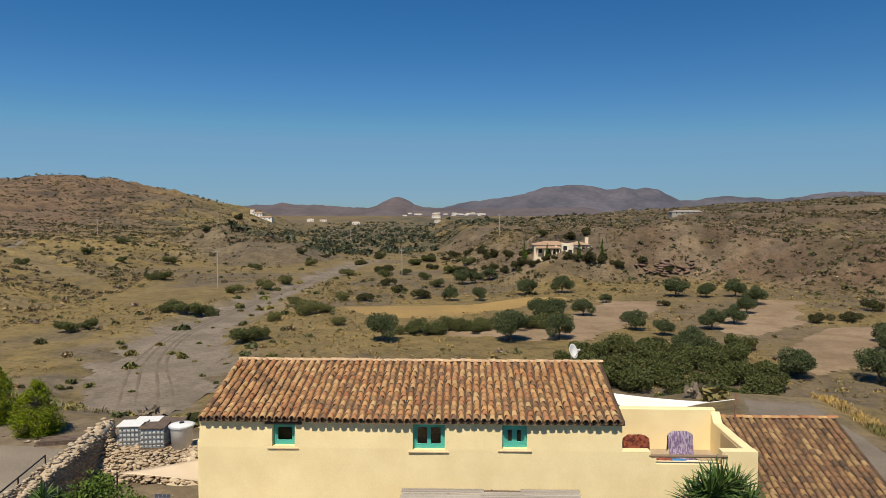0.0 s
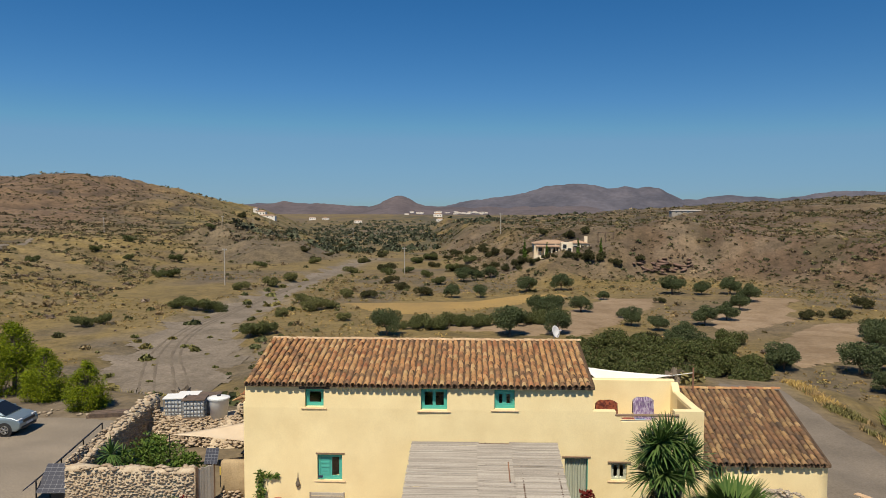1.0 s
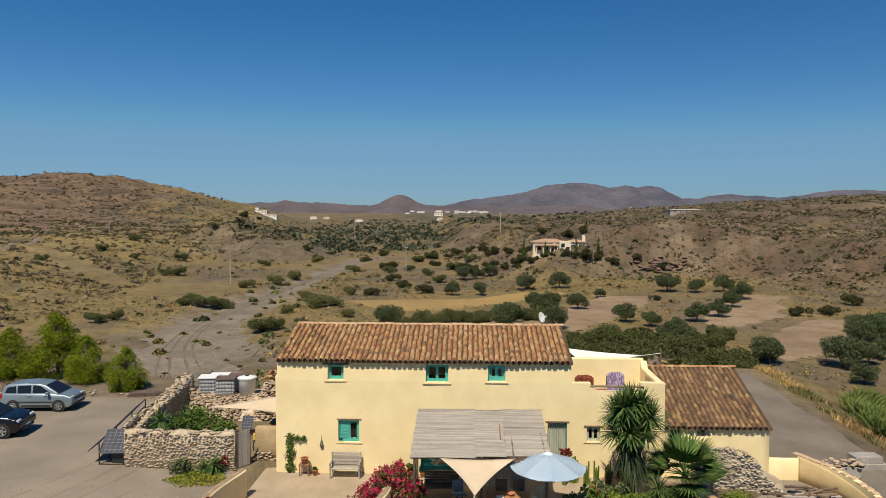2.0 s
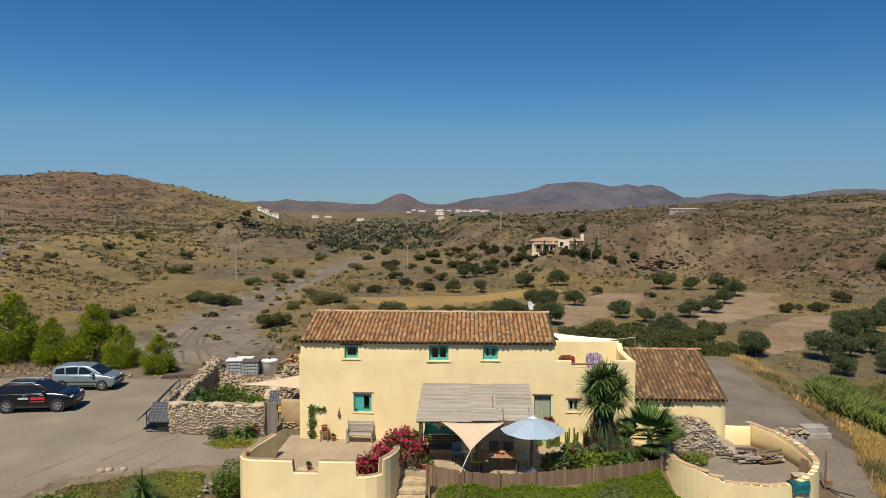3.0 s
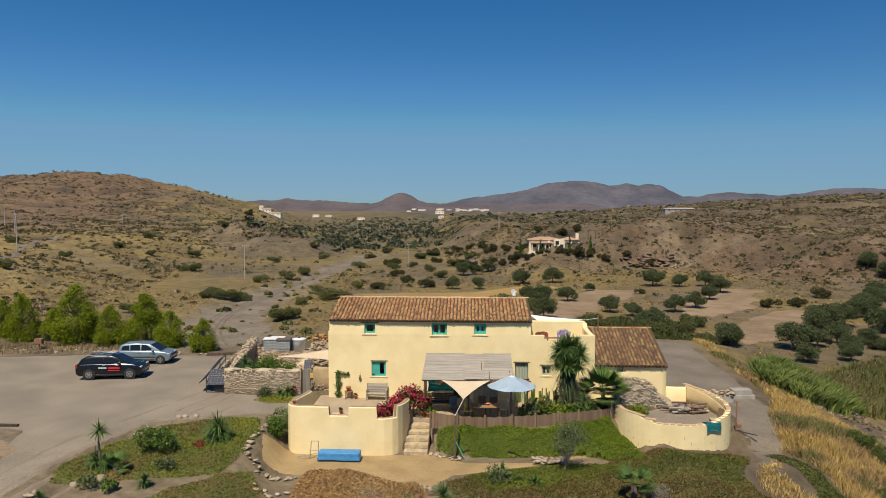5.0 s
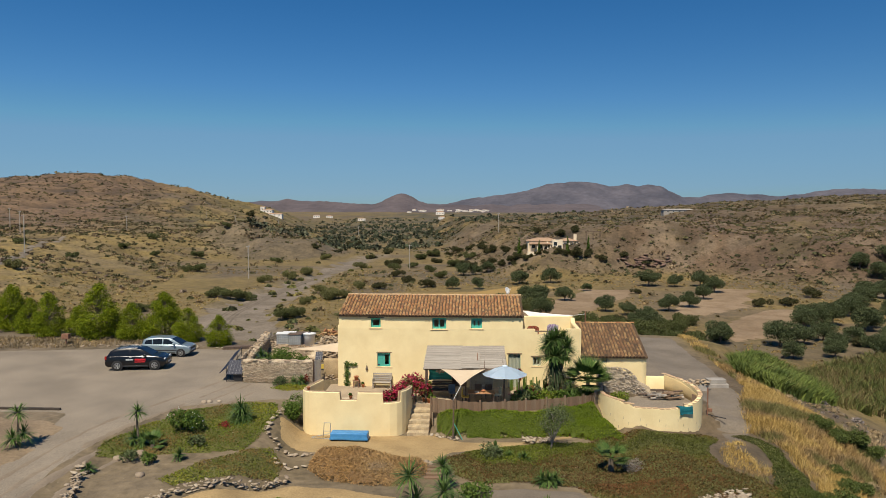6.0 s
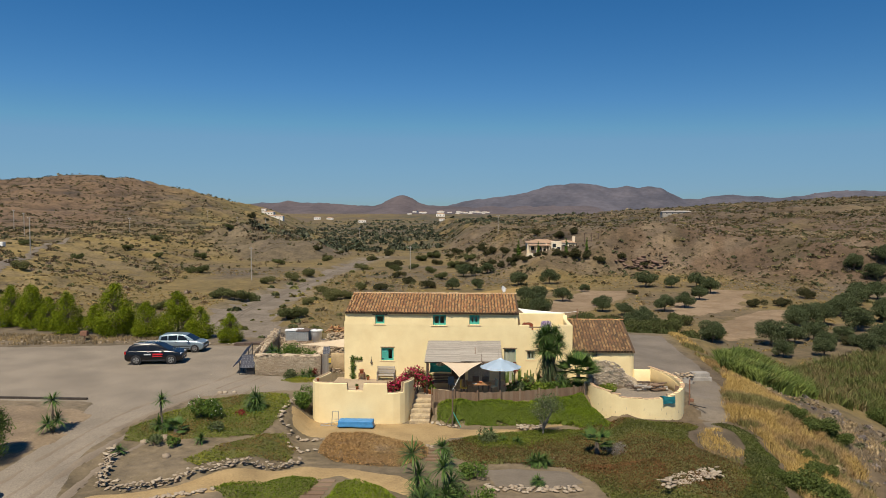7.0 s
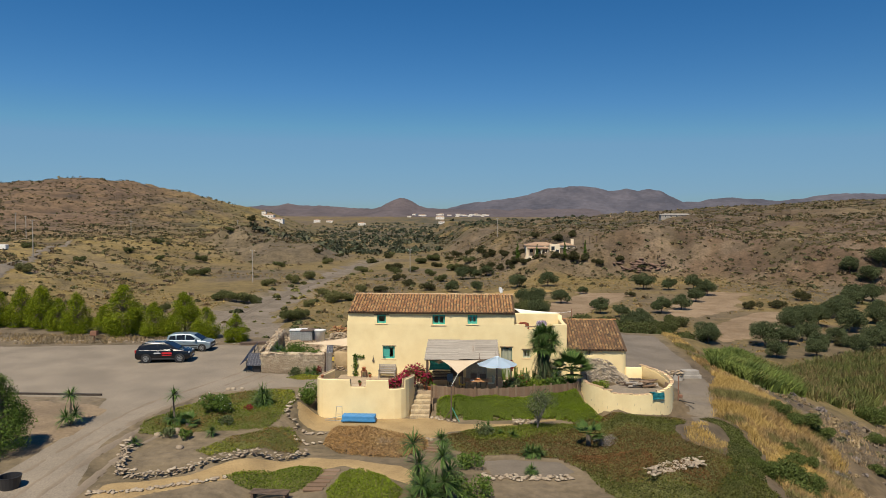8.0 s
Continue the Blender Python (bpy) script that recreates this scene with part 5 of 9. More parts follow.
vine = tagged(empty("climbing_vine", -6.15, -0.03, P), "thin green creeper trained on the yellow wall", "vine")
rngv = np.random.default_rng(8)
t_ = rngv.uniform(0, 1, 330)
vp = np.stack([0.12 * rngv.normal(size=330) * (0.5 + 0.5 * np.sin(t_ * 9) ** 2), -0.03 - 0.05 * rngv.uniform(0, 1, 330), 1.75 * t_], 1)
side_ = rngv.uniform(0, 1, 70)
vp = np.concatenate([vp, np.stack([0.75 * side_, -0.03 - 0.04 * rngv.uniform(0, 1, 70), 1.62 + 0.06 * rngv.normal(size=70) - 0.12 * side_], 1)])
leafy("foliage", vine, vp, 0.13, GREEN_LEAF, rngv)
part("stem", rod((0, -0.03, 0), (0.02, -0.02, 1.7), 0.015), BARK, vine)
orn = tagged(empty("hanging_gourd", -4.75, -0.05, P + 1.45), "dried gourd hung on the yellow wall", "ornament")
part("gourd", lathe([(0.02, -0.32), (0.08, -0.26), (0.09, -0.18), (0.05, -0.1), (0.04, 0.0), (0.01, 0.05)], 10), BARK, orn)
part("cord", rod((0, 0.0, 0.05), (0, 0.02, 0.22), 0.008), BARK, orn)
sign = tagged(empty("wall_plaque", -3.98, 0.015, 1.68), "tiny dark plaque beside the window", "plaque")
part("plate", box(0, 0.16, -0.03, 0.0, 0, 0.09, None, 0.01), plain("dark_blue_enamel", (0.02, 0.03, 0.08), 0.4), sign)

# flowers and pot plants round the patio
def bougainvillea(x, y, r, h, seed, z=P):
    return shrub("bougainvillea", x, y, r, h, GREEN_LEAF, "crimson flowering bougainvillea spilling over the parapet", "bougainvillea", seed, 0.12, 700, (RED_FLOWER, 1200, 0.11), z)


bougainvillea(-2.3, -5.9, 0.85, 1.35, 2)
bougainvillea(-1.75, -4.9, 0.8, 1.55, 5)
bougainvillea(-1.0, -3.8, 1.0, 2.0, 3)
bougainvillea(-0.55, -3.2, 0.55, 1.0, 4)
rngq = random.Random(12)
for k in range(9):
    x, y = 5.5 + 0.32 * k + rngq.uniform(-0.1, 0.1), -4.35 + 0.1 * k + rngq.uniform(-0.5, 0.9)
    shrub("pot_plant", x, y, rngq.uniform(0.5, 0.7), rngq.uniform(0.9, 1.5), (GREEN_LEAF, OLIVE_LEAF, LIME_LEAF)[k % 3], "leafy pot plant crowding the patio edge", "plant", 30 + k, 0.16, 420,
          (RED_FLOWER, 40, 0.12) if k % 3 == 0 else None, P)
for k in range(5):
    x, y = 8.4 + 0.42 * k, -4.0 + 0.22 * k
    shrub("shrub", x, y, 0.55, rngq.uniform(0.9, 1.3), GREEN_LEAF, "dense dark green shrub behind the board fence", "shrub", 50 + k, 0.13, 800, None, P)
for k in range(6):
    bm = bmesh.new()
    ob = tagged(empty("cactus", 5.3 + 0.45 * k, -0.7 - 0.2 * (k % 2), P), "columnar green cactus against the house wall", "cactus")
    for j in range(3):
        rod((0.08 * j - 0.08, 0.05 * j, 0), (0.1 * j - 0.1, 0.05 * j, rngq.uniform(0.6, 1.15)), 0.05, 0.035, bm, 8)
    part("cactus_body", bm, GREEN_LEAF, ob)
for k in range(3):
    pot(7.6 + 0.5 * k, -0.7, P, 0.17, 0.3, "terracotta pot by the wing wall", (0.25, RED_LEAF), 60 + k)
prickly = tagged(empty("prickly_plant", 5.75, -1.0, P), "tall dark-leaved pot plant by the door", "plant")
rngc = np.random.default_rng(3)
leafy("foliage", prickly, shell_points(120, rngc, [(0, 0, 1.35, 0.28), (0.12, 0, 1.0, 0.2)], 1, 0.3), 0.2, RED_LEAF, rngc)
part("stem", rod((0, 0, 0), (0.05, 0, 1.3), 0.03, 0.02), BARK, prickly)

big = tagged(empty("tall_yucca", 8.1, -2.5, P), "tall multi-headed yucca tree with drooping dead skirt", "yucca")
rngy = np.random.default_rng(21)
for dx, dy, hz in ((0.0, 0.0, 4.0), (-0.55, 0.1, 3.5), (0.65, -0.1, 3.4), (0.1, 0.3, 2.9), (-0.2, -0.35, 2.9), (0.4, 0.25, 3.8), (-0.35, -0.2, 3.85), (0.6, 0.1, 2.8), (-0.5, 0.0, 2.8)):
    bm = bmesh.new()
    rod((0, 0, 0), (dx * 0.3, dy * 0.3, hz * 0.5), 0.13, 0.1, bm)
    rod((dx * 0.3, dy * 0.3, hz * 0.5), (dx, dy, hz), 0.1, 0.07, bm)
    part("stem", bm, BARK, big)
    v, f = blades([(dx, dy, hz)], 170, 0.88, 0.065, rngy, YUCCA_LEAF, 0.22, 0.15)
    mpart("leaf_rosette", mesh_np("leaf_rosette", v, f, YUCCA_LEAF), big)
v, f = blades([(0.0, 0, 2.1), (0.15, 0, 1.7), (-0.1, 0.1, 2.4)], 90, 0.8, 0.05, rngy, BROWN_LEAF, 1.6, -0.4)
mpart("dead_skirt", mesh_np("dead_skirt", v, f, leaf_mat("dark_hanging_leaf", ((0.03, 0.05, 0.02), (0.05, 0.07, 0.03), (0.08, 0.07, 0.04)))), big)


def fan_palm(x, y, z, h, r, n, label, seed):
    ob = tagged(empty("fan_palm", x, y, z), label, "palm")
    rng = np.random.default_rng(seed)
    part("trunk", rod((0, 0, 0), (0, 0, h), 0.16, 0.12), BARK, ob)
    for k in range(n):
        az, el = 2.4 * k + rng.uniform(-0.2, 0.2), rng.uniform(-0.1, 1.2)
        d = np.array([math.cos(az) * math.cos(el), math.sin(az) * math.cos(el), math.sin(el)])
        side = np.array([-math.sin(az), math.cos(az), 0])
        up = np.cross(d, side) * -1
        hub = np.array([0, 0, h]) + d * r * 0.5
        vs, fs = [], []
        for j in range(17):
            a = (j - 8) * 0.155
            o = d * math.cos(a) + side * math.sin(a)
            tip = hub + o * r * 0.8 * (1 - 0.25 * abs(a)) + np.array([0, 0, -0.05 * r])
            w = np.cross(o, up) * 0.017 * (1 + r)
            vs += [hub, hub + o * r * 0.3 - w, tip, hub + o * r * 0.3 + w]
            fs.append((4 * j, 4 * j + 1, 4 * j + 2, 4 * j + 3))
        frond = mpart("frond", mesh_np("frond", np.array(vs), np.array(fs), YUCCA_LEAF), ob)
        part("stalk", rod((0, 0, h), hub, 0.02, 0.012, None, 5), YUCCA_LEAF, frond)
    return ob


fan_palm(10.1, -2.9, P, 1.3, 1.5, 34, "fan palm with broad green fronds beside the fence", 5)
yucca(8.9, -3.6, [(0, 0, 1.3), (0.25, -0.1, 0.7), (-0.3, 0.1, 0.5)], "small pale green yucca behind the fence", 0.7, 80, 0.05, 0.06, 6)
yucca(8.2, -3.9, [(0, 0, 0.75)], "small variegated yucca behind the fence", 0.55, 80, 0.05, 0.05, 7)

# the rubble wall and the round enclosure before the annex
rub = tagged(empty("rubble_wall"), "sloping stub of dry rubble stone wall", "wall")
rr = random.Random(3)
places = []
for k in range(1900):
    u = rr.random()
    x = 11.0 + 3.5 * u
    top = 0.05 + 2.0 * (1 - smooth((abs(u - 0.28) - 0.16) / 0.75)) * (1.0 if u < 0.75 else 0.8)
    z = rr.uniform(-0.2, float(top))
    places.append((x, -1.42 - 0.12 * rr.random() + 0.07 * z, z, rr.uniform(0.07, 0.19), rr.uniform(1.1, 2.0)))
places.sort(key=lambda q: q[1])
stones(rub, places, surface("grey_rubble", (0.5, 0.42, 0.32), (0.34, 0.28, 0.21), 3, 30, 0.92, 0.5, 0.02, pieces=((0.5, 0.42, 0.32), (0.38, 0.31, 0.23), (0.58, 0.5, 0.4), (0.45, 0.38, 0.3))), 120)
bm = bmesh.new()
prof_ = [(11.0, 1.55), (11.5, 2.0), (12.3, 1.95), (13.2, 1.5), (14.0, 1.0), (14.5, 0.75)]
fr = [bm.verts.new((x, -1.4, z - 0.08)) for x, z in prof_] + [bm.verts.new((14.5, -1.52, -0.4)), bm.verts.new((11.0, -1.52, -0.4))]
g = bm.faces.new(fr)
ex = bmesh.ops.extrude_face_region(bm, geom=[g])
bmesh.ops.translate(bm, verts=[v for v in ex["geom"] if isinstance(v, bmesh.types.BMVert)], vec=(0, 0.6, 0))
part("core", bm, MORTAR, rub)

ring_w = tagged(empty("round_enclosure_wall"), "round yellow block wall topped with clay coping", "wall")
ring_line = rounded(RING, 2)


def ring_top(s, x, y):
    base = np.interp(s, [0, 2.3, 2.45, 2.9, 3.05, 5.4, 6.4, 7.6, 9.0, 13], [1.0, 0.95, 0.82, 0.8, 0.64, 0.62, 0.76, 1.05, 1.15, 1.25])
    return float(base) + 0.015 * math.sin(s * 5)


part("wall", wall_along(ring_line, -1.35, ring_top, 0.26, 0.1, 0.03), PLASTER, ring_w)
# thin duller sheet along the inner face, from the right side to the back
inner = [(x * 0.955 + 13.9 * 0.045, y * 0.955 - 3.0 * 0.045) for x, y in resample(ring_line, 0.3)[27:-1]]
part("inner_render", wall_along(inner, 0.0, lambda s, x, y: 0.9 + 0.28 * float(smooth((s - 1) / 4)), 0.05, 0.15, 0.01), PLASTER_DULL, ring_w, "dull ochre skin on the inner face", True)
part("end_wall", wall_along([(15.95, 0.2), (14.62, 0.22)], -0.8, lambda s, x, y: 1.1, 0.24), PLASTER, ring_w, "", True)
pts, s_acc, coping = resample(ring_line, 0.3), 0.0, None
for i, (x, y) in enumerate(pts[:-1]):
    ang = math.degrees(math.atan2(pts[i + 1][1] - y, pts[i + 1][0] - x))
    if coping is None:
        bm = box(0, 0.298, -0.135, 0.135, 0, 0.022, None, 0.005)
        coping = bpy.data.meshes.new("coping_tile")
        bm.to_mesh(coping)
        bm.free()
        coping.materials.append(surface("pale_brick", (0.6, 0.42, 0.26), (0.5, 0.33, 0.19), 3, 30, 0.9, 0.3, 0.01))
    mpart("coping_tile", coping, ring_w, "", pose(x, y, ring_top(s_acc, x, y) + 0.002, 0, 0, ang))
    s_acc += math.hypot(pts[i + 1][0] - x, pts[i + 1][1] - y)
# block courses that show through the plaster
blk = bmesh.new()
for row in range(3):
    for i in range(6, 28):
        (x, y), (x2, y2) = pts[i], pts[min(i + 1, len(pts) - 1)]
        if (i + row) % 3 == 0:
            d = math.hypot(x2 - x, y2 - y)
            nx, ny = (y2 - y) / d, -(x2 - x) / d
            box(-0.012, 0.012, -0.004, 0.004, 0, 0.16, blk, 0, pose(x + nx * 0.136, y + ny * 0.136, -0.75 + 0.3 * row, 0, 0, math.degrees(math.atan2(y2 - y, x2 - x))))
part("joint", blk, MORTAR, ring_w)
bm = bmesh.new()
f_ = bm.faces.new([bm.verts.new((x, y, 0.18)) for x, y in [(10.9, -3.2), (11.2, -4.6), (11.8, -5.4), (12.9, -5.85), (14.4, -6.0), (15.7, -5.6), (16.55, -4.8), (16.85, -3.6), (16.7, -1.7), (16.1, -0.4), (15.9, 0.1), (14.6, 0.1), (10.9, -0.6)]])
ex = bmesh.ops.extrude_face_region(bm, geom=[f_])
bmesh.ops.translate(bm, verts=[v for v in ex["geom"] if isinstance(v, bmesh.types.BMVert)], vec=(0, 0, -1.2))
tagged(part("enclosure_floor", bm, GRAVEL), "grey gravel floor inside the round enclosure", "floor", kind="structure")
wood = tagged(empty("firewood_heap", 15.0, -2.2, 0.18), "heap of grey branches and split firewood", "firewood")
for k in range(34):
    a = rr.uniform(-0.5, 0.5)
    zc = rr.uniform(0.06, 0.5) * (1 - abs(k - 17) / 24)
    x, y = rr.uniform(-0.9, 1.1), rr.uniform(-0.45, 0.4)
    ln = rr.uniform(0.3, 0.55)
    part("log", rod((x - ln * math.cos(a), y - ln * math.sin(a), zc + 0.05), (x + ln * math.cos(a), y + ln * math.sin(a), zc + 0.07), rr.uniform(0.035, 0.075), None, None, 6), (WOOD_GREY, WOOD_DARK, REED)[k % 3], wood)
stool = tagged(empty("log_stool", 16.0, -4.7, 0.18), "low timber block seat inside the enclosure", "stool")
part("seat", box(-0.3, 0.3, -0.2, 0.2, 0.32, 0.4, None, 0.02), MORTAR, stool)
for sx in (-0.22, 0.22):
    part("leg", box(sx - 0.06, sx + 0.06, -0.16, 0.16, 0, 0.32), WOOD_GREY, stool)
board_ = tagged(empty("leaning_board", 16.5, -3.9, 0.18), "weathered board leaning on the curved wall", "board")
part("board", box(-0.2, 0.2, 0, 0.03, 0, 0.75, None, 0, pose(0, 0, 0, -8, 0, -70)), WOOD_GREY, board_)
towel = tagged(empty("towel", 15.4, -5.87, 0.66), "teal towel hung over the enclosure wall", "towel")
bm = bmesh.new()
gridt = []
for k in range(13):
    u = k / 12
    gridt.append([bm.verts.new(((u - 0.5) * 0.95, yy + 0.02 * math.sin(7 * u), zz + 0.02 * math.sin(5 * u + j) - 0.03 * (u > 0.6))) for j, (yy, zz) in enumerate(((0.17, -0.22), (0.17, 0.03), (0.0, 0.07), (-0.19, 0.04), (-0.22, -0.2), (-0.22, -0.38)))])
for k in range(12):
    for j in range(5):
        bm.faces.new((gridt[k][j], gridt[k + 1][j], gridt[k + 1][j + 1], gridt[k][j + 1]))
bmesh.ops.solidify(bm, geom=bm.faces[:], thickness=0.015)
bmesh.ops.transform(bm, matrix=pose(0, 0, 0.02, 0, 0, 22), verts=bm.verts[:])
part("cloth", bm, TOWEL, towel, "", True)
tapp = tagged(empty("stand_pipe", 17.3, -4.3, height(17.3, -4.3)), "rusty standpipe post beside the enclosure wall", "standpipe")
part("pipe", rod((0, 0, 0), (0, 0, 1.75), 0.045), RUSTY, tapp)
part("valve", box(0.04, 0.28, -0.08, 0.08, 0.25, 0.45, None, 0.02), RUSTY, tapp)
part("hose", rod((0.2, -0.1, 0.04), (0.9, -0.7, 0.03), 0.03), BLACK, tapp)
heap = tagged(empty("stone_row"), "row of loose stones along the track", "stones")
stones(heap, [(14.9 + 4.7 * rr.random(), 1.6 + 0.5 * rr.random(), height(17, 1.8) + rr.uniform(0.0, 0.45), rr.uniform(0.2, 0.4), 1.3) for _ in range(120)], STONE, 40)
part("kerb", box(17.0, 19.4, 1.7, 2.0, height(18, 1.8) - 0.2, height(18, 1.8) + 0.28, None, 0.02), CONCRETE, heap)
bl = tagged(empty("concrete_block", 20.5, 3.3, height(20.5, 3.3), 4), "stepped grey concrete block beside the track", "block")
part("lower_block", box(-0.75, 0.75, -0.4, 0.4, -0.1, 0.3, None, 0.02), CONCRETE, bl)
part("upper_block", box(-0.7, 0.6, -0.3, 0.4, 0.3, 0.62, None, 0.02), CONCRETE, bl)

# the covered garden swing box below the courtyard wall
tb = tagged(empty("covered_box", -4.6, -7.75, height(-4.6, -7.75), -1), "long low garden seat under a blue tarpaulin", "garden box")
bm = box(-1.1, 1.1, -0.33, 0.33, 0.1, 0.52, None, 0.06)
bmesh.ops.subdivide_edges(bm, edges=bm.edges[:], cuts=2, use_grid_fill=True)
for v in bm.verts:
    v.co += Vector((0.02, 0.03, 0.025)) * noise.noise(v.co * 4)
    if v.co.z < 0.2:
        v.co.x *= 1.05
        v.co.y *= 1.1
part("tarpaulin", bm, TARP, tb, "", True)
for sx in (-1.0, 1.0):
    part("leg", box(sx - 0.04, sx + 0.04, -0.25, 0.25, 0, 0.14), BLACK, tb)
fr_ = tagged(empty("folding_trolley", -6.0, -7.65, height(-6.0, -7.65)), "folded metal trolley frame beside the covered seat", "trolley")
for a, b in (((-0.2, 0, 0), (-0.12, 0, 1.0)), ((0.25, 0, 0), (0.25, 0, 1.0)), ((-0.12, 0, 1.0), (0.25, 0, 1.0)), ((-0.2, 0, 0.5), (0.25, 0, 0.5)), ((-0.9, 0.1, 0.1), (0.2, 0.0, 0.35)), ((-0.95, 0.1, 0.05), (0.2, 0, 0.05))):
    part("tube", rod(a, b, 0.02), STEEL, fr_)
# ---- the walled yard beside the house ----
def stone_face(parent, line, base, top, mat, size, loose, face, depth=0.08, seed=1, gap=0.86):
    """Courses of stones on one face of a wall (face: +1 right of the line, -1 left)."""
    rng, places = random.Random(seed), []
    pts = resample(line, size)
    z = base
    while z < top + 0.1:
        sh = rng.uniform(0, 1)
        for i, (x, y) in enumerate(pts[:-1]):
            x2, y2 = pts[i + 1]
            d = math.hypot(x2 - x, y2 - y)
            nx, ny = (y2 - y) / d * face, -(x2 - x) / d * face
            zz = z + rng.uniform(-0.05, 0.05)
            if zz > top + rng.uniform(-0.05, 0.1):
                continue
            px, py = x + (x2 - x) * sh, y + (y2 - y) * sh
            places.append((px + nx * depth * rng.uniform(0.9, 1.08), py + ny * depth * rng.uniform(0.9, 1.08), zz, size * rng.uniform(0.75, 1.45), rng.uniform(0.9, 1.5)))
        z += size * gap * 0.62
    rng.shuffle(places)
    stones(parent, places, mat, loose)


YG = 0.4
sw = tagged(empty("yard_wall"), "dry stone yard wall of tan field stones", "wall")
FRONT_LINE = [(-13.45, -0.05), (-8.5, -0.2)]
part("core", wall_along(FRONT_LINE, 0.2, lambda s, x, y: 2.0 + 0.04 * math.sin(3 * s), 0.46, 0.2, 0.08, 0.015), MORTAR, sw, "", True)
stone_face(sw, FRONT_LINE, 0.46, 1.95, STONE, 0.155, 290, 1, 0.22, 2, 0.8)
stones(sw, [(-13.4 + 4.9 * k / 40, -0.12 + 0.2 * math.sin(k * 7), 2.0, 0.22 + 0.07 * math.sin(k * 3), 1.5) for k in range(40)], STONE, 0)
sw2 = tagged(empty("yard_wall"), "long dry stone wall running back along the car park", "wall")
SIDE_LINE = [(-13.4, 0.3), (-13.95, 4.8), (-14.5, 9.2)]
part("core", wall_along(SIDE_LINE, 0.2, lambda s, x, y: 1.75 + 0.5 * float(smooth(s / 7)), 0.6, 0.2, 0.1, 0.06), MORTAR, sw2, "", True)
stone_face(sw2, SIDE_LINE, 0.5, 2.1, STONE, 0.16, 0, 1, 0.31, 3)
stone_face(sw2, SIDE_LINE, 0.5, 2.1, STONE, 0.16, 0, -1, 0.31, 4)
rg = random.Random(9)
stones(sw2, [(-13.4 - 1.1 * k / 60 + rg.uniform(-0.25, 0.25), 0.3 + 9.1 * k / 60, 1.8 + 0.5 * float(smooth(k / 45)), rg.uniform(0.16, 0.3), 1.5) for k in range(60)], STONE, 0)
sw3 = tagged(empty("rubble_bank"), "bank of tumbled stones carrying the water tanks", "wall")
bm = bmesh.new()
sec = [(6.6, 0.3), (7.3, 1.0), (7.9, 1.35), (9.6, 1.4), (10.2, 0.2)]
rows_ = [[bm.verts.new((x, y + 0.15 * math.sin(x * 2), z + 0.1 * math.sin(x * 3) * (z > 0.5))) for y, z in sec] for x in np.linspace(-14.5, -6.7, 18)]
for a, b in zip(rows_, rows_[1:]):
    for k in range(len(sec) - 1):
        bm.faces.new((a[k], a[k + 1], b[k + 1], b[k]))
part("core", bm, MORTAR, sw3)
pl = []
for k in range(1700):
    x = rg.uniform(-14.4, -6.8)
    t = rg.random()
    y, z = np.interp(t, [0, 0.45, 0.8, 1], [6.7, 7.3, 7.9, 8.2]), np.interp(t, [0, 0.45, 0.8, 1], [0.45, 1.05, 1.4, 1.5])
    z = z + (0.75 * float(smooth((x + 10.1) / 0.8)) + 0.5 * float(smooth((-13.4 - x) / 0.8))) * t
    pl.append((x, float(y) + rg.uniform(-0.12, 0.12), float(z), rg.uniform(0.11, 0.27), rg.uniform(1.1, 2.0)))
stones(sw3, pl, STONE, 60)
tiles_heap = tagged(empty("tile_heap"), "heap of broken terracotta roof tiles", "tiles")
v, f = many(COVER_V, COVER_F, [pose(rg.uniform(-9.8, -6.9), rg.uniform(8.2, 9.2), 2.05 + rg.uniform(0, 0.45), rg.uniform(-40, 40), rg.uniform(-40, 40), rg.uniform(0, 360)) for _ in range(140)])
tagged(mpart("broken_tile", mesh_np("broken_tile", v, f, CLAY), tiles_heap), kind="stuff")
part("mound", box(-9.9, -6.8, 8.1, 9.4, 1.2, 2.1, None, 0.2), MORTAR, tiles_heap)


def ibc(x, y, z, rz, lid, label):
    """A caged plastic water tank on a pallet."""
    ob = tagged(empty("caged_tank", x, y, z, rz), label, "water tank", "caged tanks")
    part("tank", box(-0.48, 0.48, -0.4, 0.4, 0.12, 0.92, None, 0.06), OFFWHITE, ob, "milky plastic tank")
    part("pallet", box(-0.52, 0.52, -0.44, 0.44, 0, 0.11), WOOD_GREY, ob)
    for k in range(7):
        xx = -0.5 + k / 6
        part("cage_bar", box(xx - 0.012, xx + 0.012, -0.45, -0.425, 0.1, 0.94), STEEL, ob)
    for k in range(5):
        zz = 0.14 + 0.2 * k
        part("cage_bar", box(-0.51, 0.51, -0.452, -0.427, zz - 0.012, zz + 0.012), STEEL, ob)
        part("cage_bar", box(0.485, 0.51, -0.44, 0.44, zz - 0.012, zz + 0.012), STEEL, ob)
    part("cover", box(-0.55, 0.55, -0.47, 0.47, 0.94, 1.0, None, 0.01), lid, ob)
    return ob


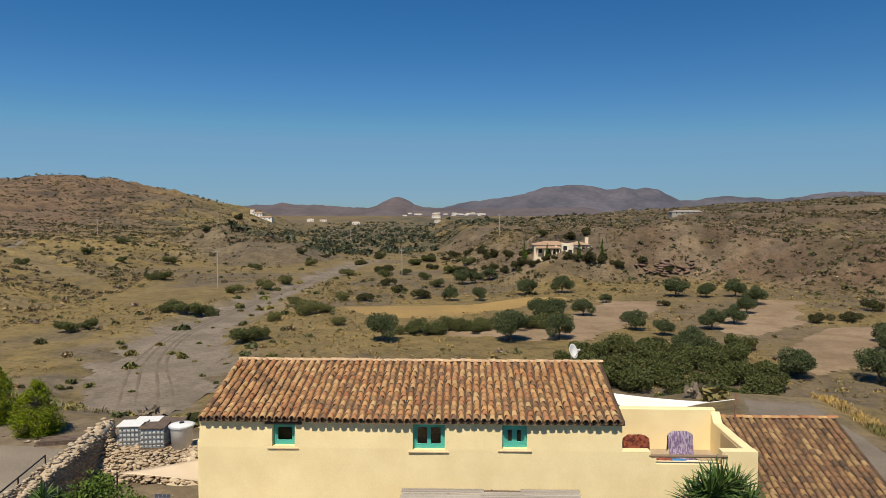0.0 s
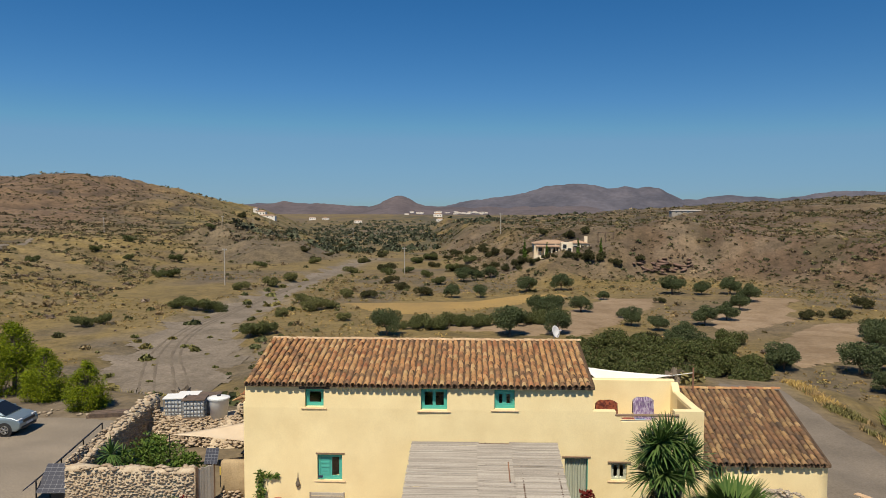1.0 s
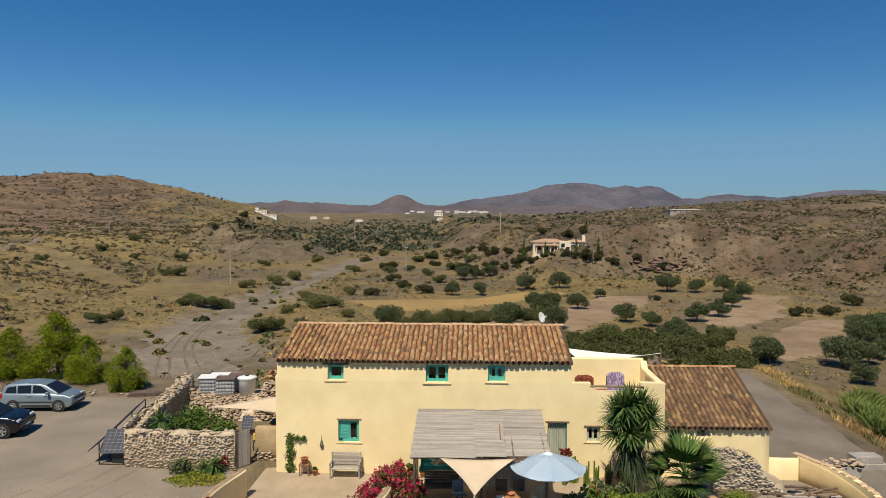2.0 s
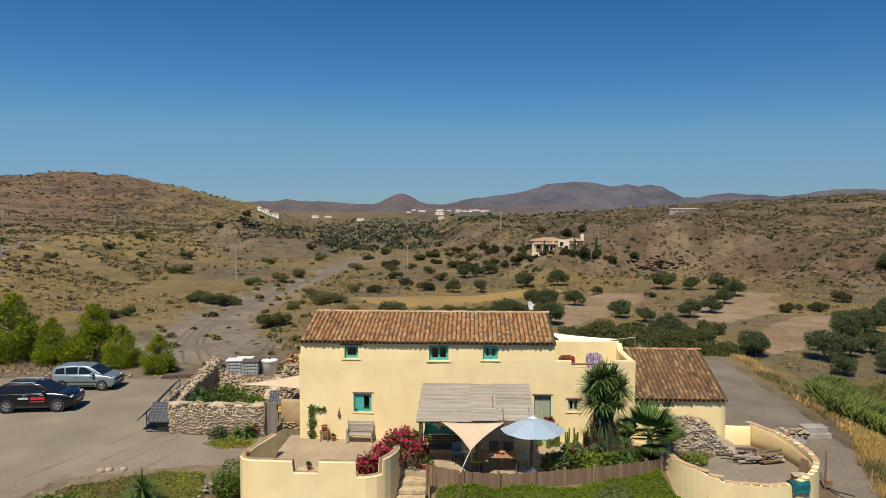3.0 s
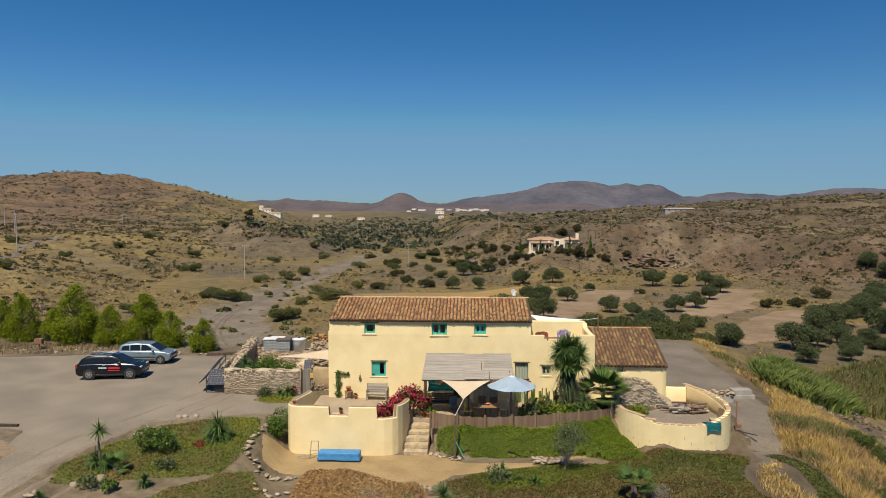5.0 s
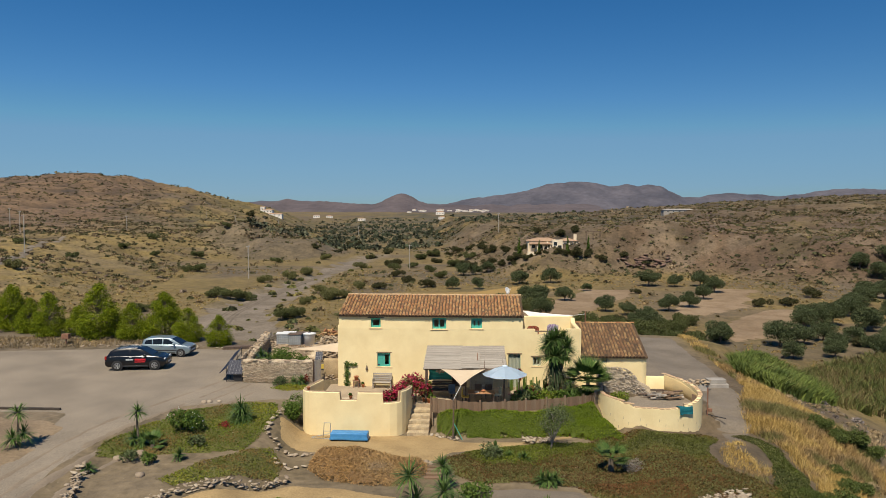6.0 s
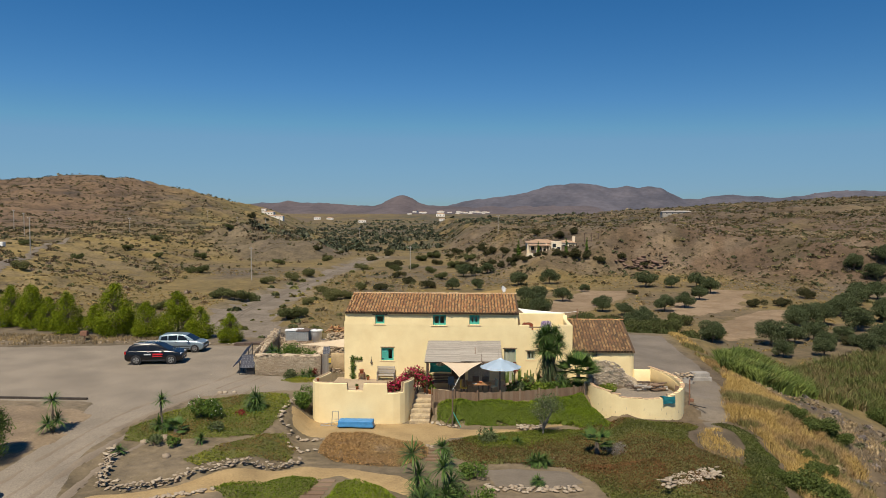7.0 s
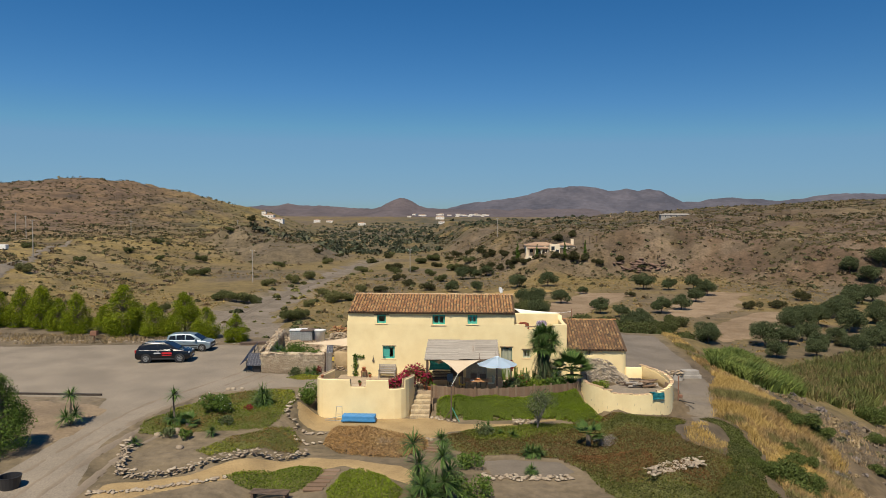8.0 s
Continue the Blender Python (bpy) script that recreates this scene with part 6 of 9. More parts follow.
ibc(-13.0, 8.5, 1.38, 8, WHITE, "caged water tank under a pale board")
ibc(-11.95, 8.25, 1.38, 8, WOOD_DARK, "caged water tank under a dark board")
ibc(-12.7, 9.3, 1.3, 8, WHITE, "caged water tank at the back of the bank")
ibc(-11.6, 9.2, 1.3, 8, WOOD_DARK, "dark-lidded caged water tank behind the others")
tank = tagged(empty("water_barrel", -10.75, 8.2, 1.35), "round white plastic water barrel on the rubble", "barrel")
part("body", lathe([(0.4, 0), (0.47, 0.9), (0.5, 0.95), (0.5, 1.05), (0.45, 1.08), (0.1, 1.13)], 24), WHITE, tank, "", True)
part("rim", lathe([(0.51, 0.98), (0.54, 1.0), (0.54, 1.06), (0.51, 1.07)], 24), OFFWHITE, tank)
part("cap", lathe([(0.1, 1.12), (0.1, 1.18), (0.05, 1.19)], 12), BLACK, tank)

gate = tagged(empty("plank_gate", -8.45, -0.22, YG, 52), "grey plank gate standing open at the yard", "gate")
for k in range(5):
    part("plank", box(0.13 * k, 0.13 * k + 0.12, -0.02, 0.02, 0.03, 1.6 + 0.02 * (k % 2)), REED, gate)
for zz in (0.35, 1.3):
    part("brace", box(0, 0.65, 0.02, 0.05, zz, zz + 0.1), WOOD_GREY, gate)
part("post", box(-0.1, 0.0, -0.05, 0.05, -0.1, 1.7), WOOD_GREY, gate)
clay = tagged(empty("clay_wall"), "low ochre clay wall beside the house", "wall")
part("wall", wall_along([(-8.0, 1.1), (-6.85, 1.15)], 0.0, lambda s, x, y: 1.9, 0.4, 0.15, 0.1, 0.05), surface("ochre_clay", (0.44, 0.33, 0.19), (0.34, 0.25, 0.14), 2, 25, 0.95, 0.5, 0.03), clay, "", True)
stones(clay, [(rg.uniform(-8.0, -6.9), 0.86, rg.uniform(0.25, 0.75), rg.uniform(0.14, 0.25), 1.3) for _ in range(40)], STONE, 20)


def pv(name, parent, w, h, m, cols, rows):
    """A solar panel: frame and cells under glass."""
    fr = part(name, box(-w / 2, w / 2, 0, h, -0.02, 0.015, None, 0, m), PV_LINE, parent, "dark blue solar panel")
    cw, ch = w / cols, h / rows
    for i in range(cols):
        for j in range(rows):
            part("cell", box(-w / 2 + i * cw + 0.006, -w / 2 + (i + 1) * cw - 0.006, j * ch + 0.006, (j + 1) * ch - 0.006, 0.016, 0.02, None, 0, m), PV_CELL, fr)
    return fr


rack = tagged(empty("solar_rack", -14.15, 0.0, YG), "steel rack with a tilted solar panel", "solar rack")
pv("solar_panel", rack, 1.1, 1.2, pose(0, -0.1, 0.55, 42, 0, 3), 5, 7)
for x, y, zt in ((-0.55, -0.1, 0.55), (0.55, -0.1, 0.55), (-0.55, 0.75, 1.35), (0.55, 0.75, 1.35)):
    part("leg", rod((x, y, 0), (x, y, zt), 0.025), BLACK, rack)
part("battery_box", box(-0.1, 0.5, 0.1, 0.6, 0.02, 0.5, None, 0.02), BLACK, rack)
part("cross_bar", rod((-0.55, -0.1, 0.06), (0.55, -0.1, 0.06), 0.02), BLACK, rack)
rail = tagged(empty("metal_railing"), "dark steel railing along the stone wall", "railing")
RL = [(-14.72, -0.05), (-15.1, 2.2), (-15.55, 4.6), (-16.0, 7.0)]
for a, b in zip(RL, RL[1:]):
    for zz in (1.42, 1.05):
        part("bar", rod((a[0], a[1], YG + zz - 0.4), (b[0], b[1], YG + zz - 0.4), 0.028), BLACK, rail)
    part("panel_edge", box(0, math.hypot(b[0] - a[0], b[1] - a[1]), 0.02, 0.6, -0.02, 0.02, None, 0, Matrix.Translation((a[0], a[1], YG + 1.0)) @ pose(0, 0, 0, -38, 0, math.degrees(math.atan2(b[1] - a[1], b[0] - a[0])))), PV_CELL, rail)
for x, y in RL:
    part("post", rod((x, y, YG - 0.05), (x, y, YG + 1.02), 0.028), BLACK, rail)
mini = tagged(empty("solar_lamp_panel", -8.3, 0.75, YG), "small blue solar panel on a timber post", "solar panel")
part("post", box(-0.12, 0.12, -0.04, 0.04, -0.1, 1.55), WOOD_GREY, mini)
pv("solar_panel", mini, 0.5, 0.6, pose(0.0, -0.1, 1.48, 62, 0, 0), 4, 5)
sail2 = tagged(empty("shade_sail"), "pale beige shade sail over the walled yard", "shade sail")
stretched([(-11.2, 3.7, 1.98), (-6.85, 5.6, 2.35), (-6.85, 2.7, 1.98)], CANVAS, sail2, "cloth", "", 0.2)
part("mast", rod((-11.25, 3.7, 0.3), (-11.25, 3.7, 2.02), 0.03), BLACK, sail2)
ych = tagged(empty("yellow_chair", -8.35, 2.3, YG, 200), "small yellow and black garden chair", "chair")
part("seat", box(-0.2, 0.2, -0.2, 0.2, 0.4, 0.45, None, 0.02), BLACK, ych)
part("backrest", box(-0.2, 0.2, 0.18, 0.22, 0.5, 0.85, None, 0.02), YELLOW, ych)
for sx in (-0.18, 0.18):
    for sy in (-0.18, 0.18):
        part("leg", rod((sx, sy, 0), (sx, sy, 0.4), 0.018, None, None, 6), BLACK, ych)
shrub("shrub", -11.1, 2.3, 1.35, 2.2, GREEN_LEAF, "dense green shrub inside the walled yard", "shrub", 3, 0.13, 2200, None, YG)
shrub("shrub", -10.0, 1.9, 0.9, 1.75, GREEN_LEAF, "low green shrub inside the walled yard", "shrub", 4, 0.13, 1000, None, YG)
shrub("shrub", -12.0, 3.8, 0.8, 2.0, GREEN_LEAF, "green shrub by the yard's stone wall", "shrub", 14, 0.13, 800, None, YG)
yucca(-12.7, 1.6, [(0, 0, 1.5), (0.3, 0.3, 1.2)], "green yucca inside the walled yard", 0.75, 90, 0.06, 0.07, 5)
table2 = tagged(empty("work_table", -7.5, 4.2, YG), "dark work table in the walled yard", "table")
part("tabletop", box(-0.7, 0.5, -0.4, 0.4, 0.75, 0.8), BLACK, table2)
for sx in (-0.6, 0.4):
    part("leg", box(sx - 0.04, sx + 0.04, -0.35, 0.35, 0, 0.75), WOOD_DARK, table2)

# ---- parked cars ----
TYRE = plain("tyre_rubber", (0.02, 0.02, 0.02), 0.85)
RIM = plain("alloy_rim", (0.55, 0.56, 0.57), 0.35, 0.9)
CAR_GLASS = plain("tinted_car_glass", (0.012, 0.014, 0.015), 0.12, 0.0, 0.0)
LAMP = plain("headlight_glass", (0.75, 0.77, 0.78), 0.1, 0.0, 0.8)
RED_LAMP = plain("tail_light", (0.35, 0.01, 0.01), 0.2, 0.0, 0.6)


def side_shape(bm, prof, half, top_half, z_mid, z_top):
    """A closed body from a side outline, narrowing upwards."""
    def width(z):
        return half + (top_half - half) * max(0.0, min(1.0, (z - z_mid) / max(0.01, z_top - z_mid)))
    left = [bm.verts.new((x, -width(z), z)) for x, z in prof]
    right = [bm.verts.new((x, width(z), z)) for x, z in prof]
    bm.faces.new(left)
    bm.faces.new(right[::-1])
    for k in range(len(prof)):
        j = (k + 1) % len(prof)
        bm.faces.new((left[k], right[k], right[j], left[j]))
    return bm


def car(name, x, y, rz, paint, label, body, cabin, panes, front, half, top_half, wheels, wr, zroof, zbelt, lamps, rails=None):
    ob = tagged(empty(name, x, y, YG + 0.05, rz), label, "car")
    bm = side_shape(bmesh.new(), body, half, half * 0.94, zbelt - 0.25, zbelt + 0.1)
    bmesh.ops.bevel(bm, geom=bm.edges[:], offset=0.07, segments=3, affect="EDGES", profile=0.6)
    part("body", bm, paint, ob, "", True)
    bm = side_shape(bmesh.new(), cabin, half * 0.93, top_half, zbelt, zroof)
    bmesh.ops.bevel(bm, geom=bm.edges[:], offset=0.05, segments=2, affect="EDGES", profile=0.6)
    part("cabin", bm, paint, ob, "", True)

    def wz(z):
        return half * 0.93 + (top_half - half * 0.93) * max(0, min(1, (z - zbelt) / (zroof - zbelt)))
    for outline in panes:
        for s in (-1, 1):
            bm = bmesh.new()
            a = [bm.verts.new((px, s * (wz(pz) + 0.006), pz)) for px, pz in outline]
            b = [bm.verts.new((px, s * (wz(pz) - 0.03), pz)) for px, pz in outline]
            bm.faces.new(a)
            bm.faces.new(b[::-1])
            for k in range(len(a)):
                j = (k + 1) % len(a)
                bm.faces.new((a[k], a[j], b[j], b[k]))
            part("side_window", bm, CAR_GLASS, ob)
    for (xa, za, xb, zb), nm in zip(front, ("windscreen", "rear_window")):
        bm = bmesh.new()
        nx, nz = zb - za, -(xb - xa)
        ln = math.hypot(nx, nz)
        ox, oz = nx / ln * 0.012, nz / ln * 0.012
        if (ox if nm == "windscreen" else -ox) < 0:
            ox, oz = -ox, -oz
        wa, wb = wz(za) - 0.09, wz(zb) - 0.07
        quad = [(xa, -wa, za), (xa, wa, za), (xb, wb, zb), (xb, -wb, zb)]
        top = [bm.verts.new((px + ox, py, pz + oz)) for px, py, pz in quad]
        bot = [bm.verts.new((px - 2 * ox, py, pz - 2 * oz)) for px, py, pz in quad]
        bm.faces.new(top)
        bm.faces.new(bot[::-1])
        for k in range(4):
            bm.faces.new((top[k], top[(k + 1) % 4], bot[(k + 1) % 4], bot[k]))
        part(nm, bm, CAR_GLASS, ob)
    for wx in wheels:
        for s in (-1, 1):
            part("wheel_arch", rod((wx, s * (half - 0.28), wr), (wx, s * (half + 0.004), wr), wr + 0.055, None, None, 24), BLACK, ob)
            wh = part("wheel", lathe([(wr * 0.6, -0.1), (wr * 0.93, -0.11), (wr, -0.08), (wr, 0.08), (wr * 0.93, 0.11), (wr * 0.6, 0.1)], 24, None, pose(wx, s * (half - 0.1), wr, 90)), TYRE, ob, "black tyre", True)
            bm = lathe([(wr * 0.66, -0.01), (wr * 0.66, 0.02), (wr * 0.58, 0.02), (wr * 0.55, -0.005)], 20, None, pose(wx, s * (half + 0.006), wr, 90))
            for k in range(5):
                a = k * 2 * math.pi / 5
                rod((wx, s * (half + 0.01), wr), (wx + wr * 0.6 * math.cos(a), s * (half + 0.01), wr + wr * 0.6 * math.sin(a)), 0.035, 0.045, bm, 6)
            part("rim", bm, RIM, wh, "silver alloy rim")
    xf, xr = max(p[0] for p in body), min(p[0] for p in body)
    for s in (-1, 1):
        part("headlight", box(xf - 0.42, xf - 0.07, s * (half - 0.42), s * (half - 0.035), lamps - 0.06, lamps + 0.07, None, 0.03), LAMP, ob)
        part("tail_light", box(xr + 0.0, xr + 0.14, s * (half - 0.28), s * (half - 0.015), lamps + 0.02, lamps + 0.26, None, 0.02), RED_LAMP, ob)
        part("mirror", box(0.62, 0.78, s * (half + 0.02), s * (half + 0.2), zbelt + 0.02, zbelt + 0.16, None, 0.03), paint, ob)
        part("sill_strip", box(wheels[0] + 0.45, wheels[1] - 0.45, s * (half - 0.02), s * (half + 0.02), 0.27, 0.38, None, 0.01), BLACK, ob)
        for hx in (-0.35, 0.55):
            part("door_handle", box(hx - 0.1, hx + 0.08, s * (half + 0.0), s * (half + 0.03), zbelt - 0.1, zbelt - 0.06, None, 0.008), STEEL, ob)
        if rails:
            part("roof_rail", rod((rails[0], s * (top_half - 0.05), zroof + 0.02), (rails[1], s * (top_half - 0.05), zroof + 0.015), 0.02), STEEL, ob)
    part("grille", box(xf - 0.06, xf + 0.012, -0.5, 0.5, lamps - 0.14, lamps + 0.0, None, 0.02), BLACK, ob)
    part("bumper_intake", box(xf - 0.05, xf + 0.015, -0.62, 0.62, 0.3, 0.42, None, 0.02), BLACK, ob)
    part("number_plate", box(xf - 0.03, xf + 0.022, -0.26, 0.26, 0.46, 0.56), WHITE, ob)
    return ob


SUV_PAINT = plain("black_car_paint", (0.005, 0.005, 0.007), 0.25, 0.0, 0.1)
MPV_PAINT = plain("silver_blue_car_paint", (0.27, 0.34, 0.38), 0.35, 0.5, 0.4)
suv = car("sport_utility_car", -22.83, 3.72, 9, SUV_PAINT, "black sport utility car parked on the gravel yard",
          [(-2.2, 0.42), (-2.22, 0.72), (-2.16, 1.0), (-1.9, 1.08), (0.9, 1.08), (1.6, 1.0), (2.02, 0.9), (2.2, 0.68), (2.19, 0.42), (2.0, 0.26), (-2.0, 0.26)],
          [(-2.1, 1.02), (-1.86, 1.42), (-1.5, 1.58), (-0.7, 1.635), (0.0, 1.62), (0.4, 1.53), (1.2, 1.04)],
          [[(-1.72, 1.12), (-1.62, 1.34), (-1.2, 1.47), (-0.48, 1.52), (-0.5, 1.1)], [(-0.4, 1.1), (-0.38, 1.52), (0.15, 1.48), (0.72, 1.12)]],
          [(1.17, 1.07, 0.42, 1.52), (-2.07, 1.08, -1.87, 1.4)], 0.9, 0.64, (-1.33, 1.36), 0.35, 1.63, 1.05, 0.8, (-1.5, 0.1))
for s in (-1,):
    part("decal", box(-0.05, 0.75, -0.925, -0.906, 0.74, 0.87), plain("red_decal", (0.65, 0.02, 0.03), 0.4), suv, "plain red decal bar")
    part("decal", box(-0.05, 0.7, -0.925, -0.906, 0.6, 0.66), bpy.data.materials["red_decal"], suv, "thin red decal bar")
    part("decal", box(-0.7, -0.15, -0.925, -0.906, 0.76, 0.86), OFFWHITE, suv, "plain pale decal bar")
mpv = car("compact_van_car", -22.62, 8.45, 4, MPV_PAINT, "silver-blue compact family car parked behind the black one",
          [(-1.98, 0.4), (-2.0, 0.72), (-1.96, 0.98), (-1.7, 1.02), (0.95, 1.0), (1.55, 0.92), (1.88, 0.8), (2.0, 0.62), (1.98, 0.4), (1.8, 0.22), (-1.8, 0.22)],
          [(-1.95, 0.96), (-1.82, 1.4), (-1.6, 1.5), (-0.6, 1.55), (0.1, 1.53), (0.45, 1.45), (1.25, 0.98)],
          [[(-1.72, 1.05), (-1.62, 1.34), (-1.15, 1.42), (-1.1, 1.03)], [(-1.02, 1.03), (-1.05, 1.43), (-0.3, 1.46), (-0.3, 1.03)], [(-0.2, 1.03), (-0.2, 1.46), (0.2, 1.42), (0.78, 1.05)]],
          [(1.22, 1.0, 0.46, 1.44), (-1.94, 1.05, -1.83, 1.38)], 0.84, 0.62, (-1.26, 1.24), 0.31, 1.55, 0.98, 0.74)
part("rub_strip", box(-1.5, 0.9, -0.862, -0.842, 0.52, 0.58, None, 0.005), BLACK, mpv)

# ---- round the car park ----
bar = tagged(empty("log_barrier", -25.0, -7.45, height(-25, -7.45)), "long dark timber beam edging the car park", "barrier")
part("beam", box(-12.0, 2.8, -0.08, 0.08, 0.0, 0.16, None, 0.02, pose(0, 0, 0, 0, 0, -0.5)), surface("tarred_sleeper", (0.06, 0.045, 0.035), (0.035, 0.028, 0.022), 4, 50, 0.85, 0.4, 0.006), bar)
pst = tagged(empty("rusty_bin", -34.0, 12.7, height(-34, 12.7)), "rusty iron fire bin on a post", "bin")
part("post", rod((0, 0, -0.05), (0.04, 0, 0.55), 0.06), RUSTY, pst)
part("bin", box(-0.3, 0.35, -0.2, 0.2, 0.5, 0.95, None, 0.03), RUSTY, pst)
edge_stones = tagged(empty("edge_stones"), "scattered pale stones along the car park edge", "stones")
stones(edge_stones, [(x, 11.2 + 1.2 * rg.random() - 0.12 * (x + 20) * 0.2, YG + 0.04, 0.1 + 0.35 * rg.random() ** 3, 1.3) for x in [rg.uniform(-46, -18) for _ in range(150)]], PALE_STONE, 60)
tub2 = tagged(empty("black_tub", -18.9, -21.6, height(-18.9, -21.6)), "black rubber tub on the track's verge", "tub")
part("tub", lathe([(0.42, 0), (0.5, 0.55), (0.52, 0.6), (0.46, 0.6), (0.4, 0.1)], 18), BLACK, tub2)
pallet_pile = tagged(empty("timber_pile", -17.6, 11.8, height(-17.6, 11.8), 14), "low pile of dark old timber behind the wall", "timber")
for k in range(12):
    part("plank", box(-1.6 + 0.1 * (k % 3), 1.6, -0.5 + 0.22 * (k % 5), -0.32 + 0.22 * (k % 5), 0.08 * (k // 5), 0.07 + 0.08 * (k // 5)), WOOD_DARK, pallet_pile)
# ---- garden beds ----
def bed(name, poly, lift, per_m2, leaf, tones, label, category, seed, relief=0.1, aspect=0.5, soil=(0.115, 0.115, 0.032)):
    """A low carpet of plants: a soil sheet and a cover of small leaves in patches of colour."""
    rng = np.random.default_rng(seed)
    base = drape(name, poly, 0.25, lift, surface(name + "_floor", tuple(c * 1.2 for c in soil), soil, 1, 18, 0.95, 0.5, 0.05), label, category, 0.25, "stuff", relief)
    ax, ay = [p[0] for p in poly], [p[1] for p in poly]
    area = (max(ax) - min(ax)) * (max(ay) - min(ay))
    n = int(area * per_m2 * 3.2)
    x, y = rng.uniform(min(ax), max(ax), n), rng.uniform(min(ay), max(ay), n)
    d = inside_distance(x, y, poly) + 0.5 * (fbm(x, y, 1.5, 3, 77) - 0.5)
    keep = (d > 0.05) & (fbm(x, y, 1.1, 2, seed + 5) > 0.13)
    x, y, d = x[keep], y[keep], d[keep]
    z = land(x, y) + lift * smooth(d / 0.6) + rng.uniform(-0.02, 0.1, len(x)) + 0.12 * (fbm(x, y, 0.9, 3, seed) - 0.4)
    v, f = leaf_faces(np.stack([x, y, z], 1), leaf * 0.8, rng, aspect, 0.25)
    k = np.clip(fbm(x, y, 4.6, 3, seed + 9) * 1.9 - 0.45 + rng.normal(size=len(x)) * 0.07, 0, 0.999) * (len(tones) - 1)
    t = np.array(tones)
    i = k.astype(int)
    c = t[i] + (t[i + 1] - t[i]) * (k - i)[:, None]
    mpart("leaves", mesh_np("leaves", v, f, CARPET_LEAF, False, np.repeat(c, 3, 0)), base)
    return base


G1, G2, Y1, B1, R1, D1 = (0.13, 0.165, 0.018), (0.09, 0.12, 0.018), (0.23, 0.21, 0.03), (0.21, 0.13, 0.05), (0.25, 0.115, 0.05), (0.08, 0.085, 0.025)
LUSH = (0.15, 0.2, 0.015)
bed("flower_bed", [(-17.0, -12.2), (-16.2, -9.5), (-14.6, -6.9), (-11.6, -5.5), (-9.4, -5.4), (-8.9, -7.2), (-8.9, -10.5), (-9.3, -12.4), (-12.0, -13.0), (-14.6, -13.4), (-16.6, -13.8)], 0.16, 130, 0.1,
    (B1, G2, G1, Y1, LUSH, G2, G1, Y1), "green and yellow succulent ground cover on a mound", "ground cover", 1)
bed("flower_bed", [(-9.4, -12.4), (-8.2, -11.0), (-7.3, -12.5), (-7.0, -14.4), (-8.6, -15.5), (-11.0, -17.2), (-12.2, -16.4), (-11, -14)], 0.1, 115, 0.1, (B1, G2, B1, G1, Y1), "brownish ground cover above the stone edging", "ground cover", 2)
bed("flower_bed", [(-9.8, -19.2), (-8.2, -17.9), (-6.3, -16.7), (-4.7, -17.0), (-5.0, -18.6), (-6.4, -19.6), (-8.8, -20.0)], 0.22, 210, 0.095, (G1, LUSH, G2, LUSH, Y1), "lush green ground cover beside the lower path", "ground cover", 3)
bed("flower_bed", [(-3.9, -17.6), (-2.9, -17.0), (-1.2, -18.2), (-0.4, -19.8), (-1.2, -21.6), (-3.6, -21.8), (-4.4, -19.8)], 0.28, 210, 0.095, (LUSH, G1, LUSH, G2), "rounded mound of bright green ground cover", "ground cover", 4)
bed("hedge", [(0.35, -6.55), (0.3, -5.5), (1.6, -5.8), (3.1, -6.0), (4.6, -5.8), (5.9, -5.47), (8.4, -4.72), (10.3, -3.9), (10.8, -4.6), (11.5, -5.9), (11.9, -6.9), (10.2, -7.4), (8.6, -6.6), (5.5, -7.0), (2.4, -7.3), (1.2, -7.0)], 0.68, 380, 0.095,
    ((0.13, 0.18, 0.012), (0.095, 0.14, 0.012), (0.15, 0.2, 0.014), (0.11, 0.155, 0.014), (0.085, 0.125, 0.012)), "thick bright green creeper bank below the fence", "hedge", 5, 0.15, 0.5, (0.07, 0.095, 0.01))
bed("flower_bed", [(1.0, -10.4), (3.4, -9.4), (8.2, -8.6), (9.8, -7.4), (11.4, -6.0), (12.9, -6.35), (14.4, -6.5), (16.0, -6.1), (17.2, -6.7), (16.4, -8.4), (15.0, -11.5), (15.0, -13.5), (17.0, -16.5), (17.4, -19.5), (16.8, -24), (11.2, -24), (10.6, -21.0), (9.4, -19.4), (8.9, -16.9), (7.6, -14.7), (4.8, -14.3), (2.9, -14.6), (1.6, -13.2)], 0.13, 115, 0.11,
    ((0.09, 0.1, 0.022), (0.06, 0.066, 0.02), (0.1, 0.11, 0.022), (0.13, 0.075, 0.03), (0.062, 0.066, 0.02), (0.15, 0.07, 0.03), (0.06, 0.068, 0.018), (0.13, 0.08, 0.035)), "dark green and rust-brown succulent carpet", "ground cover", 6)
bed("flower_bed", [(7.9, -14.4), (10.8, -14.2), (12.6, -15.8), (12.4, -18.4), (9.8, -18.8), (9.0, -16.8)], 0.2, 130, 0.1, ((0.16, 0.075, 0.03), (0.13, 0.075, 0.03), (0.17, 0.08, 0.034), (0.08, 0.07, 0.025), (0.14, 0.08, 0.035)), "rust-red dry succulent patch", "ground cover", 7)
bed("flower_bed", [(18.0, -5.6), (19.0, -6.0), (20.2, -8.2), (20.0, -11.5), (18.9, -15.5), (17.2, -19.2), (15.6, -24), (12.5, -24), (13.2, -22), (15.4, -18.4), (16.7, -15.4), (18.2, -11.5), (18.6, -8.4)], 0.18, 120, 0.11, ((0.05, 0.06, 0.018), (0.07, 0.085, 0.02), (0.06, 0.07, 0.02), (0.09, 0.085, 0.03)), "dark green carpet on the slope", "ground cover", 8)
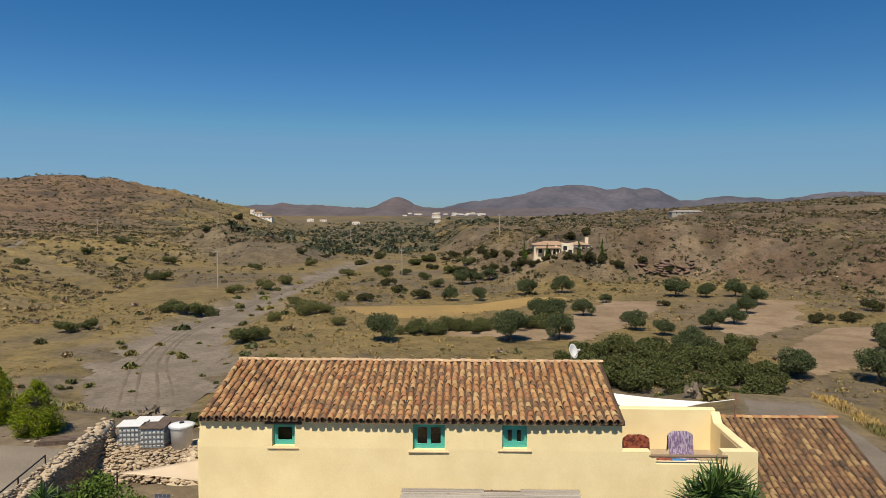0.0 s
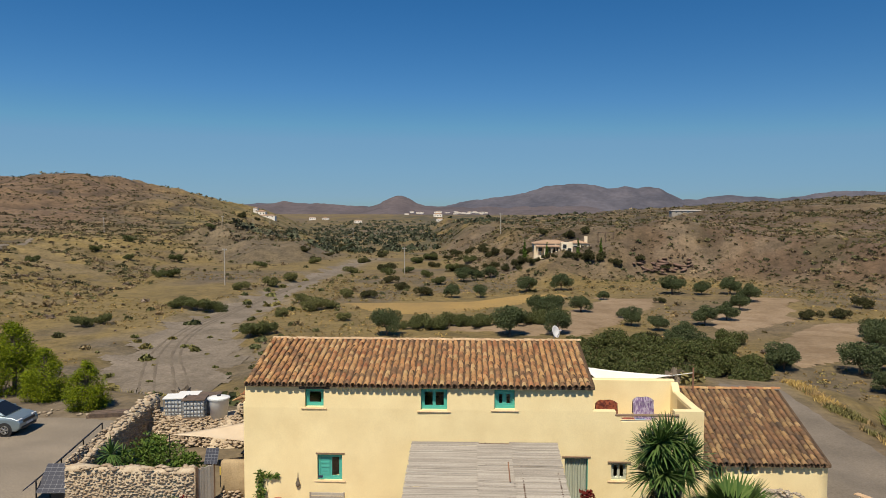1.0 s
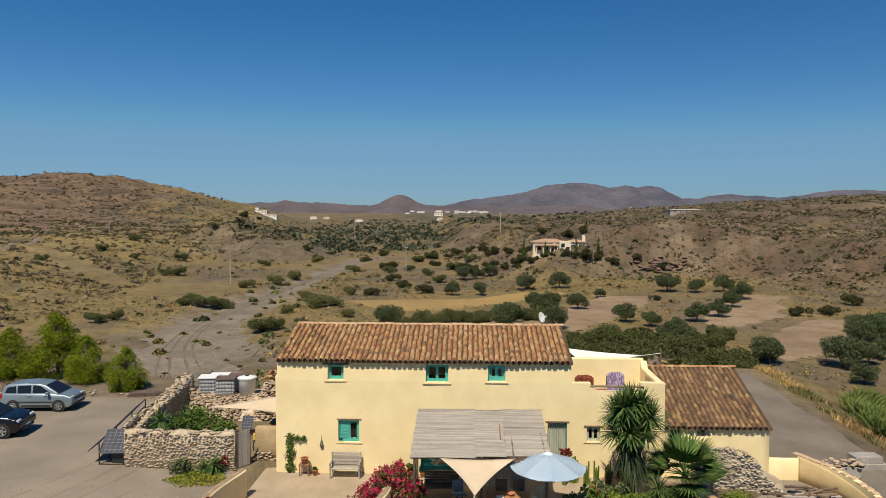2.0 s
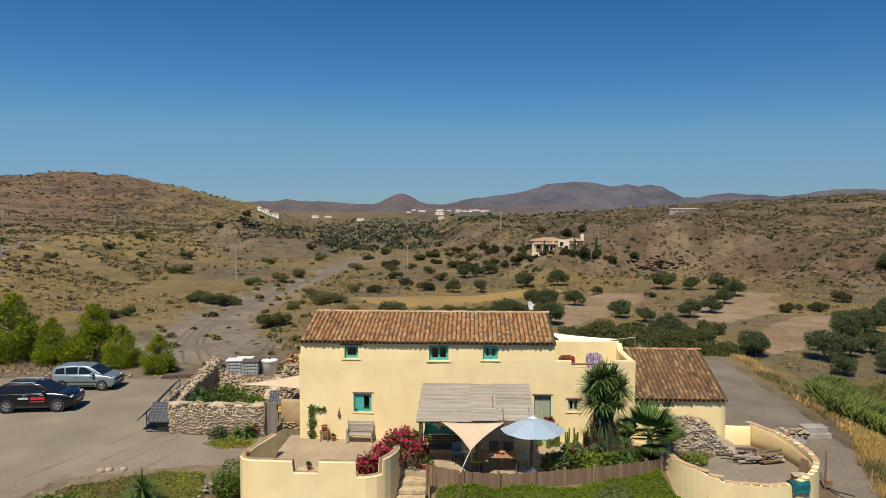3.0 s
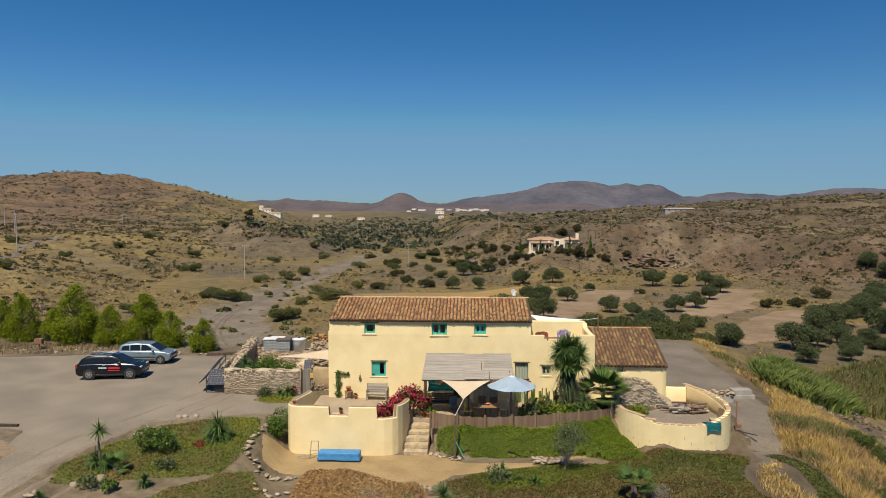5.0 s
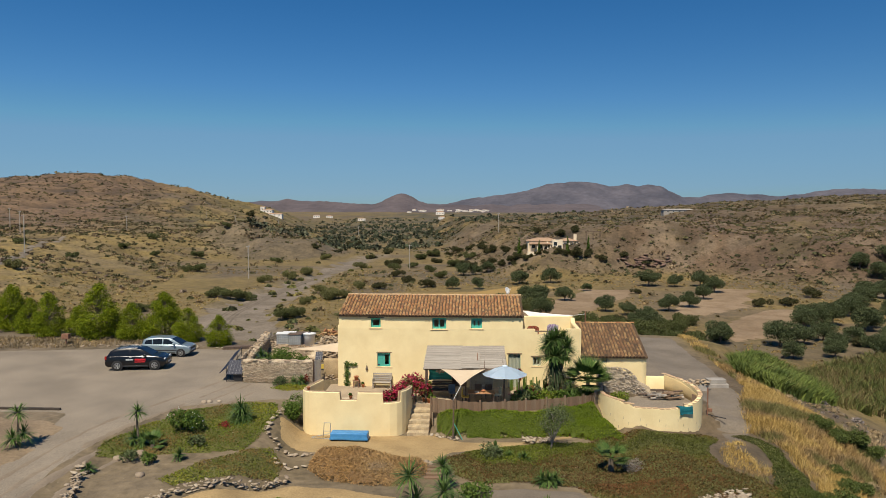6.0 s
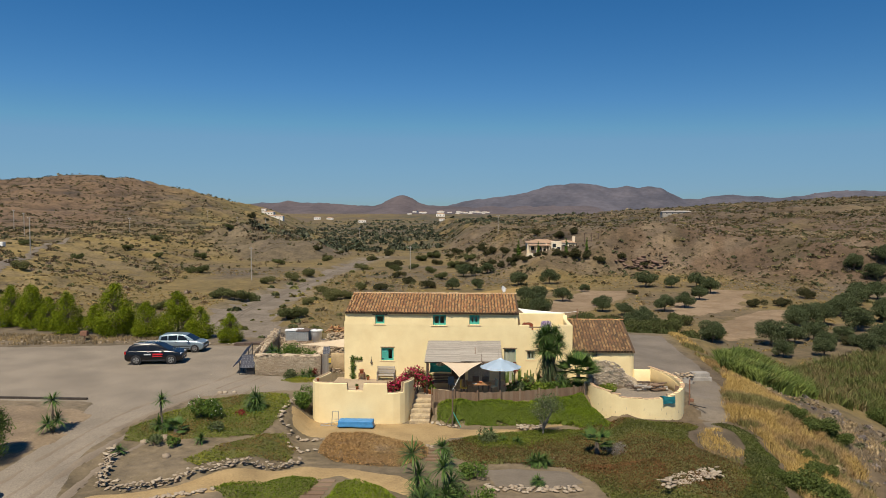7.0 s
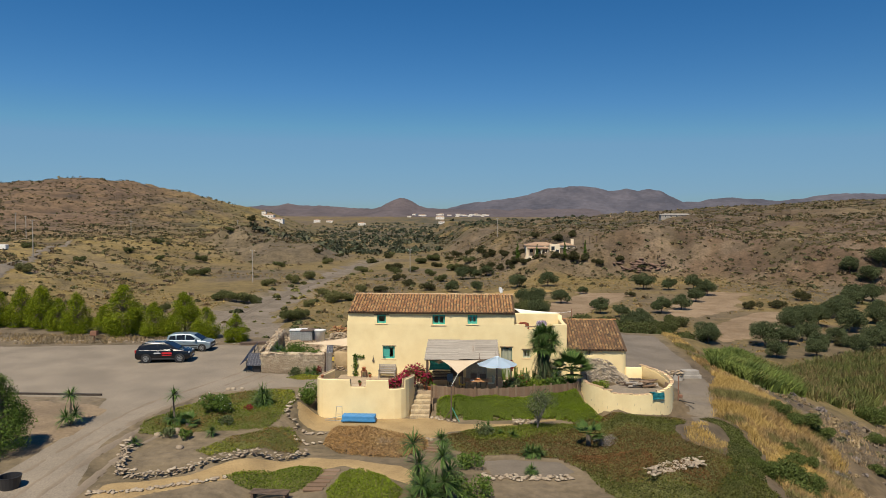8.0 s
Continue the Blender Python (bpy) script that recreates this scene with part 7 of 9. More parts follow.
bed("flower_bed", [(1.9, -9.9), (4.2, -8.8), (8.6, -7.9), (10.6, -8.2), (10.2, -9.6), (7.4, -10.6), (6.2, -12.0), (3.6, -12.4), (2.2, -11.4)], 0.24, 170, 0.1, ((0.1, 0.13, 0.018), (0.14, 0.17, 0.02), (0.085, 0.1, 0.02), (0.17, 0.16, 0.035), (0.1, 0.12, 0.02)), "fresh green ground cover above the rust-brown carpet", "ground cover", 11)
bed("grass_bed", [(-11.2, -1.8), (-10.4, -0.75), (-8.7, -0.8), (-8.2, -1.6), (-8.8, -2.4), (-10.2, -2.6)], 0.1, 120, 0.12, (LUSH, Y1, LUSH), "small oval of bright green ground cover", "ground cover", 9)
dead = bed("dry_shrub", [(-6.2, -10.9), (-5.2, -10.1), (-3.6, -10.0), (-1.4, -11.3), (0.3, -11.8), (0.5, -13.2), (-1.0, -14.9), (-2.6, -15.0), (-4.8, -14.3), (-5.9, -12.8)], 0.5, 190, 0.26,
           ((0.36, 0.22, 0.09), (0.29, 0.18, 0.085), (0.38, 0.25, 0.11), (0.26, 0.2, 0.14), (0.34, 0.2, 0.09), (0.28, 0.25, 0.22)), "broad dry brown shrub mass between the paths", "shrub", 10, 0.25, 0.12, (0.2, 0.125, 0.06))

for x, y, hd, sd, ln in ((-15.2, -12.0, [(0, 0, 2.0), (-0.25, 0.1, 0.5), (0.3, -0.1, 0.4)], 1, 0.62), (-10.75, -8.7, [(0, 0, 0.95), (0.25, 0, 0.55), (-0.25, 0.1, 0.5), (0, -0.2, 0.3)], 2, 0.8), (-20.8, -13.4, [(0, 0, 1.9), (0.2, 0.1, 0.8), (-0.2, -0.2, 0.6)], 3, 0.66),
                         (1.2, -15.2, [(0, 0, 1.2), (0.2, 0.2, 0.6)], 4, 0.62), (0.35, -19.9, [(0, 0, 1.5), (-0.3, 0, 2.5), (0.2, -0.3, 1.0), (-0.1, 0.3, 0.5)], 5, 0.82), (1.5, -20.5, [(0, 0, 2.1), (0.35, 0.3, 1.3), (-0.35, 0.2, 0.7), (0.6, -0.2, 0.6), (0.1, -0.4, 1.0)], 6, 0.85),
                         (6.3, -14.5, [(0, 0, 0.35), (0.35, 0.1, 0.3), (-0.3, 0.1, 0.3)], 7, 0.55), (5.4, -11.2, [(0, 0, 0.3)], 8, 0.5), (4.6, -10.9, [(0, 0, 0.25)], 9, 0.45), (-16.0, -15.4, [(0, 0, 0.22)], 11, 0.4),
                         (-12.2, -13.8, [(0, 0, 0.3)], 12, 0.4), (6.0, -17.2, [(0, 0, 0.3)], 13, 0.42), (-9.2, -0.9, [(0, 0, 0.4), (-0.5, 0, 0.3)], 14, 0.5), (3.9, -10.2, [(0, 0, 0.5)], 15, 0.5), (0.6, -21.6, [(0, 0, 1.1), (0.4, 0, 0.6), (-0.4, 0.1, 0.5)], 16, 0.82)):
    yucca(x, y, hd, "green yucca with sword leaves in the garden bed", ln, 95, 0.05, 0.06, sd)
shrub("shrub", -13.4, -10.2, 1.1, 1.55, GREEN_LEAF, "rounded white-flowering oleander in the garden", "shrub", 21, 0.12, 2300, (leaf_mat("white_petals", ((0.7, 0.7, 0.66), (0.6, 0.62, 0.55))), 45, 0.09))
shrub("shrub", -8.25, -6.1, 1.0, 1.5, GREEN_LEAF, "dense dark shrub at the courtyard wall's corner", "shrub", 22, 0.12, 1900)
shrub("shrub", -11.9, -12.1, 0.55, 0.8, OLIVE_LEAF, "grey-green lavender shrub in the garden", "shrub", 23, 0.12, 500)
shrub("shrub", -14.7, -13.9, 0.5, 0.7, OLIVE_LEAF, "small silvery shrub on the bed's edge", "shrub", 24, 0.12, 400)
shrub("shrub", -13.4, -14.3, 0.45, 0.7, GREEN_LEAF, "small green shrub on the bed's edge", "shrub", 25, 0.12, 400)
shrub("shrub", 3.6, -11.0, 0.75, 1.0, OLIVE_LEAF, "grey-green rosemary shrub in the garden", "shrub", 26, 0.12, 900)
shrub("shrub", 10.6, -12.9, 0.9, 0.9, GREY_LEAF, "leafless grey twiggy shrub", "shrub", 27, 0.25, 800, None, None, 0.06)
shrub("shrub", 2.9, -16.3, 0.9, 0.8, GREEN_LEAF, "low dark juniper shrub", "shrub", 28, 0.13, 900)
shrub("shrub", 3.0, -20.2, 1.0, 1.0, GREEN_LEAF, "green shrub beside the yuccas", "shrub", 29, 0.14, 1000)
shrub("shrub", 2.0, -18.6, 0.7, 0.7, OLIVE_LEAF, "low grey-green shrub beside the yuccas", "shrub", 30, 0.13, 600)
shrub("shrub", -12.4, -11.8, 0.4, 0.5, LIME_LEAF, "small lime green shrub", "shrub", 31, 0.1, 300)
shrub("shrub", -9.0, -0.5, 0.35, 0.95, RED_LEAF, "dark red-leaved shrub by the stone wall", "shrub", 32, 0.14, 320)
shrub("shrub", -10.6, -0.8, 0.6, 0.7, OLIVE_LEAF, "olive green shrub by the stone wall", "shrub", 33, 0.13, 500)
shrub("shrub", -11.4, -9.6, 0.4, 0.45, RED_LEAF, "low reddish shrub in the ground cover", "shrub", 34, 0.1, 300)
shrub("shrub", 12.2, -2.6, 0.7, 0.55, LIME_LEAF, "low yellow-green shrub inside the enclosure", "shrub", 35, 0.14, 420, None, 0.18)
fan_palm(9.7, -12.6, height(9.7, -12.6), 0.8, 0.95, 12, "young fan palm in the garden bed", 8)
fan_palm(-14.2, -12.4, height(-14.2, -12.4), 0.35, 0.7, 10, "small fan palm on the garden mound", 9)
bare = tagged(empty("bare_tree", 7.0, -9.4, height(7, -9.4)), "small half-bare grey tree by the path", "tree")
rb_ = random.Random(6)
bm = rod((0, 0, 0), (0.1, 0, 0.9), 0.06, 0.045)
tips = []
for k in range(9):
    a = k * 2.4
    e1 = (0.1 + 0.5 * math.cos(a), 0.5 * math.sin(a), 1.4 + rb_.uniform(0, 0.4))
    rod((0.1, 0, 0.6 + 0.035 * k), e1, 0.03, 0.018, bm, 5)
    for j in range(4):
        e2 = (e1[0] + rb_.uniform(-0.6, 0.6), e1[1] + rb_.uniform(-0.5, 0.5), e1[2] + rb_.uniform(0.0, 0.7))
        rod(e1, e2, 0.014, 0.006, bm, 4)
        tips.append(e2)
part("trunk", bm, GREY_LEAF, bare)
rngb = np.random.default_rng(5)
leafy("crown", bare, shell_points(2000, rngb, [(*t, 0.42) for t in tips], 0.9, 0.1), 0.1, OLIVE_LEAF, rngb)

# stone edgings, loose rocks, timber steps in the lower garden
edging = tagged(empty("stone_edging"), "low dry stone edging along the garden path", "edging")
el = resample([(-16.4, -15.2), (-15.6, -17.6), (-14.9, -19.3), (-13.4, -19.55), (-11.6, -18.6), (-9.6, -17.2), (-7.6, -15.9), (-6.6, -14.9)], 0.2)
pe = []
for x, y in el:
    for lay in range(4):
        pe.append((x + rg.uniform(-0.25, 0.25), y + rg.uniform(-0.2, 0.2), height(x, y) + 0.04 + 0.09 * lay, rg.uniform(0.1, 0.27), rg.uniform(1.2, 2.3)))
stones(edging, pe, PALE_STONE, 200)
edging2 = tagged(empty("stone_edging"), "line of pale stones edging the lower path", "edging")
stones(edging2, [(x + rg.uniform(-0.12, 0.12), y + rg.uniform(-0.14, 0.14), height(x, y) + 0.07, rg.uniform(0.14, 0.34), 1.5) for x, y in resample([(-15.3, -21.6), (-13.3, -21.2), (-11.2, -20.3), (-9.4, -19.4)], 0.1)], PALE_STONE, 60)
edging3 = tagged(empty("stone_edging"), "pale stones round the upper path's planting", "edging")
stones(edging3, [(x + rg.uniform(-0.15, 0.15), y + rg.uniform(-0.15, 0.15), height(x, y) + 0.08, rg.uniform(0.13, 0.36), 1.4) for x, y in resample([(-8.7, -5.2), (-9.1, -7.4), (-9.0, -9.6), (-7.9, -10.8), (-6.3, -10.6)], 0.2) + resample([(-7.9, -12.0), (-6.9, -12.8), (-6.2, -12.6)], 0.18) + resample([(-0.4, -11.2), (0.5, -11.5), (0.9, -12.6)], 0.25) + resample([(0.3, -6.6), (0.9, -7.2)], 0.15)], PALE_STONE, 110)
rock_heap = tagged(empty("stone_heap"), "heap of pale broken stones in the carpet bed", "stones")
stones(rock_heap, [(11.6 + 2.8 * a + rg.uniform(-0.3, 0.3), -19.4 + 1.6 * a + rg.uniform(-0.5, 0.5), height(12.8, -18.6) + 0.1 + rg.uniform(0, 0.1), rg.uniform(0.08, 0.27) * (1.5 if rg.random() < 0.12 else 1), 1.4) for a in [rg.random() for _ in range(210)]], PALE_STONE, 60)
rock_heap2 = tagged(empty("stone_heap"), "scatter of pale stones below the bare soil", "stones")
stones(rock_heap2, [(3.4 + 4.6 * a, -17.6 - 0.6 * a * (1 - a) + rg.uniform(-0.4, 0.4), height(5.5, -17.6) + 0.06, rg.uniform(0.1, 0.34), 1.3) for a in [rg.random() for _ in range(90)]], PALE_STONE, 40)
rock_heap3 = tagged(empty("stone_heap"), "pale stones at the foot of the creeper bank", "stones")
stones(rock_heap3, [(5.6 + 1.6 * a, -7.6 + rg.uniform(-0.35, 0.3), height(6.4, -7.6) + 0.1 + rg.uniform(0, 0.15), rg.uniform(0.12, 0.34), 1.3) for a in [rg.random() for _ in range(60)]], PALE_STONE, 30)
for x, y, s in ((-14.6, -13.0, 0.75), (-15.5, -13.6, 0.5), (-12.5, -10.9, 0.5), (-10.6, -10.2, 0.4), (8.1, -12.0, 0.35), (7.2, -13.3, 0.3), (-13.9, -5.3, 0.4), (-14.2, -5.4, 0.45), (-13.3, -5.2, 0.35), (-13.2, -15.9, 0.5)):
    ob = tagged(empty("garden_rock", x, y, height(x, y) + 0.05), "pale rounded rock among the garden plants", "rock", "garden rocks")
    mpart("rock", mesh_np("rock", ROCKS[int(s * 100) % 5][0] * s * 1.2, ROCKS[int(s * 100) % 5][1], PALE_STONE, True), ob)
tsteps = tagged(empty("timber_steps", -4.5, -18.2, height(-4.5, -18.2)), "grey timber steps down the lower garden", "steps")
for k in range(6):
    part("tread", box(-0.55 - 0.09 * k, 0.45 - 0.09 * k, 0.9 - 0.42 * k, 1.22 - 0.42 * k, -0.02 - 0.03 * k, 0.1 - 0.03 * k, None, 0.02), WOOD_GREY, tsteps)
tsteps2 = tagged(empty("timber_steps", 0.7, -13.2, height(0.7, -13.2)), "rust-brown timber steps beside the dry shrub", "steps")
for k in range(4):
    part("tread", box(-0.35 - 0.04 * k, 0.5 - 0.04 * k, 0.8 - 0.5 * k, 1.05 - 0.5 * k, 0.0, 0.12, None, 0.02), WOOD_GREY, tsteps2)
gb = tagged(empty("low_bench", -6.9, -20.2, height(-6.9, -20.2), -3), "dark slatted bench at the lower path", "bench")
for k in range(4):
    part("slat", box(-0.95, 0.95, -0.3 + 0.16 * k, -0.2 + 0.16 * k, 0.36, 0.4), WOOD_DARK, gb)
for sx in (-0.8, 0.8):
    part("leg", box(sx - 0.05, sx + 0.05, -0.28, 0.28, 0, 0.36), WOOD_DARK, gb)

# ---- trees ----
def tree_parts(ob, rng, trunk_h, trunk_r, lumps, leaves, leaf, mat, flat=0.8, aspect=0.5, hollow=0.45):
    """Trunk, limbs to every lump of the crown, and the leaves."""
    bm = rod((0, 0, -0.3), (0.06 * trunk_h, 0, trunk_h), trunk_r, trunk_r * 0.7, None, 8)
    part("trunk", bm, BARK, ob)
    bm = bmesh.new()
    for x, y, z, r in lumps:
        rod((0.05 * trunk_h, 0, trunk_h * 0.85), (x * 0.8, y * 0.8, z), trunk_r * 0.45, trunk_r * 0.12, bm, 5)
    part("branchwork", bm, BARK, ob)
    p = shell_points(leaves, rng, lumps, flat, hollow)
    p[:, 2] = np.clip(p[:, 2], 0.12, None)
    leafy("crown", ob, p, leaf, mat, rng, aspect)
    return ob


FIELD_OLIVE = leaf_mat("field_olive_leaf", ((0.045, 0.06, 0.026), (0.065, 0.085, 0.036), (0.09, 0.105, 0.05), (0.052, 0.07, 0.03)))


def olive_proto(seed, label):
    rng = np.random.default_rng(seed)
    ob = tagged(empty("olive_tree", 0, 0, 0), label, "olive tree", "olive trees")
    lumps = [(1.5 * math.cos(2.4 * k) * rng.uniform(0.5, 1.1), 1.5 * math.sin(2.4 * k) * rng.uniform(0.5, 1.1), rng.uniform(1.5, 2.9), rng.uniform(0.8, 1.25)) for k in range(9)] + [(0, 0, 3.0, 1.0)]
    return tree_parts(ob, rng, 1.1, 0.17, lumps, 6500, 0.2, FIELD_OLIVE, 0.85, 0.55, 0.35)


def bush_proto(seed, mat, label, name="bush"):
    rng = np.random.default_rng(seed)
    ob = tagged(empty(name, 0, 0, 0), label, "bush", "valley bushes")
    lumps = [(1.4 * rng.uniform(-1, 1), 1.4 * rng.uniform(-1, 1), rng.uniform(0.5, 1.4), rng.uniform(0.6, 1.0)) for _ in range(9)]
    return tree_parts(ob, rng, 0.5, 0.1, lumps, 4200, 0.19, mat, 0.85, 0.55, 0.35)


def pine_proto(seed, mat=PINE_LEAF):
    rng = np.random.default_rng(seed)
    ob = tagged(empty("pine_tree", 0, 0, 0), "young bright green pine with dense low crown", "pine tree", "pines by the car park")
    lumps = []
    for k in range(64):
        t = rng.uniform(0, 1) ** 1.15
        r = 1.12 * min(1.0, 0.45 + 3.5 * t) * (1 - t) ** 0.62 * (0.72 + 0.4 * rng.random())
        a = 2.4 * k
        lumps.append((r * math.cos(a), r * math.sin(a), 0.25 + 2.75 * t, 0.26 + 0.3 * (1 - t) * rng.uniform(0.7, 1.2)))
    return tree_parts(ob, rng, 1.6, 0.09, lumps, 15000, 0.13, mat, 1.0, 0.2, 0.2)


def plant_all(proto, spots):
    """Sets copies of a tree at (x, y, size); the first spot takes the tree itself."""
    spots = [(x, y, s * (0.82 if y > 40 else 1.0)) for x, y, s in spots]
    for k, (x, y, s) in enumerate(spots):
        m = pose(x, y, height(x, y) - 0.05, 0, 0, (137 * k) % 360) @ Matrix.Diagonal((s, s, s * (0.88 + 0.05 * (k % 5)), 1))
        if k == 0:
            proto.matrix_basis = m
        else:
            c = copy_thing(proto, m @ Matrix.Diagonal((1 / proto.scale[0], 1 / proto.scale[1], 1 / proto.scale[2], 1)))


pines = [(x, y, 1.2 * s) for x, y, s in [(-20.0, 12.7, 0.85), (-23.6, 14.6, 0.95), (-26.4, 15.9, 1.35), (-29.2, 15.3, 1.0), (-32.6, 15.9, 1.5), (-35.2, 16.8, 0.85), (-38.0, 16.6, 1.15), (-41.0, 18.4, 0.95), (-43.6, 19.6, 1.25), (-46.4, 20.4, 1.15), (-49.5, 20.0, 1.3), (-53, 19.5, 1.4)]]
plant_all(pine_proto(1), pines[0::3])
plant_all(pine_proto(2), pines[1::3])
plant_all(pine_proto(3), pines[2::3])
# a leafy tree, not a pine: pine shape reused with shrub leaves
np_ = pine_proto(4, GREEN_LEAF)
np_["label"] = "tall dark green leafy tree beside the entrance track"
np_["group"] = ""
np_.matrix_basis = pose(-22.2, -17.6, height(-22.2, -17.6)) @ Matrix.Diagonal((1.25, 1.25, 1.4, 1))
olives_a = [(54.8, 159.3, 1.9), (62.0, 157.4, 1.3), (69.6, 158.3, 1.58), (68.4, 142.8, 1.48), (32.5, 108.0, 1.17), (36.2, 102.6, 1.1), (47.0, 109.8, 1.41), (53.5, 116.3, 1.32), (61.2, 129.8, 1.26), (33.9, 82.9, 1.25), (37.2, 82.6, 1.22), (38.2, 93.9, 1.13)]
olives_b = [(53.6, 68.6, 1.66), (58.5, 70.4, 1.1), (51.5, 59.0, 0.92), (68.5, 88.1, 1.54), (73.5, 90.7, 1.39), (81.9, 102.9, 1.46), (89.7, 114.2, 1.35), (101.2, 128.6, 1.66), (62.8, 72.9, 1.1), (58.2, 59.8, 0.9), (68.0, 73.1, 1.05), (87.0, 93.8, 1.3),
            (70.8, 65.8, 1.25), (78.4, 76.0, 1.2), (119.3, 165.5, 1.6), (122.4, 160.2, 1.8), (128.6, 165.6, 2.1), (44.6, 70.4, 1.3), (76, 84, 1.5), (65, 84, 1.3), (71.2, 96, 1.3), (86, 106, 1.4), (96, 121, 1.5), (61, 65, 1.0), (65, 61, 1.1), (74, 70, 1.3), (79, 88, 1.3), (93, 104, 1.3), (108, 133, 1.5)]
olives_c = [(-0.6, 189.7, 1.7), (3.6, 192.7, 1.24), (8.0, 198.7, 1.35), (-3.2, 150.4, 1.1), (4.2, 150.5, 1.03), (16.8, 162.1, 1.61), (26.8, 167.3, 1.65), (25.7, 125.8, 1.24), (17.9, 116.1, 1.6), (15.8, 120.8, 1.3), (34.8, 147.9, 0.85), (33.3, 118.1, 0.8), (-13, 95, 1.6), (8.5, 96, 1.7), (17, 97.5, 1.35)]
plant_all(olive_proto(11, "grey-green olive tree with an open rounded crown"), olives_a)
plant_all(olive_proto(12, "spreading olive tree with dark silvery foliage"), olives_b)
plant_all(olive_proto(13, "broad dark carob tree on the valley floor"), olives_c)
bushes_a = [(-59.4, 126.3, 2.0), (-63.5, 127.5, 1.8), (-55.5, 128.5, 1.5), (-36.8, 93.2, 1.7), (-34, 95.5, 1.2), (-81.4, 244.2, 1.8), (-96.8, 197.7, 2.0), (-100.5, 199, 1.5), (-122.7, 260.3, 1.9), (-134.2, 244.0, 1.4), (-150.1, 276.6, 2.0), (-149.7, 246.6, 1.7), (-141.0, 194.9, 1.5),
            (-71.2, 100.8, 1.3), (-68.6, 103.7, 1.2), (-27.1, 216.6, 1.8), (-22.1, 270.0, 1.9), (-31.3, 237.3, 1.5), (-129.6, 319.2, 1.7), (-8.0, 181.9, 1.5), (-168.0, 206.7, 1.6), (-17, 287, 2.2), (-21, 226, 1.4), (-13, 205, 1.5), (-6, 232, 1.8), (2, 250, 1.9)]
bushes_d = [(27, 61, 1.5), (31, 57, 1.5), (35, 60, 1.6), (38, 64, 1.5), (34, 68, 1.7), (26, 70, 1.8), (41, 72, 1.4), (24, 56, 1.3), (29, 53, 1.2), (39, 80.5, 1.7), (45.8, 75, 1.5), (36, 53, 1.1), (14, 62, 1.5), (18, 66, 1.8), (22, 64, 1.7), (26, 67, 1.8), (31, 64, 1.5), (16, 74, 1.9), (36, 78, 1.7), (22, 72, 1.8), (12, 70, 1.6), (30, 84, 1.8), (33, 77, 2.1), (24, 86.2, 1.8), (26.4, 81.4, 1.9), (19.6, 83.5, 1.8), (29, 74, 1.9), (37, 70, 1.6), (40, 82, 1.6), (44.6, 90, 1.4)]
bushes_b = [(-33.6, 127.6, 2.0), (-31.0, 130, 1.5), (-61.6, 162.1, 1.5), (-57.0, 175.9, 1.7), (-55.8, 191.8, 1.7), (-64.4, 265.4, 1.8), (-41.3, 220.8, 1.7), (-46.5, 279.3, 1.6), (-30.0, 150.8, 1.3), (-39.2, 140.4, 1.3), (-42.1, 319.4, 1.7), (-126.7, 141.8, 1.7), (-24, 112, 1.1), (-38, 118, 1.1)]
bushes_c = [(-24.0, 148.7, 1.5), (-17.6, 167.6, 1.5), (-10.6, 154.6, 1.6), (-23.1, 186.7, 1.4), (47.3, 193.6, 1.3), (62.6, 193.4, 1.05), (55.6, 196.6, 1.2), (47.3, 142.4, 0.9), (70.9, 118.3, 1.3), (90.3, 134.1, 1.5), (77.9, 119.8, 1.5), (67.6, 69.3, 1.2), (45.1, 89.4, 1.0), (31, 89, 1.3)]
VALLEY_LEAF = leaf_mat("valley_mastic_leaf", ((0.055, 0.068, 0.024), (0.085, 0.098, 0.034), (0.115, 0.12, 0.045), (0.065, 0.075, 0.03)))
BROOM_LEAF = leaf_mat("broom_leaf", ((0.13, 0.13, 0.045), (0.1, 0.105, 0.04), (0.16, 0.15, 0.06)))
DUSK_LEAF = leaf_mat("mastic_leaf", ((0.05, 0.056, 0.02), (0.036, 0.04, 0.016), (0.075, 0.07, 0.03), (0.06, 0.052, 0.025)))
plant_all(bush_proto(21, VALLEY_LEAF, "rounded olive green mastic bush in the valley"), bushes_a)
plant_all(bush_proto(26, leaf_mat("thicket_leaf", ((0.045, 0.06, 0.018), (0.065, 0.08, 0.025), (0.09, 0.1, 0.034), (0.075, 0.07, 0.032))), "dense olive green thicket on the bank"), bushes_d)
plant_all(bush_proto(24, DUSK_LEAF, "brownish dark mastic bush on the dry field"), bushes_c)
plant_all(bush_proto(22, BROOM_LEAF, "broad dusty green broom bush by the riverbed"), bushes_b)
hedge_row = [(-9.3 + 2.3 * k, 101.5 + 0.75 * k + 1.4 * math.sin(k * 2.2), 1.3 + 0.45 * math.sin(k * 1.7) ** 2) for k in range(13)]
plant_all(bush_proto(23, VALLEY_LEAF, "dense dark bush in the field's hedge row"), hedge_row)
cypress = [(19.6, 206, 1.35), (26.0, 197, 0.95), (36.0, 197.5, 1.15), (43.5, 199, 1.0)]
cyp = tagged(empty("cypress", 0, 0, 0), "slim dark cypress beside the far villa", "cypress", "cypresses at the villa")
rngz = np.random.default_rng(31)
tree_parts(cyp, rngz, 1.0, 0.15, [(0.1 * math.sin(k), 0.1 * math.cos(k), 0.8 + 0.55 * k, 0.75 - 0.055 * k) for k in range(11)], 900, 0.4, GREEN_LEAF, 1.0)
plant_all(cyp, cypress)
wood_b = bush_proto(25, DUSK_LEAF, "large dark tree close to the far villa")
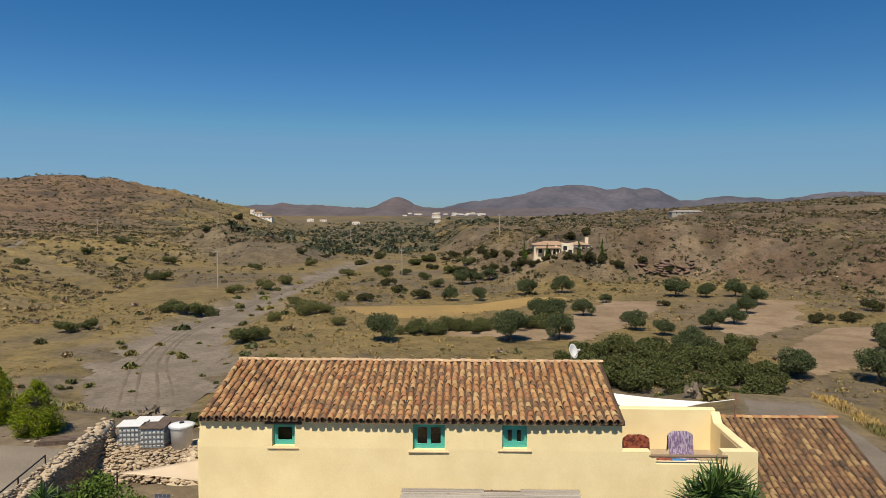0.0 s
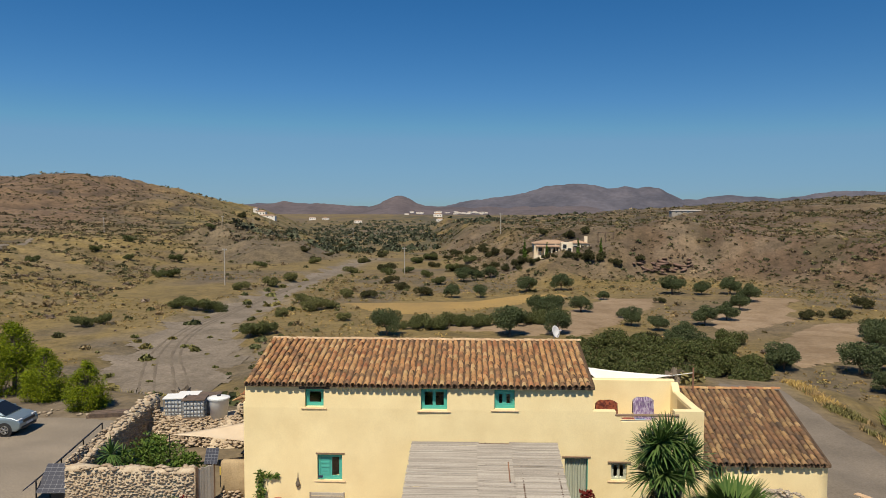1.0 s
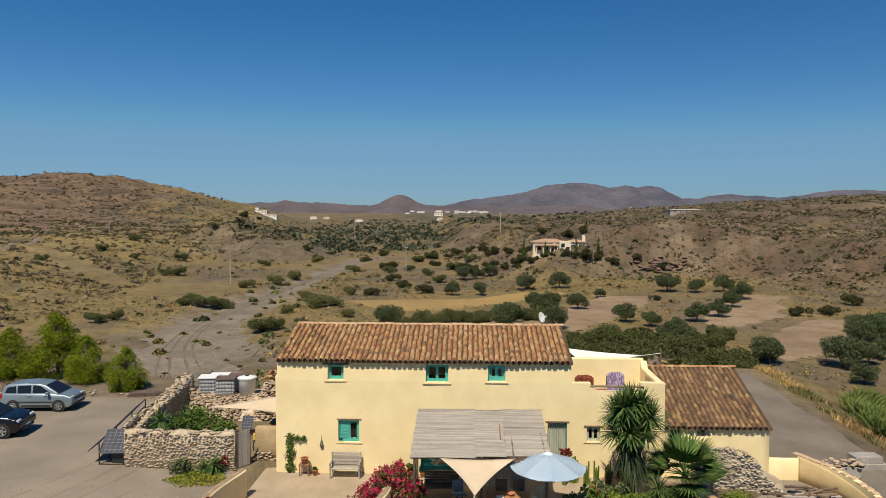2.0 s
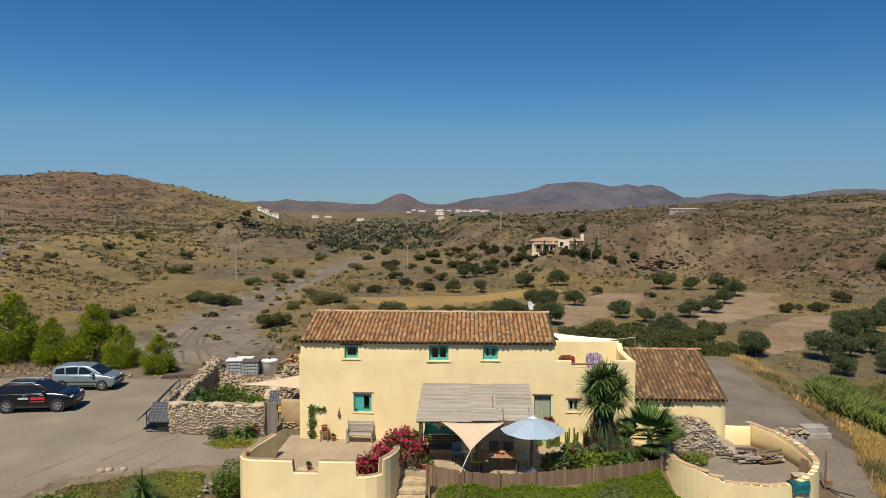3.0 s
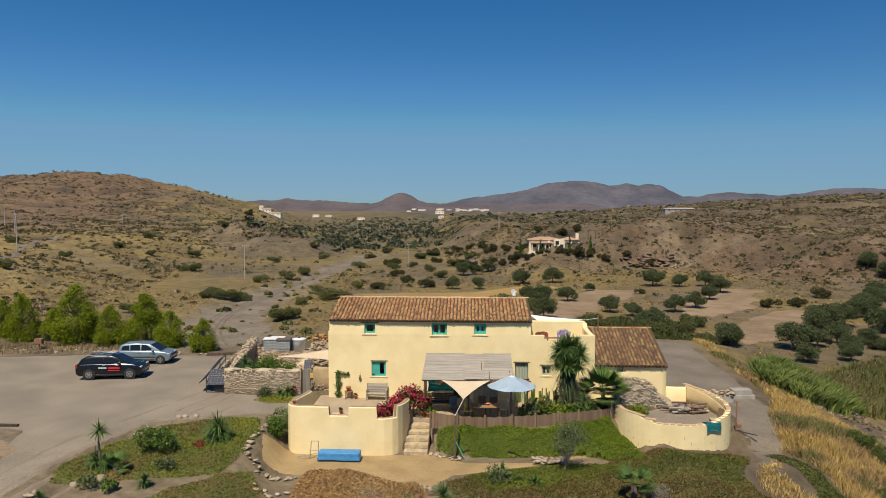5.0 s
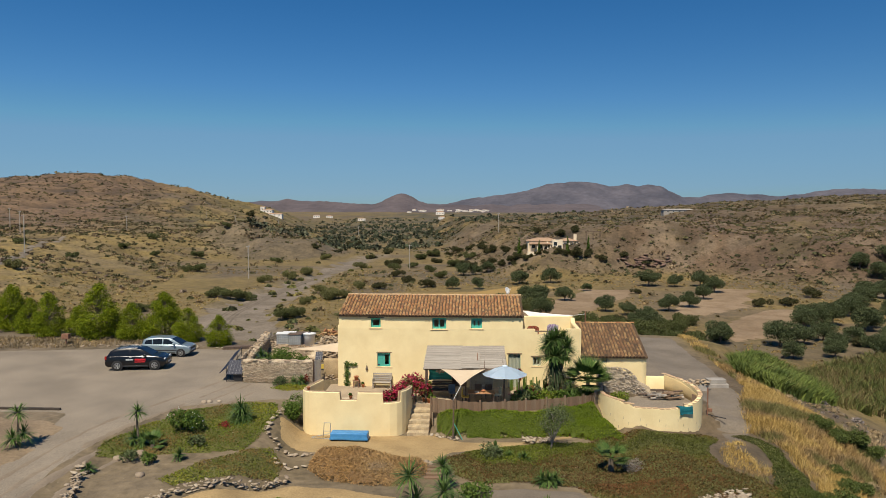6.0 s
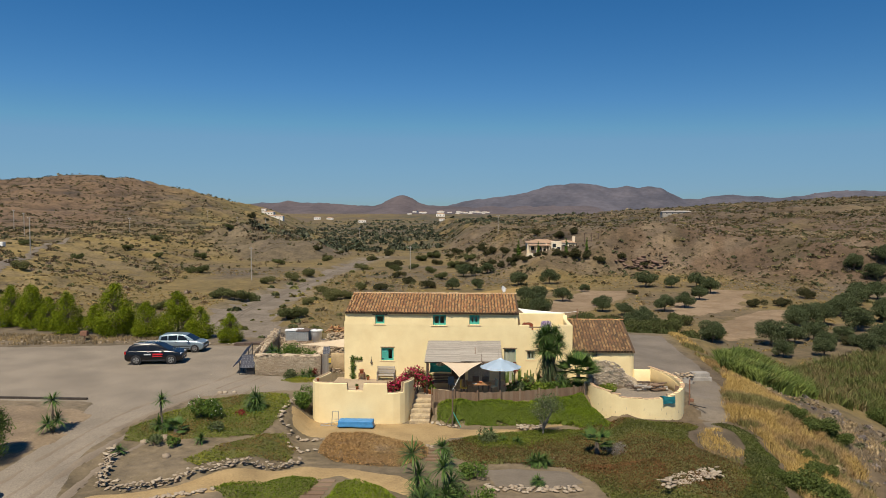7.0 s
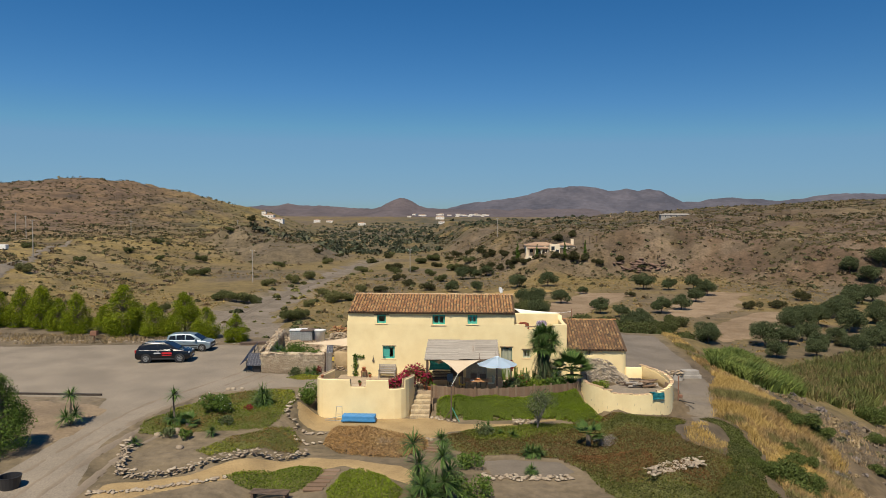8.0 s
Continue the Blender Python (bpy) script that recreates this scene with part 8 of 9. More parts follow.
plant_all(wood_b, [(16.5, 223, 1.8), (19.9, 209.2, 1.7), (34.1, 195.7, 1.6), (38.9, 196.5, 2.0), (42.4, 196.0, 1.5), (-4.1, 315, 2.2), (1.2, 272, 1.7), (6.7, 254, 1.9), (11.8, 241, 1.6), (8.8, 243, 1.6), (17.5, 200.1, 1.5), (35.4, 215.6, 1.6), (40.9, 216.4, 1.6), (28.9, 229, 1.3), (25.2, 196.6, 0.9), (28.3, 196.0, 0.8), (21.5, 197.0, 1.1), (31.5, 195.6, 0.9), (19.3, 199.5, 1.3), (22.8, 198.2, 0.9), (17, 197, 1.1)])
wood_c = bush_proto(27, DUSK_LEAF, "dark carob tree in the far grove")
wood_c["group"] = "trees of the far grove"
plant_all(wood_c, [(-22.1, 273, 2.0), (-15.7, 293, 2.5), (-12.9, 252.5, 1.6), (-30.6, 234.4, 2.0), (-40.2, 305, 1.8), (-45.9, 280, 1.8), (-3.1, 233.3, 1.9), (1.9, 228.8, 1.7), (8.2, 216.8, 2.0), (13.9, 203.2, 1.4), (-68.1, 283, 1.7), (-67.1, 305, 1.3), (-74.5, 293, 1.8), (-75.5, 380, 2.5), (-70, 384, 2.2), (-8.8, 300, 1.3), (-3.9, 267, 1.2), (-228, 670, 4.3), (-216, 672, 2.0)])

# ---- scrub over the hills, one sheet of small bushes ----
SCRUB_LEAF = leaf_mat("scrub_leaf", ((1, 1, 1), (0.6, 0.6, 0.6), (1.3, 1.3, 1.25), (0.8, 0.8, 0.8)), 0.8, True)


def scatter(name, x, y, r, tones, quads, label, seed, flat=0.7):
    """Small rounded bushes at many places, each of a few leaf clumps, in one mesh."""
    rng = np.random.default_rng(seed)
    n = len(x)
    z = land(x, y)
    d = rng.normal(size=(n, quads, 3))
    d /= np.linalg.norm(d, axis=2, keepdims=True)
    d[..., 2] = np.abs(d[..., 2]) * flat + 0.12
    lop = 0.75 + 0.5 * rng.random((n, quads, 1))
    p = np.stack([x, y, z], 1)[:, None] + d * (r[:, None, None] * 0.72 * lop)
    size = np.repeat(r * 0.62, quads)
    v, f = leaf_faces(p.reshape(-1, 3), size, rng, 0.75)
    pick = rng.integers(0, len(tones), n)
    c = np.array(tones)[pick] * rng.uniform(0.75, 1.25, (n, 1))
    ob = new(name, mesh_np(name, v, f, SCRUB_LEAF, False, np.repeat(c, quads * 3, 0)))
    return tagged(ob, label, "scrub", kind="stuff")


def fields_clear(x, y):
    bare = inside_distance(x, y, RIVERBED) < -1.5
    for poly in ([(-31, 140), (-16, 119), (11, 136), (27, 153), (26, 158), (2, 143)], [(-14, 104), (20, 95), (42, 131), (52, 150), (34, 152), (10, 112)], [(47, 108), (53, 103), (68, 118), (83, 150), (71, 152)],
                 [(50, 91), (46, 70), (58, 76), (84, 113), (69, 114)], [(-92, 150), (-70, 136), (-62, 150), (-66, 190), (-92, 188)], [(-165, 232), (-128, 205), (-96, 168), (-103, 166), (-172, 226)]):
        bare &= inside_distance(x, y, poly) < -1.0
    return bare & (inside_distance(x, y, PLATEAU) < -3)


TONES = ((0.1, 0.1, 0.05), (0.12, 0.11, 0.055), (0.165, 0.13, 0.075), (0.2, 0.15, 0.095), (0.09, 0.095, 0.05), (0.25, 0.19, 0.12), (0.18, 0.15, 0.07))
rs = np.random.default_rng(77)


def hill_scrub(n, y0, y1, r0, r1, quads, seed, label, clump=0.46, spread=0.78, tones=TONES):
    y = y0 + (y1 - y0) * rs.random(n)
    x = (rs.random(n) * 2 - 1) * (y + 55) * spread
    keep = fields_clear(x, y) & (fbm(x, y, 28, 3, seed) + 0.25 * rs.random(n) > clump + 0.1)
    r_hill, l_bank = inside_distance(x, y, RIGHT_HILL), inside_distance(x, y, LEFT_BANK)
    keep &= (r_hill > 0) | (l_bank > -6) | (rs.random(n) < 0.16)
    x, y = x[keep], y[keep]
    r = r0 + (r1 - r0) * rs.random(len(x)) ** 3
    scatter("hill_scrub", x, y, r, tones, quads, label, seed)


hill_scrub(5600, 45, 190, 0.25, 1.2, 44, 101, "dusty green and brown scrub on the near slopes", tones=((0.15, 0.145, 0.065), (0.2, 0.165, 0.085), (0.26, 0.2, 0.11), (0.12, 0.12, 0.055), (0.3, 0.22, 0.12), (0.22, 0.17, 0.13)))
hill_scrub(21000, 130, 330, 0.3, 1.35, 24, 102, "dotted dark scrub on the stony hillsides")
xr = rs.uniform(0, 330, 21000)
yr = rs.uniform(110, 340, 21000)
kr = (inside_distance(xr, yr, RIGHT_HILL) > 1) & (fbm(xr, yr, 14, 3, 8) > 0.4)
scatter("hill_scrub", xr[kr], yr[kr], 0.22 + 0.6 * rs.random(kr.sum()) ** 2, tuple(tuple(0.78 * c for c in t) for t in TONES), 18, "small dark scrub peppering the red hillside", 109)
hill_scrub(30000, 300, 720, 0.55, 2.2, 11, 103, "dense scrub dotting the far hills", 0.43, tones=tuple(tuple(0.8 * c for c in t) for t in TONES))
hill_scrub(8000, 650, 1500, 1.2, 3.6, 8, 104, "dark scrub and trees across the far valley", 0.4)
# trees thick on the far valley floor
yv = 330 + 1100 * rs.random(1500) ** 1.3
xv = -30 + (rs.random(1500) * 2 - 1) * (40 + 0.16 * yv)
kv = fbm(xv, yv, 60, 3, 9) > 0.42
# leaf tones lightened and greyed to carry the distance haze
scatter("valley_trees", xv[kv], yv[kv], 1.4 + 2.4 * rs.random(kv.sum()), ((0.055, 0.068, 0.042), (0.075, 0.085, 0.055), (0.1, 0.105, 0.068)), 22, "far groves of dark trees along the valley", 105, 0.9)
# the slope right of the garden: dry grass, green brush, grey thistles
def tussocks(name, poly, n, h, tones, label, seed, per=7, width=0.03, clear=0.3):
    """Tufts of upright blades, each in one of the tones."""
    rng = np.random.default_rng(seed)
    ax, ay = [p[0] for p in poly], [p[1] for p in poly]
    x, y = rng.uniform(min(ax), max(ax), n), rng.uniform(min(ay), max(ay), n)
    k = (inside_distance(x, y, poly) > 0) & (fbm(x, y, 3.5, 3, seed) > clear)
    x, y = np.repeat(x[k], per), np.repeat(y[k], per)
    m = len(x)
    x, y = x + rng.normal(size=m) * 0.14, y + rng.normal(size=m) * 0.14
    z = land(x, y)
    hh = h * rng.uniform(0.5, 1.2, m)
    lean = rng.normal(size=(m, 2)) * 0.4 * hh[:, None]
    az = rng.uniform(0, math.pi, m)
    w = np.stack([np.cos(az), np.sin(az), np.zeros(m)], 1) * (width * (0.6 + rng.random((m, 1))))
    base = np.stack([x, y, z - 0.03], 1)
    midp = base + np.stack([lean[:, 0] * 0.35, lean[:, 1] * 0.35, hh * 0.6], 1)
    tip = base + np.stack([lean[:, 0], lean[:, 1], hh], 1)
    v = np.stack([base - w, base + w, midp + w * 0.8, midp - w * 0.8, tip + w * 0.12, tip - w * 0.12], 1).reshape(-1, 3)
    o = np.arange(m)[:, None] * 6
    f = np.concatenate([o + np.array([[0, 1, 2, 3]]), o + np.array([[3, 2, 4, 5]])])
    t = np.array(tones)
    c = t[np.clip((fbm(x, y, 2.2, 2, seed + 3) * 1.7 - 0.35) * len(t), 0, len(t) - 1).astype(int)] * rng.uniform(0.75, 1.25, (m, 1))
    return tagged(new(name, mesh_np(name, v, f, CARPET_LEAF, False, np.repeat(c, 6, 0))), label, "grass", kind="stuff")


STRAW = ((0.4, 0.275, 0.095), (0.44, 0.315, 0.12), (0.34, 0.23, 0.1), (0.28, 0.2, 0.1), (0.17, 0.155, 0.06))
tussocks("dry_grass", [(20.6, -1.2), (22.6, 3.0), (24.4, 5.0), (25.8, 1.2), (26.6, -3.0), (26.2, -9.0), (24.6, -14), (23.2, -19), (21, -26), (17.0, -26), (18.6, -17.5), (20.2, -12.5), (20.6, -8.2), (19.6, -5.2)], 13000, 0.44, STRAW, "tall golden dry grass on the slope", 201, 10, 0.015, 0.37)
tussocks("dry_grass", [(16.8, -9.2), (17.7, -8.6), (18.1, -11.3), (16.7, -14.8), (15.5, -17.2), (14.9, -15.0), (15.6, -12)], 800, 0.24, STRAW, "short golden grass beside the bare path", 206, 7, 0.014, 0.46)
tussocks("dry_grass", [(25, 6), (28, 3), (36, 8), (42, 14), (40, -6), (34, -20), (24, -26), (25.5, -12), (26.5, -4)], 4200, 0.26, ((0.32, 0.24, 0.135), (0.27, 0.2, 0.125), (0.22, 0.175, 0.12)), "pale withered grass lower on the slope", 205, 5, 0.024, 0.42)
tussocks("dry_grass", [(22.6, -1.5), (23.2, 10), (24.2, 26), (25.6, 26), (25.0, 12), (24.6, 0)], 1600, 0.36, STRAW, "golden dry grass along the track's edge", 202, 7, 0.026, 0.3)
tussocks("dry_grass", [(-60, 24), (-40, 23), (-22, 19), (-18, 24), (-24, 40), (-60, 48)], 1300, 0.45, ((0.33, 0.25, 0.12), (0.26, 0.2, 0.1), (0.2, 0.17, 0.08)), "sparse dry grass behind the pines", 203, 6, 0.03, 0.4)
tussocks("dry_grass", [(-60, 9.2), (-40, 10.2), (-26, 11.8), (-26, 14.6), (-40, 15.6), (-60, 17)], 2600, 0.26, ((0.34, 0.25, 0.125), (0.28, 0.205, 0.11), (0.22, 0.17, 0.1)), "short dry grass along the car park edge", 208, 7, 0.018, 0.42)
tussocks("reed_field", [(24.2, 8.5), (25.8, 5.8), (30, 8.8), (35, 15.0), (37.5, 22), (33.5, 26), (28, 19), (25.2, 13)], 13000, 0.95, ((0.1, 0.14, 0.035), (0.135, 0.17, 0.042), (0.085, 0.12, 0.032), (0.15, 0.165, 0.05)), "green cane reeds filling the gully", 204, 6, 0.06, 0.1)
tussocks("reed_field", [(35, 15.6), (40.4, 20.4), (47, 26), (56, 36), (68, 52), (80, 68), (66, 62), (52, 52), (42, 42), (33.5, 27)], 15000, 1.25, ((0.115, 0.13, 0.04), (0.085, 0.105, 0.033), (0.14, 0.13, 0.05), (0.16, 0.125, 0.06), (0.1, 0.115, 0.037)), "yellowing cane reeds and scrub beyond the gully", 207, 5, 0.05, 0.14)
for k, (x, y, s) in enumerate(((25.4, -4.8, 0.62), (26.6, -5.6, 0.5), (22.7, -9.3, 0.32), (18.8, -16.6, 0.5), (20.2, -17.4, 0.5), (17.9, -16.0, 0.3), (33.3, -0.3, 0.42), (44.2, 20.0, 0.8), (49.8, 25.8, 0.8), (46.6, 21.5, 0.7), (28.7, -8.4, 0.36), (21.5, -12.4, 0.42), (19.4, -17.0, 0.6), (22.6, -11.4, 0.4), (24.6, -3.6, 0.45), (21.0, -19.5, 0.5))):
    if k == 0:
        brush = bush_proto(41, leaf_mat("slope_broom_leaf", ((0.05, 0.07, 0.018), (0.075, 0.1, 0.025), (0.1, 0.125, 0.035))), "low dark green bush on the dry slope")
        brush["group"] = "bushes on the dry slope"
        first = (x, y, s)
        rest = []
    else:
        rest.append((x, y, s))
plant_all(brush, [first] + rest)
xt, yt = rs.uniform(24, 42, 420), rs.uniform(-24, 12, 420)
kt = inside_distance(xt, yt, PLATEAU) < -3
scatter("thistle_scrub", xt[kt], yt[kt], 0.14 + 0.34 * rs.random(kt.sum()) ** 3, ((0.22, 0.19, 0.175), (0.26, 0.21, 0.16), (0.14, 0.14, 0.08), (0.3, 0.23, 0.14)), 60, "grey thistles and tufts on the dry slope", 106)
xt, yt = rs.uniform(-60, 20, 700), rs.uniform(16, 62, 700)
kt = (inside_distance(xt, yt, PLATEAU) < -1) & (inside_distance(xt, yt, RIVERBED) < -1)
scatter("bank_scrub", xt[kt], yt[kt], 0.25 + 0.8 * rs.random(kt.sum()) ** 3, ((0.12, 0.12, 0.05), (0.2, 0.17, 0.07), (0.08, 0.09, 0.04), (0.16, 0.13, 0.1)), 40, "low tufts and broom on the bank behind the farm", 107)
xt, yt = rs.uniform(-58, -24, 260), rs.uniform(60, 230, 260)
kt = (inside_distance(xt, yt, RIVERBED) > -8) & (rs.random(260) < 0.5)
scatter("river_broom", xt[kt], yt[kt], 0.4 + 1.0 * rs.random(kt.sum()) ** 2, ((0.16, 0.16, 0.06), (0.22, 0.19, 0.07), (0.1, 0.11, 0.05)), 60, "pale yellow-green broom along the riverbed", 108)

# dry grass tufts over the valley floor
xt, yt = rs.uniform(-120, 110, 16000), rs.uniform(42, 210, 16000)
kt = fields_clear(xt, yt) & (np.abs(xt + 10) < yt * 0.62 + 30) & (fbm(xt, yt, 20, 4, 19) > 0.42) & (inside_distance(xt, yt, RIGHT_HILL) < 4)
scatter("grass_tufts", xt[kt], yt[kt], 0.16 + 0.4 * rs.random(kt.sum()) ** 2, ((0.3, 0.21, 0.085), (0.34, 0.25, 0.1), (0.25, 0.19, 0.09), (0.2, 0.17, 0.075)), 12, "ochre dry grass tufts on the valley floor", 110, 0.8)

# loose pebbles on the gravel and the bare soil
pebbles = tagged(empty("pebble_scatter"), "small pale pebbles strewn over the gravel entrance", "pebbles")
pb = []
for k in range(900):
    x, y = rg.uniform(-32, -9), rg.uniform(-24, 10)
    if -16.5 < x and y < -5.5 and k % 4:
        continue
    pb.append((x, y, height(x, y) + 0.05, rg.uniform(0.02, 0.055), 1.3))
stones(pebbles, pb, PALE_STONE, 40, "pebble")
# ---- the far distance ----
# The air's blue haze is mixed into the far rock's base colour.
HAZE_ROCK = surface("haze_tinted_rock", (0.105, 0.1, 0.122), (0.062, 0.063, 0.083), 0.006, 0.03, 1.0, 0.5, 8.0, grain=0.3)


def ridge_line(name, y, x0, x1, base, bumps, seed, label, mat, profile=(), rough=26):
    """A far range of hills: bumps are (x, height, half width)."""
    xs, n = np.linspace(x0, x1, 420), 26
    top = base + sum(h * np.exp(-((xs - c) / w) ** 2) for c, h, w in bumps)
    if profile:
        top = top + np.interp(xs, [q[0] for q in profile], [q[1] for q in profile])
    top = top + rough * (fbm(xs, xs * 0 + y, 260, 5, seed) - 0.5) + 15 * (fbm(xs, xs * 0 + y, 60, 4, seed + 2) - 0.5)
    t = np.linspace(0, 1, n)[:, None]
    yy = y - 520 * (1 - t) + 160 * (fbm(np.broadcast_to(xs, (n, len(xs))), np.broadcast_to(t * 600, (n, len(xs))), 190, 4, seed + 5) - 0.5) * (1 - t)
    zz = -14 + (top + 14) * t ** 1.15 * np.ones_like(xs)
    V = np.stack([np.broadcast_to(xs, yy.shape), yy, zz], -1).reshape(-1, 3)
    k = np.arange(n * len(xs)).reshape(n, -1)
    q = np.stack([k[:-1, :-1], k[:-1, 1:], k[1:, 1:], k[1:, :-1]], -1).reshape(-1, 4)
    return tagged(new(name, mesh_np(name, V, q, mat, True)), label, "mountains", kind="structure")


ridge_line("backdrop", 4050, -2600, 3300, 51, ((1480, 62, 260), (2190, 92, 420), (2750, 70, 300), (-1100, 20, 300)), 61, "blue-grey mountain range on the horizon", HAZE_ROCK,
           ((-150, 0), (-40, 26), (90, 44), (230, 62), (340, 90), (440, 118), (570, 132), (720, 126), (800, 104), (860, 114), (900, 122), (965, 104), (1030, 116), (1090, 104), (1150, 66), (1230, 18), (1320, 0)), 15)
# This nearer range is brown, its colour greyed towards blue for haze too.
ridge_line("backdrop", 3300, -2600, 600, 36, ((-340, 54, 85), (-920, 24, 180), (-650, 12, 120)), 71, "brown cone-shaped hill and low ridge far off", surface("haze_tinted_brown_rock", (0.115, 0.094, 0.098), (0.08, 0.066, 0.072), 0.006, 0.04, 1.0, 0.5, 6.0, grain=0.3))

FAR_WHITE = surface("far_whitewash", (0.8, 0.76, 0.7), (0.7, 0.66, 0.6), 0.2, 2, 0.9, 0, 0.01, grain=0.05)
VILLA = surface("cream_render", (0.78, 0.67, 0.5), (0.7, 0.58, 0.42), 0.3, 4, 0.9, 0.1, 0.01, grain=0.08)
FAR_TILE = surface("far_roof_tile", (0.46, 0.31, 0.2), (0.34, 0.22, 0.14), 0.8, 5, 0.9, 0.4, 0.05)
FAR_GLASS = plain("far_window", (0.03, 0.035, 0.04), 0.15)


def hipped(x0, x1, y0, y1, z, h, over=0.4):
    bm = bmesh.new()
    a = [bm.verts.new(p) for p in ((x0 - over, y0 - over, z), (x1 + over, y0 - over, z), (x1 + over, y1 + over, z), (x0 - over, y1 + over, z))]
    i = min(x1 - x0, y1 - y0) * 0.45
    b = [bm.verts.new(p) for p in ((x0 + i, (y0 + y1) / 2, z + h), (x1 - i, (y0 + y1) / 2, z + h))]
    for f in ((a[0], a[1], b[1], b[0]), (a[1], a[2], b[1]), (a[2], a[3], b[0], b[1]), (a[3], a[0], b[0]), tuple(a[::-1])):
        bm.faces.new(f)
    return bm


def window_at(house, x, y, z, w, h):
    win = part("window", box(x - w / 2 - 0.1, x + w / 2 + 0.1, y - 0.06, y - 0.005, z - 0.1, z + h + 0.1), FAR_WHITE, house)
    part("pane", box(x - w / 2, x + w / 2, y - 0.09, y - 0.065, z, z + h), FAR_GLASS, win)


VZ = height(32, 204) - 2.2
villa = tagged(empty("hillside_villa", 31.5, 203, VZ), "cream rendered villa with low tiled roofs on the hillside", "house")
part("main_block", box(-9.0, 2.5, 0, 8, -3, 2.9), VILLA, villa)
part("roof", hipped(-9.0, 2.5, 0, 8, 2.9, 1.1), FAR_TILE, villa, "low tan tile roof")
part("wing", box(2.5, 9.0, 1.5, 8, -3, 2.9), VILLA, villa)
part("roof", hipped(2.5, 9.0, 1.5, 8, 2.9, 1.0), FAR_TILE, villa)
part("porch", box(-0.5, 3.2, -2.4, 0, -3, 3.4), VILLA, villa, "pale gabled entrance bay")
part("low_wing", box(9.0, 13.0, 2.5, 8, -3, 2.3), VILLA, villa)
part("terrace", box(-9.5, 6.0, -4.0, 0, -4, -1.4), PLASTER_DULL, villa)
part("terrace_wall", box(-9.5, 6.0, -4.25, -4.02, -1.9, -0.7), VILLA, villa, "low cream terrace wall")
part("buttress", gable(-2.3, -1.9, [(-4.0, -1.2), (0, -1.2), (0, 2.8), (-0.6, 2.8)]), VILLA, villa, "sloping white fin wall")
part("veranda_roof", box(-8.6, -1.0, -3.0, 0.0, 2.0, 2.2, None, 0, pose(0, 0, 0.3, 8)), FAR_TILE, villa)
for k in range(4):
    part("column", box(-8.3 + 2.3 * k, -8.0 + 2.3 * k, -2.9, -2.6, -1.2, 2.0), VILLA, villa)
part("chimney", box(8.0, 9.0, 4, 5, 3, 5.2), VILLA, villa)
for x, y, z in ((-7, 0, 0.3), (-4.5, 0, 0.3), (-2, 0, 0.3), (0.6, -2.4, 1.4), (2.2, -2.4, 0.2), (4.6, 1.5, 0.8), (7, 1.5, 0.8), (10.8, 2.5, 0.6)):
    window_at(villa, x, y, z, 1.2, 1.3)
perg2 = tagged(empty("pergola", 46.5, 207, height(46.5, 207)), "dark open timber frame beside the villa", "pergola")
for x in (-2.5, 0, 2.5):
    part("post", box(x - 0.12, x + 0.12, -0.1, 0.1, -0.5, 3.0), WOOD_DARK, perg2)
part("beam", box(-3, 3, -0.15, 0.15, 3.0, 3.25), WOOD_DARK, perg2)

barn = tagged(empty("long_barn", 153, 458, height(153, 458)), "long low pale barn on the hill's brow", "barn")
part("wall", box(-13, 13, 0, 7, -3, 1.5), CONCRETE, barn)
part("roof", hipped(-13, 13, 0, 7, 1.5, 0.9), CONCRETE, barn)
for k in range(6):
    window_at(barn, -10 + 4 * k, 0, 0.0, 1.1, 1.0)


def far_house(x, y, w, d, h, label, group=""):
    ob = tagged(empty("far_house", x, y, height(x, y)), label, "house", group)
    part("wall", box(-w / 2, w / 2, 0, d, -4, h), FAR_WHITE, ob)
    part("roof", hipped(-w / 2, w / 2, 0, d, h, 0.16 * d), FAR_TILE, ob)
    for k in range(3):
        window_at(ob, -w / 3 + w / 3 * k, 0, h * 0.35, w * 0.1, h * 0.3)
    return ob


far_house(-240, 762, 11, 8, 4, "white two-storey house beyond the plain")
far_house(-229, 752, 17, 7, 2.6, "long white house with pale roof beyond the plain")
far_house(-248, 768, 5, 5, 5.5, "narrow white tower house beyond the plain")
town = far_house(-90, 1900, 24, 16, 8, "white house of the distant town", "houses of the far town")
rt = random.Random(14)
for k in range(28):
    u = rt.random()
    x, y = -190 + 240 * u + rt.uniform(-12, 12), 1850 + 450 * rt.random()
    s = rt.uniform(0.3, 0.6)
    copy_thing(town, pose(x, y, height(x, y) + 7 + 5 * rt.random(), 0, 0, rt.uniform(-25, 25)) @ Matrix.Diagonal((s * rt.uniform(0.8, 1.8), s, s * 0.55, 1)))
for x, y in ((-320, 1500), (-345, 1480), (-215, 1300), (-60, 1400)):
    copy_thing(town, pose(x, y, height(x, y), 0, 0, rt.uniform(-25, 25)) @ Matrix.Diagonal((0.6, 0.5, 0.6, 1)))


